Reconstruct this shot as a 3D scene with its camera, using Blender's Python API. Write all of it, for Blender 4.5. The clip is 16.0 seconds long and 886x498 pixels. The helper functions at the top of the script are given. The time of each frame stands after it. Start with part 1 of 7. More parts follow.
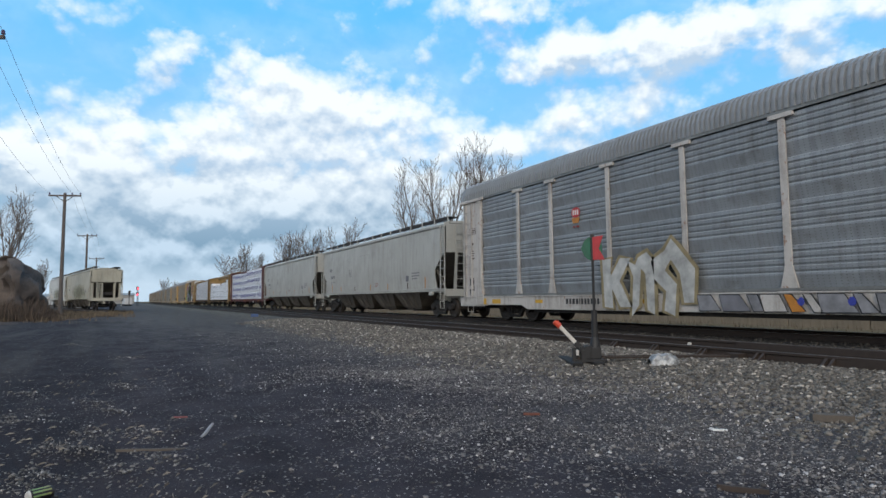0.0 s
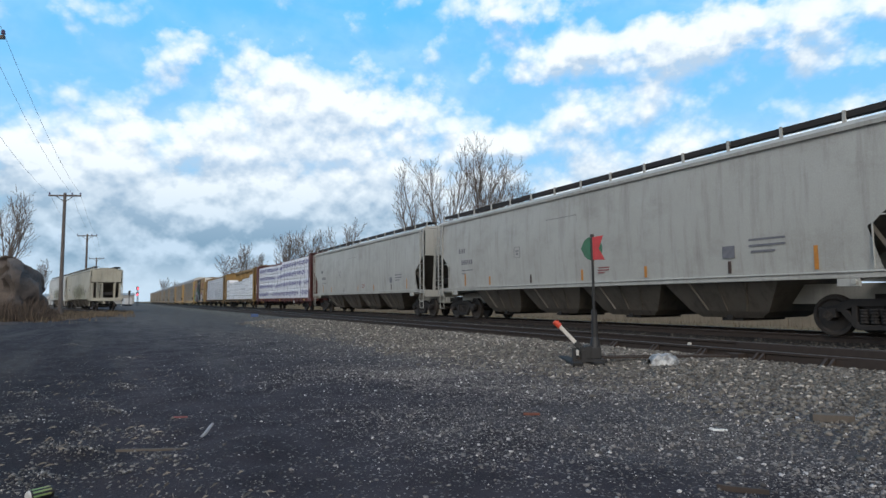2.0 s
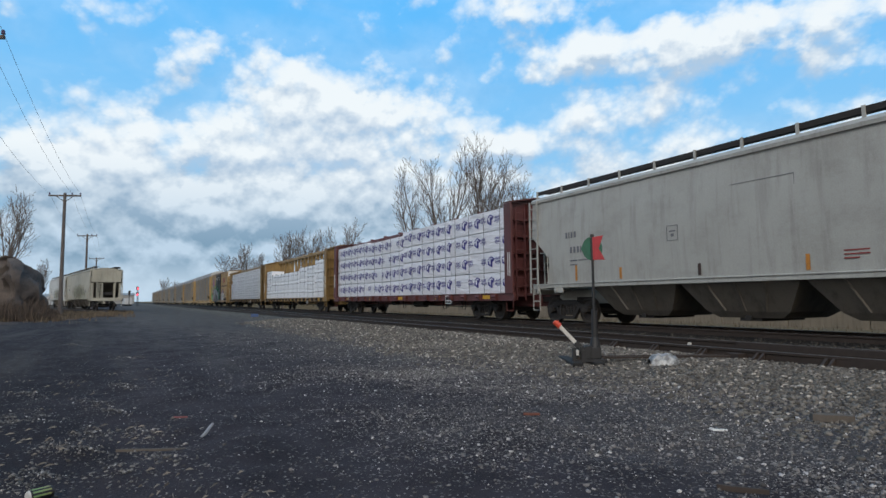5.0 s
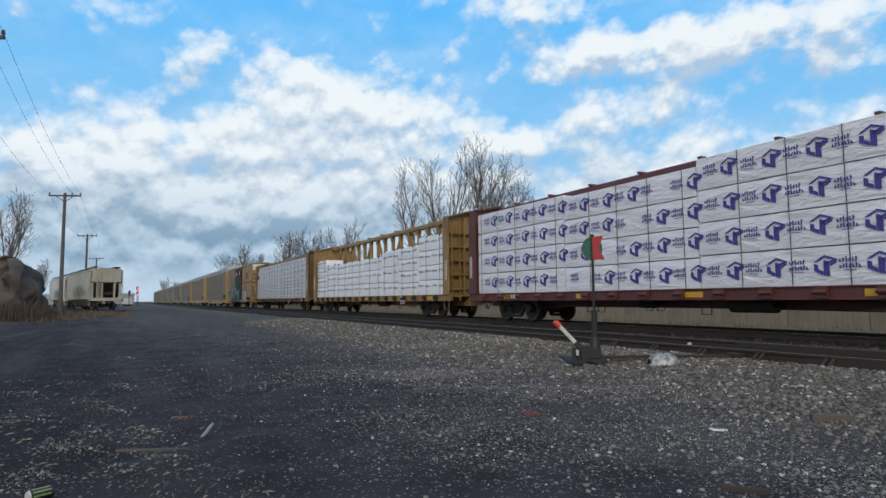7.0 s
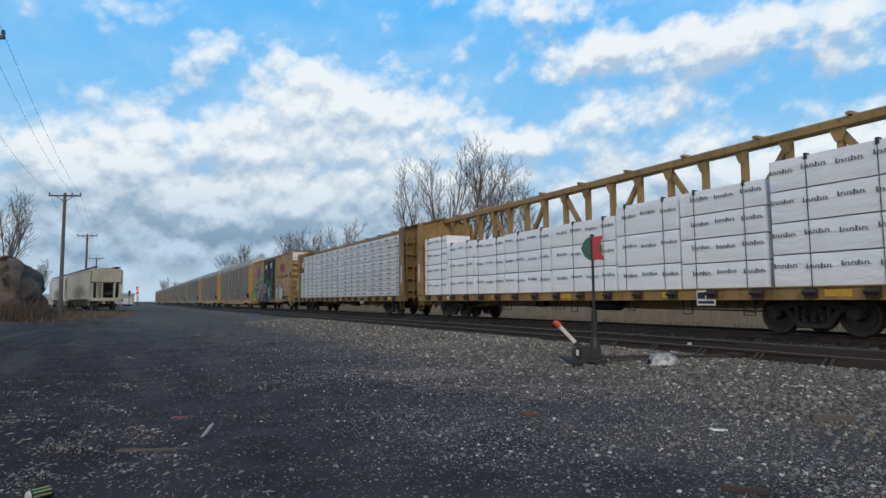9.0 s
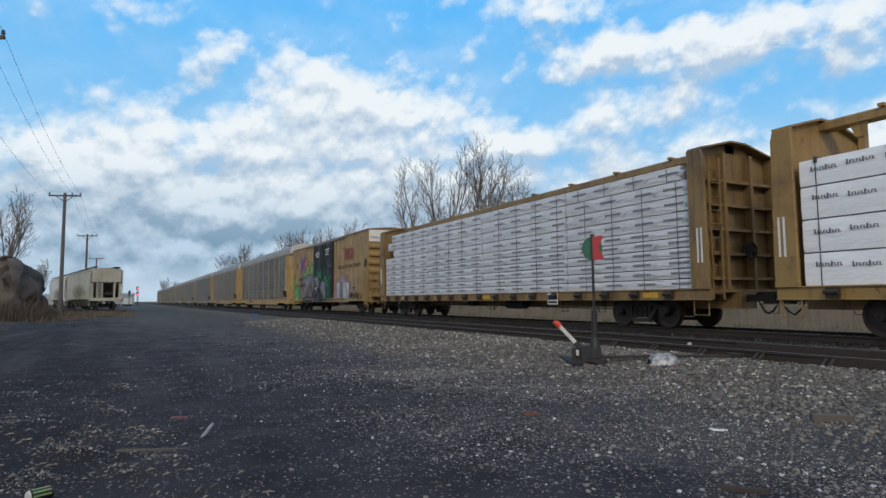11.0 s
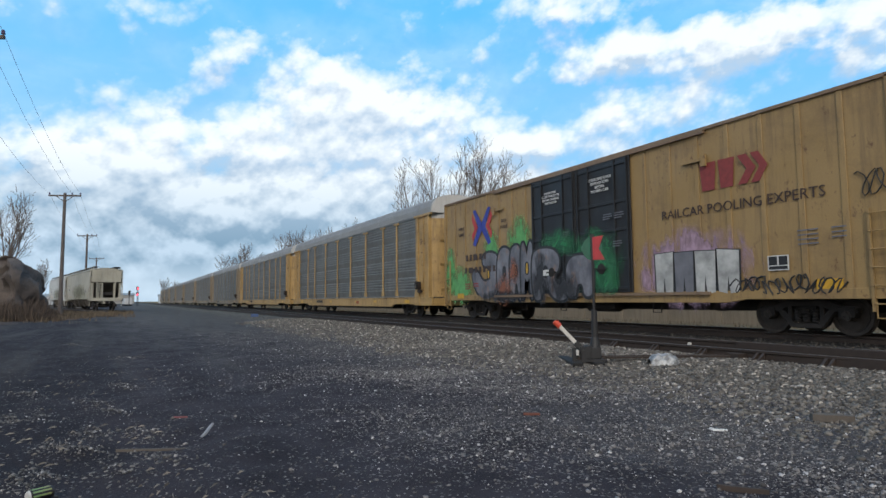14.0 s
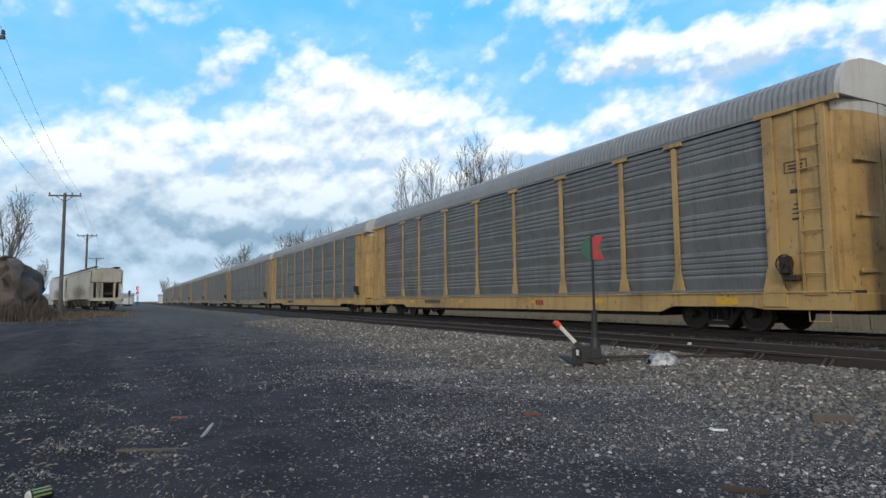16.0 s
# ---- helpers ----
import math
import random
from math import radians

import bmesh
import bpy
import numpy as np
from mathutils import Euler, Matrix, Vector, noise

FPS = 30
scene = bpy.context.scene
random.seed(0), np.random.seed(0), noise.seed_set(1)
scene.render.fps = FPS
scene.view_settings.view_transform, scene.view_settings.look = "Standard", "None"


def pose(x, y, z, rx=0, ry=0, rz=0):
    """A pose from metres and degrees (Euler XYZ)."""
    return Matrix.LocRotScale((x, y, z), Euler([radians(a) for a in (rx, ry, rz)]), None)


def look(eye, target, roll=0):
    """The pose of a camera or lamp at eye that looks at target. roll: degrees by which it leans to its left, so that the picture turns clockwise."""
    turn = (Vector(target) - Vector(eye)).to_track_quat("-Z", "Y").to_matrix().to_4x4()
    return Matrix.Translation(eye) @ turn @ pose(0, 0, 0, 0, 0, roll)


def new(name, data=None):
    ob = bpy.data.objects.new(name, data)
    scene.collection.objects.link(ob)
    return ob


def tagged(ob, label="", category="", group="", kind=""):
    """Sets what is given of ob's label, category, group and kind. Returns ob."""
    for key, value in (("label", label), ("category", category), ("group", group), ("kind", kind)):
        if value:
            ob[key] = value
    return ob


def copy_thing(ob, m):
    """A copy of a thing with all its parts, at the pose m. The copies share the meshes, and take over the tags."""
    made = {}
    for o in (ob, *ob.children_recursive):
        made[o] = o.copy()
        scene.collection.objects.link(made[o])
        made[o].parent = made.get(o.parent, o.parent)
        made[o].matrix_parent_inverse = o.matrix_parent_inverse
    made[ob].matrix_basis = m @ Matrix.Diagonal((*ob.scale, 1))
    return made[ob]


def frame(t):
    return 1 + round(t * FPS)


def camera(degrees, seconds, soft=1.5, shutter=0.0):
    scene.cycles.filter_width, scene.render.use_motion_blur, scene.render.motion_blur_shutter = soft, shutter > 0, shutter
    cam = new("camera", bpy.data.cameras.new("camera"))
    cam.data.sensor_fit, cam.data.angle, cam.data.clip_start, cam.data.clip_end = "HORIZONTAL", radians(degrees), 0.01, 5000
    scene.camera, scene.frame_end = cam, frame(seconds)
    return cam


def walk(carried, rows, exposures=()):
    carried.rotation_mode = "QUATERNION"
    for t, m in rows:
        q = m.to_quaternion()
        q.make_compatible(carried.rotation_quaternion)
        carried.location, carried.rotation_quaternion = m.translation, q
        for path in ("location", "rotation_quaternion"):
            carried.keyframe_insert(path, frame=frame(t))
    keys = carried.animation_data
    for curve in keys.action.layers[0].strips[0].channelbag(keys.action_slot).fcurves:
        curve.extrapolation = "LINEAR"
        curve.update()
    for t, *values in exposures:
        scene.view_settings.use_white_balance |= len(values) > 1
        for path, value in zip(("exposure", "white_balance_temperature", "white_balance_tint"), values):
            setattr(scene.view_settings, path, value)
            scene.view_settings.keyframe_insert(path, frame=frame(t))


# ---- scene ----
EYE = Vector((0.0, 0.0, 1.15))
AHEAD = Vector((0.46400, 0.88197, 0.08266))
RIGHT = Vector((0.88500, -0.46560, 0.0))
cam = camera(72.56, 16.0)
walk(cam, [(0.0, look(EYE, EYE + AHEAD * 10, -0.5)), (16.0, look(EYE, EYE + AHEAD * 10, -0.5))],
     exposures=[(0.0, 0.2), (2.0, 0.22), (3.5, 0.12), (6.5, 0.03), (9.0, 0.0), (12.5, 0.04), (14.0, 0.22), (16.0, 0.27)])

# ---- world, sun, exposure ----
SPEED = 9.53            # train, metres a second towards -y
RAIL = 0.28             # rail head over the yard
TRACK = 14.6            # centre line of the train's track

world = bpy.data.worlds.new("world")
scene.world = world
world.use_nodes = True
wn, wl = world.node_tree.nodes, world.node_tree.links
sky = wn.new("ShaderNodeTexSky")
sky.sky_type = 'NISHITA'
sky.sun_disc = False
sky.sun_elevation = radians(32)
sky.sun_rotation = radians(215)
sky.air_density, sky.dust_density = 1.2, 1.5
wc = wn.new("ShaderNodeTexCoord")
wnoise = wn.new("ShaderNodeTexNoise")
wnoise.inputs["Scale"].default_value = 2.2
wnoise.inputs["Detail"].default_value = 6
wramp = wn.new("ShaderNodeMapRange")
wramp.inputs["From Min"].default_value, wramp.inputs["From Max"].default_value = 0.38, 0.58
wmix = wn.new("ShaderNodeMix")
wmix.data_type = 'RGBA'
wmix.inputs["B"].default_value = (6.9, 7.1, 7.4, 1)
wl.new(wc.outputs["Generated"], wnoise.inputs["Vector"])
wl.new(wnoise.outputs["Fac"], wramp.inputs["Value"])
wl.new(wramp.outputs["Result"], wmix.inputs["Factor"])
wl.new(sky.outputs["Color"], wmix.inputs["A"])
wl.new(wmix.outputs["Result"], wn["Background"].inputs["Color"])
wn["Background"].inputs["Strength"].default_value = 0.11

sun = new("sun", bpy.data.lights.new("sun", 'SUN'))
sun.data.energy, sun.data.angle, sun.data.color = 1.15, radians(9), (1.0, 0.95, 0.88)
sun.matrix_world = look((-60, -90, 68), (0, 0, 0))


# ---- materials ----
class Mat:
    """A small builder round one node material."""

    def __init__(self, name, rough=0.6, metal=0.0):
        self.m = bpy.data.materials.new(name)
        self.m.use_nodes = True
        self.n, self.l = self.m.node_tree.nodes, self.m.node_tree.links
        self.p = self.n["Principled BSDF"]
        self.p.inputs["Roughness"].default_value = rough
        self.p.inputs["Metallic"].default_value = metal
        self.co = self.n.new("ShaderNodeTexCoord")

    def matte(self, level=0.12):
        self.p.inputs["Specular IOR Level"].default_value = level
        return self

    def noise(self, scale, detail=4, stretch=(1, 1, 1), space="Object", rough=0.55):
        mp = self.n.new("ShaderNodeMapping")
        mp.inputs["Scale"].default_value = stretch
        self.l.new(self.co.outputs[space], mp.inputs["Vector"])
        t = self.n.new("ShaderNodeTexNoise")
        t.inputs["Scale"].default_value, t.inputs["Detail"].default_value = scale, detail
        t.inputs["Roughness"].default_value = rough
        self.l.new(mp.outputs["Vector"], t.inputs["Vector"])
        return t.outputs["Fac"]

    def span(self, val, a, b, lo=0.0, hi=1.0):
        r = self.n.new("ShaderNodeMapRange")
        for k, x in zip(("From Min", "From Max", "To Min", "To Max"), (a, b, lo, hi)):
            r.inputs[k].default_value = x
        self.l.new(val, r.inputs["Value"])
        return r.outputs["Result"]

    def math(self, op, a, b=0.0):
        q = self.n.new("ShaderNodeMath")
        q.operation = op
        for i, x in enumerate((a, b)):
            if isinstance(x, (int, float)):
                q.inputs[i].default_value = x
            else:
                self.l.new(x, q.inputs[i])
        return q.outputs[0]

    def mix(self, fac, a, b, blend='MIX'):
        q = self.n.new("ShaderNodeMix")
        q.data_type, q.blend_type = 'RGBA', blend
        for k, x in (("Factor", fac), ("A", a), ("B", b)):
            if isinstance(x, (int, float)):
                q.inputs[k].default_value = x
            elif isinstance(x, tuple):
                q.inputs[k].default_value = (*x, 1)[:4]
            else:
                self.l.new(x, q.inputs[k])
        return q.outputs["Result"]

    def axis(self, i, space="Object"):
        s = self.n.new("ShaderNodeSeparateXYZ")
        self.l.new(self.co.outputs[space], s.inputs[0])
        return s.outputs[i]

    def island(self):
        return self.n.new("ShaderNodeNewGeometry").outputs["Random Per Island"]

    def each(self):
        return self.n.new("ShaderNodeObjectInfo").outputs["Random"]

    def color(self, c):
        if isinstance(c, tuple):
            self.p.inputs["Base Color"].default_value = (*c, 1)[:4]
        else:
            self.l.new(c, self.p.inputs["Base Color"])
        return self

    def rough(self, r):
        self.l.new(r, self.p.inputs["Roughness"])
        return self

    def bump(self, h, strength=0.4, dist=0.02):
        b = self.n.new("ShaderNodeBump")
        b.inputs["Strength"].default_value, b.inputs["Distance"].default_value = strength, dist
        self.l.new(h, b.inputs["Height"])
        self.l.new(b.outputs["Normal"], self.p.inputs["Normal"])
        return self


def painted(name, base, dirt=(0.10, 0.085, 0.07), amount=0.5, streak=True, rough=0.55, rust=None, bump=0.15):
    """Weathered paint on steel: cloudy fading, streaks that run down, fine grain."""
    m = Mat(name, rough)
    cloud = m.noise(0.9, 5)
    grain = m.noise(38, 3)
    c = m.mix(m.span(cloud, 0.3, 0.75, 0, 0.35), base, tuple(x * 0.72 for x in base))
    if streak:
        s = m.noise(1.0, 6, (5, 5, 0.45), rough=0.65)
        c = m.mix(m.span(s, 0.5, 0.78, 0, amount), c, dirt)
        smudge = m.noise(0.55, 7, (1, 1, 1.4), rough=0.7)
        c = m.mix(m.span(smudge, 0.5, 0.72, 0, amount * 0.8), c, dirt)
    c = m.mix(m.span(grain, 0.35, 0.7, 0, 0.18), c, dirt)
    if rust:
        r = m.noise(5.0, 6, (1, 1, 0.6), rough=0.7)
        c = m.mix(m.span(r, 0.6, 0.68, 0, 0.85), c, rust)
    m.color(c).bump(grain, bump, 0.004)
    m.rough(m.span(cloud, 0.3, 0.7, rough - 0.1, rough + 0.15))
    return m.m


def plain(name, base, rough=0.6, metal=0.0, scale=9.0, vary=0.3):
    m = Mat(name, rough, metal)
    a, b = m.noise(scale, 5), m.noise(scale * 9, 3)
    c = m.mix(m.span(a, 0.3, 0.7), base, tuple(x * (1 - vary) for x in base))
    c = m.mix(m.span(b, 0.4, 0.75, 0, 0.25), c, tuple(x * 0.6 for x in base))
    m.color(c).bump(b, 0.2, 0.004)
    return m.m


def glow(name, color, power):
    m = Mat(name, 0.4)
    m.color(tuple(min(1, x) for x in color))
    m.p.inputs["Emission Color"].default_value = (*color, 1)
    m.p.inputs["Emission Strength"].default_value = power
    return m.m


M = {}
M["rack_white"] = painted("rack_white", (0.50, 0.475, 0.45), (0.11, 0.085, 0.06), 0.75, rust=(0.22, 0.10, 0.045))
M["rack_yellow"] = painted("rack_yellow", (0.43, 0.275, 0.10), (0.10, 0.065, 0.035), 0.75, rust=(0.11, 0.06, 0.03))
M["rack_far"] = painted("rack_far", (0.25, 0.195, 0.13), (0.10, 0.075, 0.05), 0.6)
M["hopper_gray"] = painted("hopper_gray", (0.395, 0.395, 0.37), (0.12, 0.10, 0.08), 0.42)
# dirty steel, its colour also darkened for the shade under the hopper body
M["hopper_dirty_shaded"] = painted("hopper_dirty_shaded", (0.115, 0.10, 0.083), (0.03, 0.026, 0.022), 0.8)
M["beam_red"] = painted("beam_red", (0.105, 0.028, 0.026), (0.05, 0.03, 0.025), 0.5)
M["beam_yellow"] = painted("beam_yellow", (0.285, 0.175, 0.055), (0.075, 0.042, 0.02), 0.85, rust=(0.10, 0.042, 0.02))
M["beam_old"] = painted("beam_old", (0.225, 0.14, 0.05), (0.055, 0.034, 0.02), 0.9, rust=(0.10, 0.05, 0.03))
M["box_yellow"] = painted("box_yellow", (0.325, 0.212, 0.082), (0.12, 0.075, 0.04), 0.75, rust=(0.12, 0.06, 0.03))
M["box_roof"] = painted("box_roof", (0.22, 0.145, 0.085), (0.06, 0.04, 0.03), 0.5)
M["black_paint"] = painted("black_paint", (0.011, 0.012, 0.015), (0.04, 0.038, 0.035), 0.3)
M["under"] = plain("under", (0.024, 0.021, 0.020), 0.85)
M["wheel"] = plain("wheel", (0.045, 0.036, 0.03), 0.65, 0.3)
M["white_patch"] = painted("white_patch", (0.74, 0.73, 0.70), (0.25, 0.22, 0.18), 0.3)
M["rail_rust"] = plain("rail_rust", (0.045, 0.031, 0.024), 0.75, 0.2)
M["rail_head"] = plain("rail_head", (0.14, 0.13, 0.125), 0.5, 0.7, 3)
M["tie"] = plain("tie", (0.030, 0.023, 0.019), 0.9, 0, 3)
M["tie_dark"] = plain("tie_dark", (0.014, 0.013, 0.013), 0.85, 0, 5)
M["ink_black"] = plain("ink_black", (0.02, 0.02, 0.022), 0.6)
M["ink_brown"] = plain("ink_brown", (0.055, 0.03, 0.022), 0.6)
M["ink_red"] = plain("ink_red", (0.26, 0.04, 0.035), 0.6)
M["ink_bright_red"] = plain("ink_bright_red", (0.50, 0.045, 0.05), 0.6)
M["ink_blue"] = plain("ink_blue", (0.035, 0.05, 0.33), 0.55)
M["ink_purple"] = plain("ink_purple", (0.055, 0.045, 0.27), 0.5)
M["ink_gray"] = plain("ink_gray", (0.16, 0.16, 0.18), 0.6)
M["ink_soft"] = plain("ink_soft", (0.20, 0.20, 0.225), 0.6)
M["ink_white"] = plain("ink_white", (0.72, 0.72, 0.70), 0.55)
M["ink_orange"] = plain("ink_orange", (0.50, 0.20, 0.025), 0.5)
M["ink_amber"] = plain("ink_amber", (0.60, 0.34, 0.02), 0.4)
M["spray_white"] = plain("spray_white", (0.52, 0.52, 0.50), 0.5, 0, 3, 0.55)
M["spray_gray"] = plain("spray_gray", (0.19, 0.19, 0.215), 0.5, 0, 2, 0.5)
M["dull_white"] = painted("dull_white", (0.46, 0.45, 0.43), (0.20, 0.17, 0.13), 0.6)
M["pole_wood"] = plain("pole_wood", (0.125, 0.108, 0.10), 0.9, 0, 2)
M["bark"] = plain("bark", (0.15, 0.125, 0.110), 0.95, 0, 4)
M["concrete"] = None
M["stand_black"] = plain("stand_black", (0.018, 0.018, 0.02), 0.55)
M["lever_white"] = plain("lever_white", (0.66, 0.62, 0.58), 0.5)
M["lever_red"] = plain("lever_red", (0.70, 0.075, 0.03), 0.5)
M["target_green"] = plain("target_green", (0.010, 0.115, 0.07), 0.45, 0, 6, 0.4)
M["target_red"] = plain("target_red", (0.42, 0.022, 0.035), 0.45, 0, 6, 0.4)
M["bright_plate"] = plain("bright_plate", (0.55, 0.54, 0.52), 0.6)
M["wire"] = plain("wire", (0.10, 0.10, 0.11), 0.5)
M["insulator"] = plain("insulator", (0.10, 0.07, 0.16), 0.25)
M["signal_red"] = glow("signal_red", (1.0, 0.06, 0.10), 6.0)


# ---- mesh helpers ----
class Shape:
    """Collects faces and makes one mesh of them."""

    def __init__(self):
        self.v, self.f = [], []

    def add(self, verts, faces):
        k = len(self.v)
        self.v += [tuple(p) for p in verts]
        self.f += [tuple(i + k for i in f) for f in faces]
        return self

    def box(self, x0, x1, y0, y1, z0, z1, m=None):
        p = [Vector((x, y, z)) for x in (x0, x1) for y in (y0, y1) for z in (z0, z1)]
        if m is not None:
            p = [m @ q for q in p]
        return self.add(p, [(0, 1, 3, 2), (4, 6, 7, 5), (0, 4, 5, 1), (2, 3, 7, 6), (0, 2, 6, 4), (1, 5, 7, 3)])

    def beam(self, a, b, w, h=None, up=(0, 0, 1)):
        """A square bar from a to b."""
        a, b, h = Vector(a), Vector(b), h or w
        d = (b - a).normalized()
        s = d.cross(Vector(up))
        s = s.normalized() if s.length > 1e-4 else Vector((1, 0, 0))
        u = s.cross(d)
        p = [q + s * (i * w / 2) + u * (j * h / 2) for q in (a, b) for i, j in ((-1, -1), (1, -1), (1, 1), (-1, 1))]
        return self.add(p, [(0, 3, 2, 1), (4, 5, 6, 7), (0, 1, 5, 4), (1, 2, 6, 5), (2, 3, 7, 6), (3, 0, 4, 7)])

    def rod(self, a, b, r, r2=None, n=10, caps=True):
        a, b = Vector(a), Vector(b)
        d = (b - a).normalized()
        s = d.cross(Vector((0, 0, 1)))
        s = s.normalized() if s.length > 1e-4 else Vector((1, 0, 0))
        u = s.cross(d)
        r2 = r if r2 is None else r2
        p = [q + (s * math.cos(2 * math.pi * i / n) + u * math.sin(2 * math.pi * i / n)) * rr for q, rr in ((a, r), (b, r2)) for i in range(n)]
        f = [(i, (i + 1) % n, n + (i + 1) % n, n + i) for i in range(n)]
        if caps:
            f += [tuple(range(n - 1, -1, -1)), tuple(range(n, 2 * n))]
        return self.add(p, f)

    def tube(self, pts, r, n=6):
        """One bent round bar through the points."""
        pts = [Vector(p) for p in pts]
        dirs = [(b - a).normalized() for a, b in zip(pts, pts[1:])]
        side = dirs[0].orthogonal().normalized()
        v = []
        for i, p in enumerate(pts):
            d = dirs[0] if i == 0 else dirs[-1] if i == len(dirs) else (dirs[i - 1] + dirs[i])
            d = d.normalized() if d.length > 1e-5 else dirs[i]
            side = side - d * side.dot(d)
            side = side.normalized() if side.length > 1e-4 else d.orthogonal().normalized()
            up = d.cross(side)
            v += [p + (side * math.cos(2 * math.pi * k / n) + up * math.sin(2 * math.pi * k / n)) * r for k in range(n)]
        f = [(i * n + k, i * n + (k + 1) % n, (i + 1) * n + (k + 1) % n, (i + 1) * n + k) for i in range(len(pts) - 1) for k in range(n)]
        f += [tuple(range(n - 1, -1, -1)), tuple(range((len(pts) - 1) * n, len(pts) * n))]
        return self.add(v, f)

    def sweep(self, prof, y0, y1, closed=True, caps=True):
        """A profile of (x, z) points run along y."""
        n = len(prof)
        p = [(x, y, z) for y in (y0, y1) for x, z in prof]
        f = [(i, (i + 1) % n, n + (i + 1) % n, n + i) for i in range(n if closed else n - 1)]
        if closed and caps:
            f += [tuple(range(n - 1, -1, -1)), tuple(range(n, 2 * n))]
        return self.add(p, f)

    def plate(self, poly, x0, x1):
        """A polygon of (y, z) points with thickness from x0 to x1."""
        n = len(poly)
        p = [(x, y, z) for x in (x0, x1) for y, z in poly]
        f = [(i, (i + 1) % n, n + (i + 1) % n, n + i) for i in range(n)] + [tuple(range(n - 1, -1, -1)), tuple(range(n, 2 * n))]
        return self.add(p, f)

    def wheel(self, c, prof, n=28):
        """A lathe round the x axis through c: profile of (x, radius)."""
        p = [(c[0] + x, c[1] + r * math.cos(2 * math.pi * i / n), c[2] + r * math.sin(2 * math.pi * i / n)) for x, r in prof for i in range(n)]
        f = [(j * n + i, j * n + (i + 1) % n, (j + 1) * n + (i + 1) % n, (j + 1) * n + i) for j in range(len(prof) - 1) for i in range(n)]
        f += [tuple(range(n)), tuple(range(len(prof) * n - 1, (len(prof) - 1) * n - 1, -1))]
        return self.add(p, f)

    def mesh(self, name, material, smooth=False, bevel=0.0):
        me = bpy.data.meshes.new(name)
        me.from_pydata(self.v, [], self.f)
        bm = bmesh.new()
        bm.from_mesh(me)
        bmesh.ops.recalc_face_normals(bm, faces=bm.faces)
        if bevel:
            bmesh.ops.bevel(bm, geom=[e for e in bm.edges if e.is_manifold and e.calc_face_angle(0) > 0.6], offset=bevel, segments=1, affect='EDGES')
        bm.to_mesh(me)
        bm.free()
        me.materials.append(material)
        if smooth:
            me.shade_smooth()
            if smooth != 2:
                me.set_sharp_from_angle(angle=radians(35))
        return me


def part(name, shape, material, parent=None, label="", smooth=False, bevel=0.0, at=None):
    """One mesh object, under a thing or a part."""
    ob = new(name, shape.mesh(name, material, smooth, bevel) if isinstance(shape, Shape) else shape)
    if parent:
        ob.parent = parent
    if at is not None:
        ob.matrix_basis = at
    if label:
        ob["label"] = label
    return ob


def thing(name, label, category, group="", at=None):
    ob = new(name)
    ob.empty_display_size = 0.3
    tagged(ob, label, category, group)
    if at is not None:
        ob.matrix_basis = at
    return ob


def setting(name, shape, material, label="", smooth=False, category=""):
    return tagged(part(name, shape, material, smooth=smooth), label, category, kind="structure")


LETTERS = {}


def lettering(words, size, depth=0.004):
    """The words as a thin mesh that reads along -y, upright, facing -x."""
    key = (words, size)
    if key not in LETTERS:
        cu = bpy.data.curves.new("lettering", 'FONT')
        cu.body, cu.size, cu.extrude, cu.resolution_u = words, size, depth, 2
        cu.align_x, cu.align_y = 'CENTER', 'CENTER'
        ob = bpy.data.objects.new("lettering", cu)
        me = bpy.data.meshes.new_from_object(ob)
        bpy.data.objects.remove(ob)
        me.transform(Matrix(((0, 0, -1, 0), (-1, 0, 0, 0), (0, 1, 0, 0), (0, 0, 0, 1))))
        LETTERS[key] = me
    return LETTERS[key].copy()


def words_on(words, size, y, z, x, material, parent, name="lettering"):
    me = lettering(words, size)
    me.materials.append(material)
    ob = new(name, me)
    ob.parent = parent
    ob.matrix_basis = pose(x, y, z)
    return ob


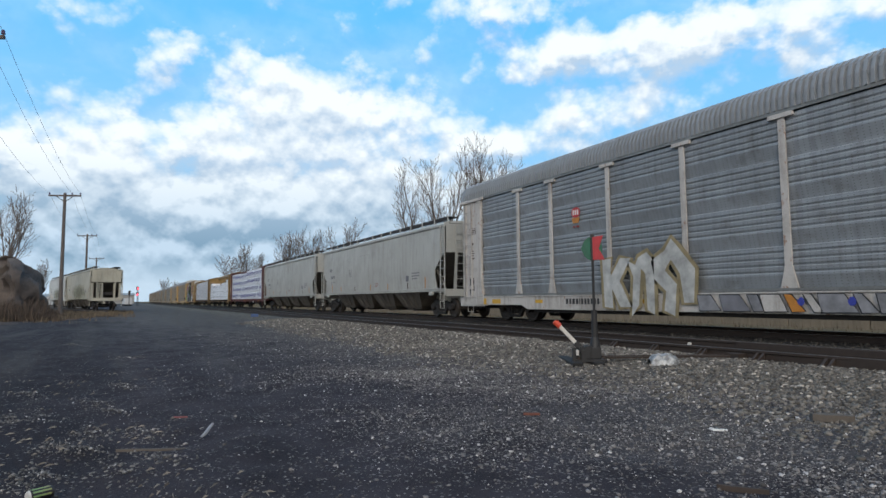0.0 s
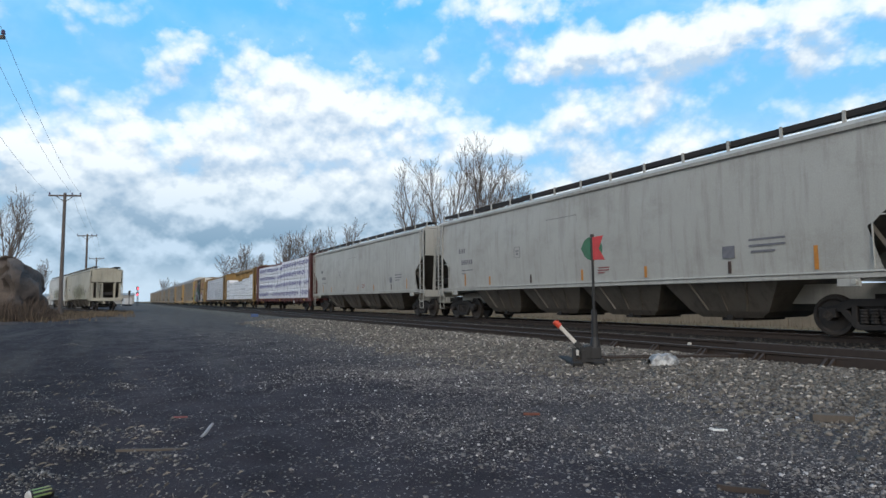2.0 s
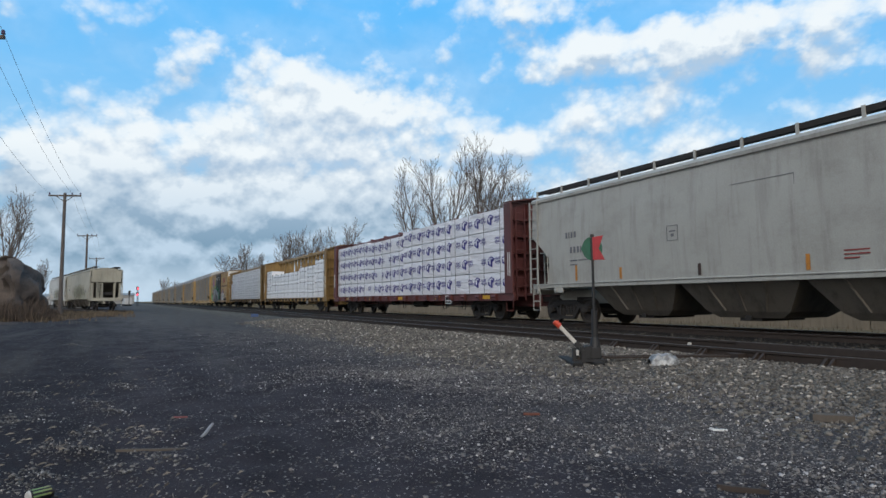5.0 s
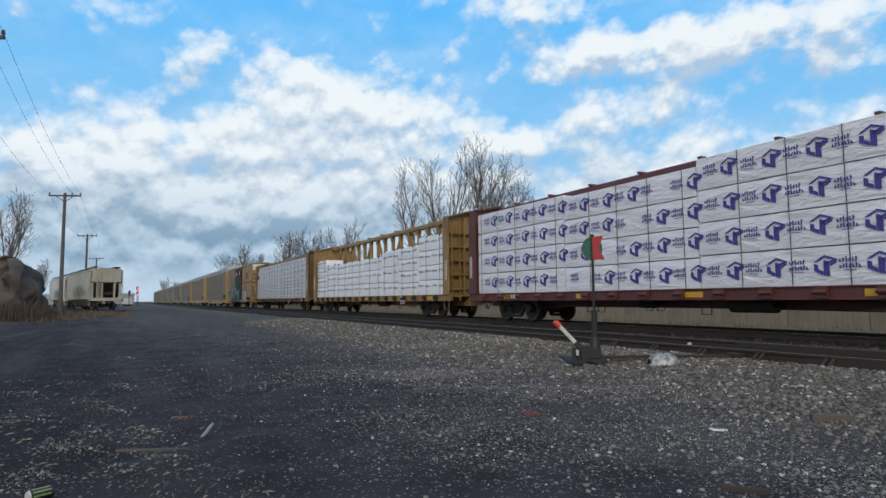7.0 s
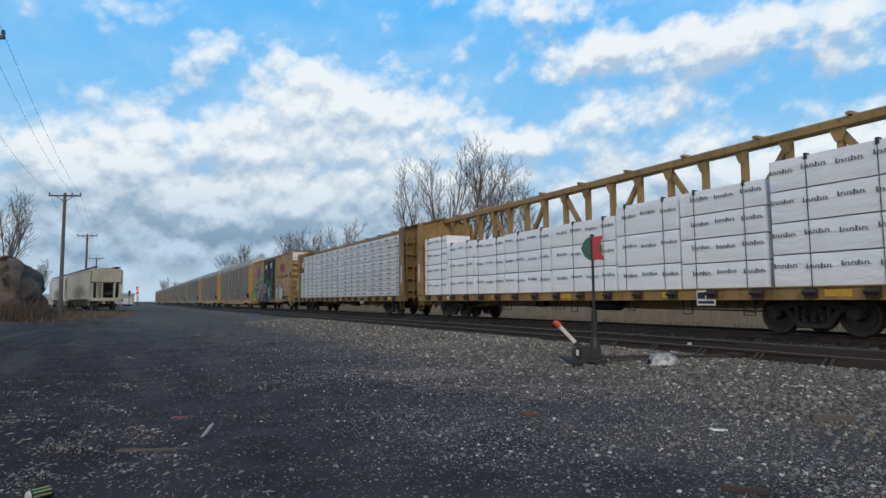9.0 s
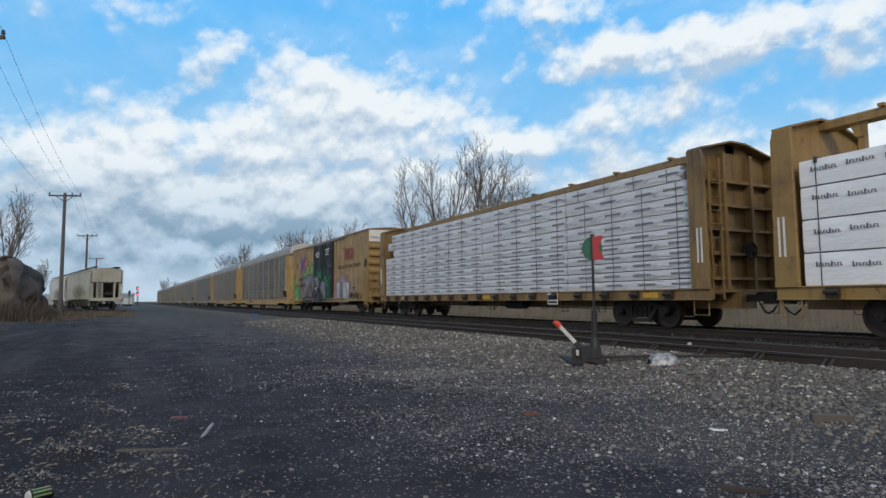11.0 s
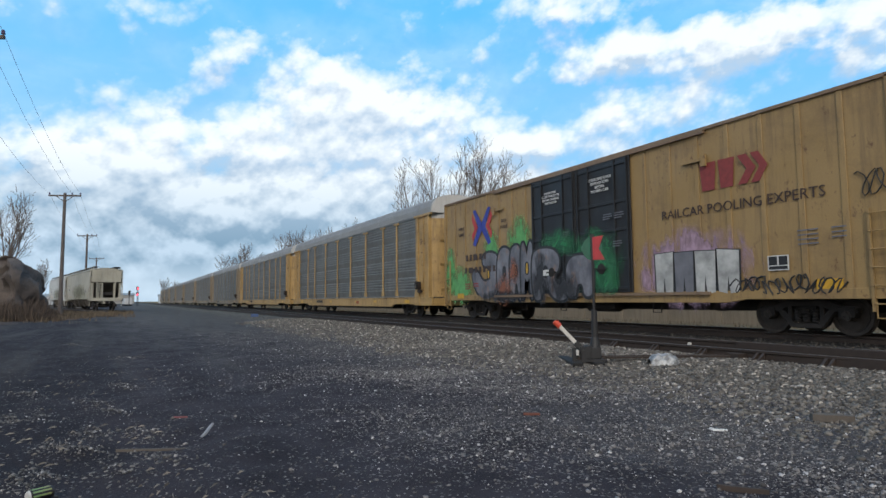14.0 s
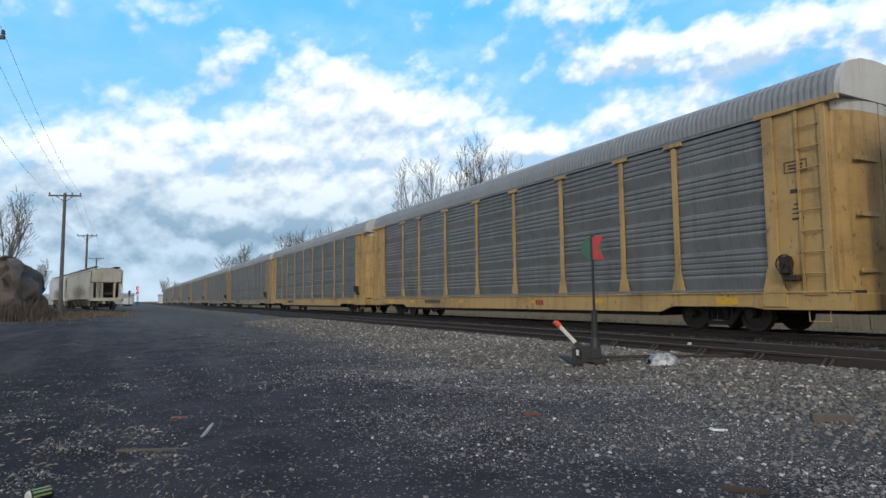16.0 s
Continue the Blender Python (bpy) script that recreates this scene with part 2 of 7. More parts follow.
# ---- sky: a layer of clouds that drifts ----
def cloud_material():
    m = Mat("cloud_layer", 1.0)
    uv = m.n.new("ShaderNodeUVMap")
    uv.uv_map = "sky"

    def fbm(scale, sx, sy, dx=0.0, dy=0.0, detail=8, rough=0.55, distort=0.0):
        mp = m.n.new("ShaderNodeMapping")
        mp.inputs["Scale"].default_value, mp.inputs["Location"].default_value = (sx, sy, 1), (dx, dy, 0)
        m.l.new(uv.outputs["UV"], mp.inputs["Vector"])
        t = m.n.new("ShaderNodeTexNoise")
        t.inputs["Scale"].default_value, t.inputs["Detail"].default_value = scale, detail
        t.inputs["Roughness"].default_value, t.inputs["Distortion"].default_value = rough, distort
        m.l.new(mp.outputs["Vector"], t.inputs["Vector"])
        return t.outputs["Fac"]

    # masses of cloud: azimuth, elevation, half width, half height (degrees), weight
    masses = [
        (-24.4, 21.5, 2.4, 1.2, 0.36), (-26.3, 18.7, 2.3, 1.4, 0.16), (-23.3, 22.8, 1.4, 0.6, 0.12), (-16.7, 20.9, 2.7, 1.4, 0.34), (-7.7, 21.3, 3.0, 1.2, 0.28), (-18.1, 17.5, 3.8, 1.6, 0.34),
        (-12.0, 18.7, 4.8, 1.8, 0.26), (-4.5, 17.2, 5.7, 1.8, 0.38), (-25.2, 14.0, 7.1, 1.6, 0.36), (-12.0, 14.7, 10.8, 2.5, 0.36), (-32.2, 11.4, 5.4, 1.6, 0.32), (-35.6, 11.6, 2.2, 0.9, 0.20),
        (-23.2, 9.0, 11.8, 2.4, 0.34), (14.4, 16.6, 5.5, 2.9, 0.42), (8.1, 20.2, 2.4, 0.9, 0.20), (17.6, 20.4, 3.4, 1.9, 0.22), (5.3, 14.4, 3.8, 1.4, 0.34), (6.6, 26.1, 7.0, 1.6, 0.34),
        (19.7, 22.5, 9.6, 1.8, 0.40), (31.8, 22.1, 7.3, 2.0, 0.42), (34.8, 18.7, 2.9, 1.2, 0.34), (12.5, 21.9, 4.6, 1.3, 0.20), (-32.7, 23.4, 4.6, 0.9, 0.18), (-33.3, 18.9, 2.4, 0.6, 0.10),
        (-7.8, 26.1, 2.7, 1.0, 0.12), (-5.8, 24.8, 1.0, 0.5, 0.14), (26.2, 10.8, 11.6, 3.3, 0.30), (36.5, 11.8, 4.9, 3.4, 0.30), (-4.5, 10.7, 16.1, 3.2, 0.30),
        (-6, 4.0, 70, 3.6, 0.32), (0, 60, 70, 18, 0.16)]
    warp = fbm(0.34, 1, 1.5, 3, 7, 4)
    sep = m.n.new("ShaderNodeSeparateXYZ")
    m.l.new(uv.outputs["UV"], sep.inputs[0])
    ax = m.math('ADD', sep.outputs[0], m.span(warp, 0.25, 0.75, -1.0, 1.0))
    ay = m.math('ADD', sep.outputs[1], m.span(fbm(0.40, 1, 1.5, 31, 17, 4), 0.25, 0.75, -0.7, 0.7))

    def mass(lift):
        total = None
        for a, e, w, h, k in masses:
            dx = m.math('MULTIPLY', m.math('SUBTRACT', ax, a), 1 / w)
            dy = m.math('MULTIPLY', m.math('SUBTRACT', ay, e + lift), 1 / h)
            rr = m.math('ADD', m.math('MULTIPLY', dx, dx), m.math('MULTIPLY', dy, dy))
            g = m.math('MULTIPLY', m.math('EXPONENT', m.math('MULTIPLY', rr, -0.9)), k)
            total = g if total is None else m.math('ADD', total, g)
        return m.math('MINIMUM', total, 0.42)

    def billow(dx, dy):
        """Rounded heaps of cloud, smaller ones upon larger."""
        mp = m.n.new("ShaderNodeMapping")
        mp.inputs["Scale"].default_value, mp.inputs["Location"].default_value = (1, 1.25, 1), (dx, dy, 0)
        m.l.new(uv.outputs["UV"], mp.inputs["Vector"])
        t = m.n.new("ShaderNodeTexVoronoi")
        t.feature = 'SMOOTH_F1'
        for k, x in (("Scale", 0.22), ("Detail", 4), ("Roughness", 0.55), ("Smoothness", 0.6)):
            t.inputs[k].default_value = x
        m.l.new(mp.outputs["Vector"], t.inputs["Vector"])
        return m.math('MULTIPLY', m.math('SUBTRACT', 0.5, t.outputs["Distance"]), 0.42)

    wide = fbm(0.15, 1, 1.3, 0, 0, 3, 0.45)
    body = m.math('ADD', m.math('ADD', m.span(wide, 0, 1, 0.26, 0.74), billow(0.0, 0.0)), mass(0.0))
    above = m.math('ADD', m.math('ADD', m.span(fbm(0.15, 1, 1.3, 0, 1.7, 3, 0.45), 0, 1, 0.26, 0.74), billow(0.0, 1.3)), mass(-1.7))
    soft = m.n.new("ShaderNodeMapRange")
    soft.interpolation_type = 'SMOOTHSTEP'
    soft.inputs["From Min"].default_value, soft.inputs["From Max"].default_value = 0.27, 0.68
    m.l.new(m.math('ADD', body, m.span(sep.outputs[1], 15.0, 6.5, 0.0, 0.26)), soft.inputs["Value"])
    cover = m.math('MAXIMUM', soft.outputs["Result"], m.span(fbm(0.09, 1, 2.2, 40, 3, 5, 0.5, 0.6), 0.42, 0.75, 0.04, 0.26))
    lit = m.span(m.math('SUBTRACT', body, above), -0.16, 0.12)
    low = m.span(sep.outputs[1], 5.0, 12.5)
    blue = m.mix(m.span(sep.outputs[1], 4, 26), (0.32, 0.60, 0.84), (0.11, 0.49, 0.96))
    dark = m.mix(low, (0.21, 0.34, 0.47), (0.45, 0.58, 0.73))
    white = m.mix(low, (0.50, 0.64, 0.78), (0.84, 0.905, 0.945))
    cloud = m.mix(lit, dark, white)
    col = m.mix(cover, blue, cloud)
    # pale streak low over the horizon
    haze = m.span(sep.outputs[1], 4.0, 1.5)
    col = m.mix(m.math('MULTIPLY', haze, 0.75), col, (0.56, 0.70, 0.83))
    m.n.remove(m.p)
    em = m.n.new("ShaderNodeEmission")
    m.l.new(col, em.inputs["Color"])
    em.inputs["Strength"].default_value = 1.0
    m.l.new(em.outputs[0], m.n["Material Output"].inputs["Surface"])
    return m.m


def build_clouds():
    me = bpy.data.meshes.new("cloud_layer")
    heading = math.atan2(AHEAD.x, AHEAD.y)
    azs = np.linspace(-80, 80, 65)
    els = np.concatenate((np.linspace(-1.5, 12, 19), np.linspace(13, 70, 30)))
    vs, uvs = [], []
    for e in els:
        r = 4300.0 if e <= 8 else min(4300.0, 600 / math.tan(radians(e)))
        for a in azs:
            h = heading + radians(a)
            vs.append((r * math.sin(h), r * math.cos(h), 1.15 + r * math.tan(radians(e))))
            uvs.append((a, e))
    n = len(azs)
    fs = [(j * n + i, j * n + i + 1, (j + 1) * n + i + 1, (j + 1) * n + i) for j in range(len(els) - 1) for i in range(n - 1)]
    me.from_pydata(vs, [], fs)
    lay = me.uv_layers.new(name="sky")
    for lp in me.loops:
        lay.data[lp.index].uv = uvs[lp.vertex_index]
    me.materials.append(cloud_material())
    me.shade_smooth()
    return tagged(new("backdrop", me), "blue winter sky with drifting white and grey clouds", "sky", kind="structure")


clouds = build_clouds()


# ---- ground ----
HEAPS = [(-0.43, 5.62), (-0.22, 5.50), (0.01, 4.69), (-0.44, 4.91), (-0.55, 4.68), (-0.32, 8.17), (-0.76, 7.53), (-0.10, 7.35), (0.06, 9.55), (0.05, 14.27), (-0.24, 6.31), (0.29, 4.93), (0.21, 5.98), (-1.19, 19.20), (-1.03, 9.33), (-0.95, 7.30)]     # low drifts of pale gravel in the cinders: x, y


def ground_height(x, y):
    def ease(a, b, q):
        q = min(1.0, max(0.0, (q - a) / (b - a)))
        return q * q * (3 - 2 * q)
    z = 0.03 * noise.noise((x * 0.35, y * 0.35, 0.3)) + 0.05 * noise.noise((x * 0.09, y * 0.09, 4.3))
    if abs(x) < 30 and abs(y) < 40:
        rough = 1.6 if x < 1.0 else 1.0
        z += rough * (0.024 * noise.noise((x * 1.6, y * 1.6, 1.7)) + 0.016 * noise.noise((x * 4.3, y * 4.3, 2.2)))
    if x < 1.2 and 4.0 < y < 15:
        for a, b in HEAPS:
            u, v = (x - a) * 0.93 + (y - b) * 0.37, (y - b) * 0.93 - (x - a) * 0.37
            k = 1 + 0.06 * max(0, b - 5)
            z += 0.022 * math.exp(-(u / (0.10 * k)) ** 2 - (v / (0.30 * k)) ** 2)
    # wheel ruts in the yard
    z -= 0.035 * math.exp(-((x - 1.5 - 0.02 * y) / 0.35) ** 2) + 0.03 * math.exp(-((x + 0.4 - 0.02 * y) / 0.4) ** 2)
    bed = ease(5.4, 8.2, x + 0.35 * noise.noise((y * 0.3, 2.0, 0)))
    z = z * (1 - 0.75 * bed) + 0.135 * bed
    if x > 16.6:
        z = 0.135 - 0.2 * ease(16.6, 18.0, x) + 0.02 * noise.noise((x * 0.8, y * 0.8, 9))
    if x > 23.6:
        z = 0.70 + 0.05 * noise.noise((x * 0.2, y * 0.2, 9)) + 0.01 * min(60, x - 23.6)
    return z


def graded(lo, hi, near_lo, near_hi, step, grow):
    pts = list(np.arange(near_lo, near_hi + 1e-6, step))
    s, q = step, near_hi
    while q < hi:
        s *= grow
        q = min(hi, q + s)
        pts.append(q)
    s, q = step, near_lo
    while q > lo:
        s *= grow
        q = max(lo, q - s)
        pts.insert(0, q)
    return pts


def ground_material():
    m = Mat("cinder_ground", 0.95).matte(0.08)
    x, y = m.axis(0), m.axis(1)
    big, mid, fine, grit = m.noise(0.22, 5), m.noise(1.6, 6), m.noise(17, 5, rough=0.7), m.noise(70, 3, rough=0.8)
    cinder = m.mix(m.span(mid, 0.35, 0.7), (0.0275, 0.0245, 0.0290), (0.058, 0.052, 0.0600))
    cinder = m.mix(m.span(m.math('ADD', x, m.span(big, 0.3, 0.7, -0.8, 0.8)), 0.4, -0.8, 0.0, 0.6), cinder, (0.0205, 0.0182, 0.0212))
    # gravel speckle, denser towards the track
    toward = m.span(m.math('ADD', x, m.span(big, 0.2, 0.8, -3.0, 3.0)), 1.5, 7.0)
    vor = m.n.new("ShaderNodeTexVoronoi")
    vor.inputs["Scale"].default_value = 42
    m.l.new(m.co.outputs["Object"], vor.inputs["Vector"])
    sep = m.n.new("ShaderNodeSeparateColor")
    m.l.new(vor.outputs["Color"], sep.inputs[0])
    pick = m.math('LESS_THAN', sep.outputs[0], m.span(toward, 0, 1, 0.10, 0.95))
    core = m.math('MULTIPLY', pick, m.span(vor.outputs["Distance"], 0.62, 0.35))
    stone = m.mix(sep.outputs[1], (0.062, 0.057, 0.058), (0.24, 0.225, 0.222))
    c = m.mix(core, cinder, stone)
    # compacted pale gravel patches in the lane
    lane = m.math('MULTIPLY', m.span(mid, 0.36, 0.62, 0.25, 1.0), m.span(toward, 0.15, 0.75, 0.0, 0.85))
    c = m.mix(lane, c, m.mix(fine, (0.065, 0.061, 0.061), (0.15, 0.141, 0.138)))
    c = m.mix(m.span(grit, 0.5, 0.75, 0, 0.45), c, (0.112, 0.104, 0.109))
    # pale driven gravel farther down the yard
    far = m.math('MULTIPLY', m.span(m.math('ADD', y, m.span(mid, 0.3, 0.7, -6, 6)), 14, 40), m.span(m.math('ADD', x, m.span(big, 0.3, 0.7, -1.6, 1.6)), -3.0, 2.0))
    c = m.mix(m.math('MULTIPLY', far, 0.75), c, m.mix(m.span(mid, 0.35, 0.7), (0.075, 0.071, 0.067), (0.15, 0.142, 0.134)))
    # ballast under the rails, dark with brake dust
    bed = m.span(x, 6.0, 7.4)
    ball = m.mix(sep.outputs[2], (0.06, 0.055, 0.048), (0.22, 0.205, 0.18))
    c = m.mix(m.math('MULTIPLY', bed, 0.9), c, ball)
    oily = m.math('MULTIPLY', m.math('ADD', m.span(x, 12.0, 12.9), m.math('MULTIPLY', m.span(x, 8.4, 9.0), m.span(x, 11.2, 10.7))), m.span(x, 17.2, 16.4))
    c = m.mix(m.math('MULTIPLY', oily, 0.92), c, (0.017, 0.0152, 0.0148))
    # dry grass past the wall and at the far left
    grass = m.mix(m.span(fine, 0.3, 0.7), (0.17, 0.135, 0.085), (0.25, 0.205, 0.135))
    c = m.mix(m.span(x, 17.0, 19.0), c, grass)
    # faint tyre smears along the yard
    smear = m.math('MULTIPLY', m.span(m.noise(0.8, 5, (1.6, 0.16, 1)), 0.46, 0.68, 0, 0.6), m.math('MULTIPLY', m.span(y, 7, 16), m.span(x, 9, 6)))
    c = m.mix(smear, c, m.mix(fine, (0.06, 0.056, 0.053), (0.13, 0.122, 0.115)))
    weeds = m.math('MULTIPLY', m.span(m.math('ADD', x, m.span(big, 0.3, 0.7, -1.5, 1.5)), -5.0, -7.0), m.span(y, 26, 34))
    c = m.mix(weeds, c, (0.10, 0.075, 0.055))
    m.color(c)
    h = m.math('ADD', m.math('MULTIPLY', core, 0.6), m.math('ADD', m.math('MULTIPLY', fine, 0.6), m.math('MULTIPLY', grit, 0.35)))
    m.bump(h, 1.0, 0.035)
    return m.m


def build_ground():
    xs = graded(-2600, 2600, -6.0, 9.0, 0.11, 1.09)
    xs = sorted([q for q in xs if not (16.4 < q < 18.2 or 23.2 < q < 24.0)] + [16.5, 16.8, 17.2, 17.6, 18.0, 23.3, 23.58, 23.62, 24.0])
    ys = graded(-1200, 4200, 1.2, 15.0, 0.11, 1.075)
    g = Shape()
    vs = [(x, y, ground_height(x, y)) for y in ys for x in xs]
    n = len(xs)
    g.v = vs
    g.f = [(j * n + i, j * n + i + 1, (j + 1) * n + i + 1, (j + 1) * n + i) for j in range(len(ys) - 1) for i in range(n - 1)]
    me = bpy.data.meshes.new("ground")
    me.from_pydata(g.v, [], g.f)
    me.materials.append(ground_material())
    me.shade_smooth()
    return tagged(new("ground", me), "dark cinder rail yard with scattered pale gravel", "ground", kind="structure")


build_ground()


# ---- loose stones ----
def stone_material(name, lo, hi, warm=0.0):
    m = Mat(name, 0.9).matte(0.2)
    r = m.island()
    c = m.mix(r, lo, hi)
    odd = m.math('GREATER_THAN', r, 0.93)
    c = m.mix(odd, c, tuple(min(0.6, x * 1.9) for x in hi))
    g = m.noise(60, 4)
    c = m.mix(m.span(g, 0.35, 0.7, 0, 0.45), c, tuple(x * 0.6 for x in lo))
    m.color(c).bump(g, 0.4, 0.006)
    return m.m


def stones(name, spots, material, label, sink=0.35, flat=0.65, fine=False):
    """Angular stones, one mesh: spots are rows of x, y, size."""
    rng = np.random.default_rng(len(spots))
    bm = bmesh.new()
    if fine:
        for q in ((1, 0, 0), (-1, 0, 0), (0, 1, 0), (0, -1, 0), (0, 0, 1), (0, 0, -1)):
            bm.verts.new(q)
        bmesh.ops.convex_hull(bm, input=bm.verts[:])
        bm.verts.index_update()
    else:
        bmesh.ops.create_icosphere(bm, subdivisions=1, radius=1.0)
    base = np.array([v.co[:] for v in bm.verts])
    tri = np.array([[v.index for v in f.verts] for f in bm.faces])
    bm.free()
    kinds = []
    for _ in range(24):
        q = base * (1 + rng.uniform(-0.5, 0.35, (len(base), 1))) + rng.uniform(-0.12, 0.12, base.shape)
        q = q * rng.uniform(0.65, 1.25, 3)
        q[:, 2] *= flat
        kinds.append(q)
    kinds = np.array(kinds)
    n = len(spots)
    ang = rng.uniform(0, 2 * np.pi, n)
    k = kinds[rng.integers(0, 24, n)]
    ca, sa = np.cos(ang)[:, None], np.sin(ang)[:, None]
    tilt = rng.uniform(-0.5, 0.5, n)[:, None]
    x0, y0, z0 = k[..., 0], k[..., 1], k[..., 2]
    y1, z1 = y0 * np.cos(tilt) - z0 * np.sin(tilt), y0 * np.sin(tilt) + z0 * np.cos(tilt)
    s = np.array(spots)
    size = s[:, 2][:, None] * 0.5
    gz = np.array([ground_height(a, b) for a, b in s[:, :2]])[:, None]
    vx = s[:, 0][:, None] + (x0 * ca - y1 * sa) * size
    vy = s[:, 1][:, None] + (x0 * sa + y1 * ca) * size
    vz = gz + (z1 + flat * (1 - 2 * sink)) * size
    verts = np.stack((vx, vy, vz), -1).reshape(-1, 3)
    faces = (tri[None] + (np.arange(n) * len(base))[:, None, None]).reshape(-1, 3)
    me = bpy.data.meshes.new(name)
    me.vertices.add(len(verts))
    me.vertices.foreach_set("co", verts.astype(np.float32).ravel())
    me.loops.add(faces.size)
    me.loops.foreach_set("vertex_index", faces.astype(np.int32).ravel())
    me.polygons.add(len(faces))
    me.polygons.foreach_set("loop_start", np.arange(0, faces.size, 3, dtype=np.int32))
    me.update(calc_edges=True)
    me.materials.append(material)
    return tagged(new(name, me), label, "gravel", kind="stuff")


def scatter(count, x0, x1, y0, y1, lo, hi, keep, near=0.0, seed=1):
    """Random spots; more of them close by where near is above nought."""
    rng = np.random.default_rng(seed)
    out = []
    while len(out) < count:
        q = rng.random()
        y = y0 + (y1 - y0) * q ** (1 + near)
        x = x0 + (x1 - x0) * rng.random()
        if rng.random() < keep(x, y):
            out.append((x, y, lo + (hi - lo) * rng.random() ** 2.2))
    return out


def clump(x, y, f=0.8, o=0.0):
    return max(0.0, min(1.0, 0.5 + 1.6 * noise.noise((x * f + o, y * f, o))))


def build_stones():
    ballast = stone_material("ballast_stone", (0.07, 0.063, 0.056), (0.265, 0.24, 0.21))
    pale = stone_material("yard_stone", (0.07, 0.065, 0.064), (0.32, 0.30, 0.29))
    shoulder = lambda x, y: min(1.0, max(0.03, (x - 4.8 - 0.7 * noise.noise((y * 0.5, 1, 0))) / 1.6))
    stones("ballast_gravel", scatter(30000, 4.4, 9.0, -0.5, 13, 0.020, 0.074, shoulder, 0.25, 3), ballast, "grey crushed stone ballast beside the rails")
    stones("ballast_gravel", scatter(9000, 4.9, 9.0, 12, 34, 0.05, 0.10, shoulder, 0.5, 4), ballast, "grey crushed stone ballast beside the rails")
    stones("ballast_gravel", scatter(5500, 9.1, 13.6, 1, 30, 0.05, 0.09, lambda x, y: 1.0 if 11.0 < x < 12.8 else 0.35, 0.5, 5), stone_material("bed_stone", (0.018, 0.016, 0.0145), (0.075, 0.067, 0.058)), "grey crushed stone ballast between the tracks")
    lane = lambda x, y: (0.04 + 0.96 * min(1, max(0, (x - 1.1 - 0.03 * y) / 3.0))) * (0.3 + 0.7 * clump(x, y, 0.6, 2.0))
    text = "small loose gravel trodden into dark cinders"
    stones("yard_gravel", scatter(11000, 0.2, 6.6, 1.4, 9, 0.012, 0.040, lane, 0.5, 6), pale, text)
    stones("yard_gravel", scatter(62000, 0.2, 6.6, 1.4, 10, 0.005, 0.021, lane, 0.6, 16), pale, text, fine=True)
    stones("yard_gravel", scatter(14000, 0.5, 6.4, 8, 24, 0.018, 0.042, lane, 0.5, 7), pale, text, fine=True)
    left = lambda x, y: max(0.05, min(0.5, 3.6 * noise.noise((x * 0.8 + y * 0.5, y * 1.9 - x * 1.3, 5.0)) - 0.6))
    chips = stone_material("chip_stone", (0.06, 0.055, 0.053), (0.27, 0.255, 0.24))
    stones("yard_gravel", scatter(6500, -4.8, 1.6, 2.6, 16, 0.005, 0.024, left, 0.8, 8), chips, text, fine=True)
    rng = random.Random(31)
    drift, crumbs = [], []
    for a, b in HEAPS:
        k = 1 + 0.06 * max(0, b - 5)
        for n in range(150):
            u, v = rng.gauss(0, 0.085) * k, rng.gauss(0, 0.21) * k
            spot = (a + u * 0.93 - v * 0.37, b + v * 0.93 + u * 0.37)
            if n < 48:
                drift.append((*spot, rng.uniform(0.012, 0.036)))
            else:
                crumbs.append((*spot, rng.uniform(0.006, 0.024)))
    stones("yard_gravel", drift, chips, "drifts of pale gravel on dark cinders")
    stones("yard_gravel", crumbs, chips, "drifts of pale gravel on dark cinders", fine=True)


build_stones()


# ---- tracks ----
def rail_profile(cx):
    pts = [(-0.07, 0), (0.07, 0), (0.07, 0.012), (0.012, 0.03), (0.010, 0.125), (0.036, 0.14), (0.036, 0.168), (0.028, 0.176),
           (-0.028, 0.176), (-0.036, 0.168), (-0.036, 0.14), (-0.010, 0.125), (-0.012, 0.03), (-0.07, 0.012)]
    return [(cx + x, RAIL - 0.176 + z) for x, z in pts]


def build_track(cx, y0, y1, ties_to, name):
    track = thing(name, "rusty steel railway track on dark wooden ties", "railway track", "railway tracks", pose(0, 0, 0))
    track["kind"] = "structure"
    for s in (-1, 1):
        r = part("rail", Shape().sweep(rail_profile(cx + s * 0.7535), y0, y1), M["rail_rust"], track)
        head = Shape().box(cx + s * 0.7535 - 0.027, cx + s * 0.7535 + 0.027, y0, y1, RAIL - 0.003, RAIL + 0.001)
        part("rail_head", head, M["rail_head"], r, "worn shiny running surface")
    tie = Shape().box(-1.3, 1.3, -0.115, 0.115, -0.10, 0.0).mesh("tie", M["tie"], bevel=0.012)
    plate = Shape().box(-0.17, 0.17, -0.10, 0.10, 0, 0.018).box(-0.10, -0.075, -0.03, 0.03, 0.018, 0.05).box(0.075, 0.10, -0.03, 0.03, 0.018, 0.05).mesh("tie_plate", M["rail_rust"])
    y = y0 + 0.3 if y0 > -6 else -6
    rng = random.Random(int(cx * 10))
    while y < ties_to:
        t = part("tie", tie, None, track, at=pose(cx + rng.uniform(-0.05, 0.05), y, RAIL - 0.19 + rng.uniform(-0.012, 0.008), 0, 0, rng.uniform(-1.2, 1.2)))
        for s in (-1, 1):
            part("tie_plate", plate, None, t, at=pose(s * 0.7535, 0, 0.0))
        y += 0.54
    return track


build_track(9.82, -40, 700, 40, "near_track")
build_track(TRACK, -60, 900, 40, "main_track")


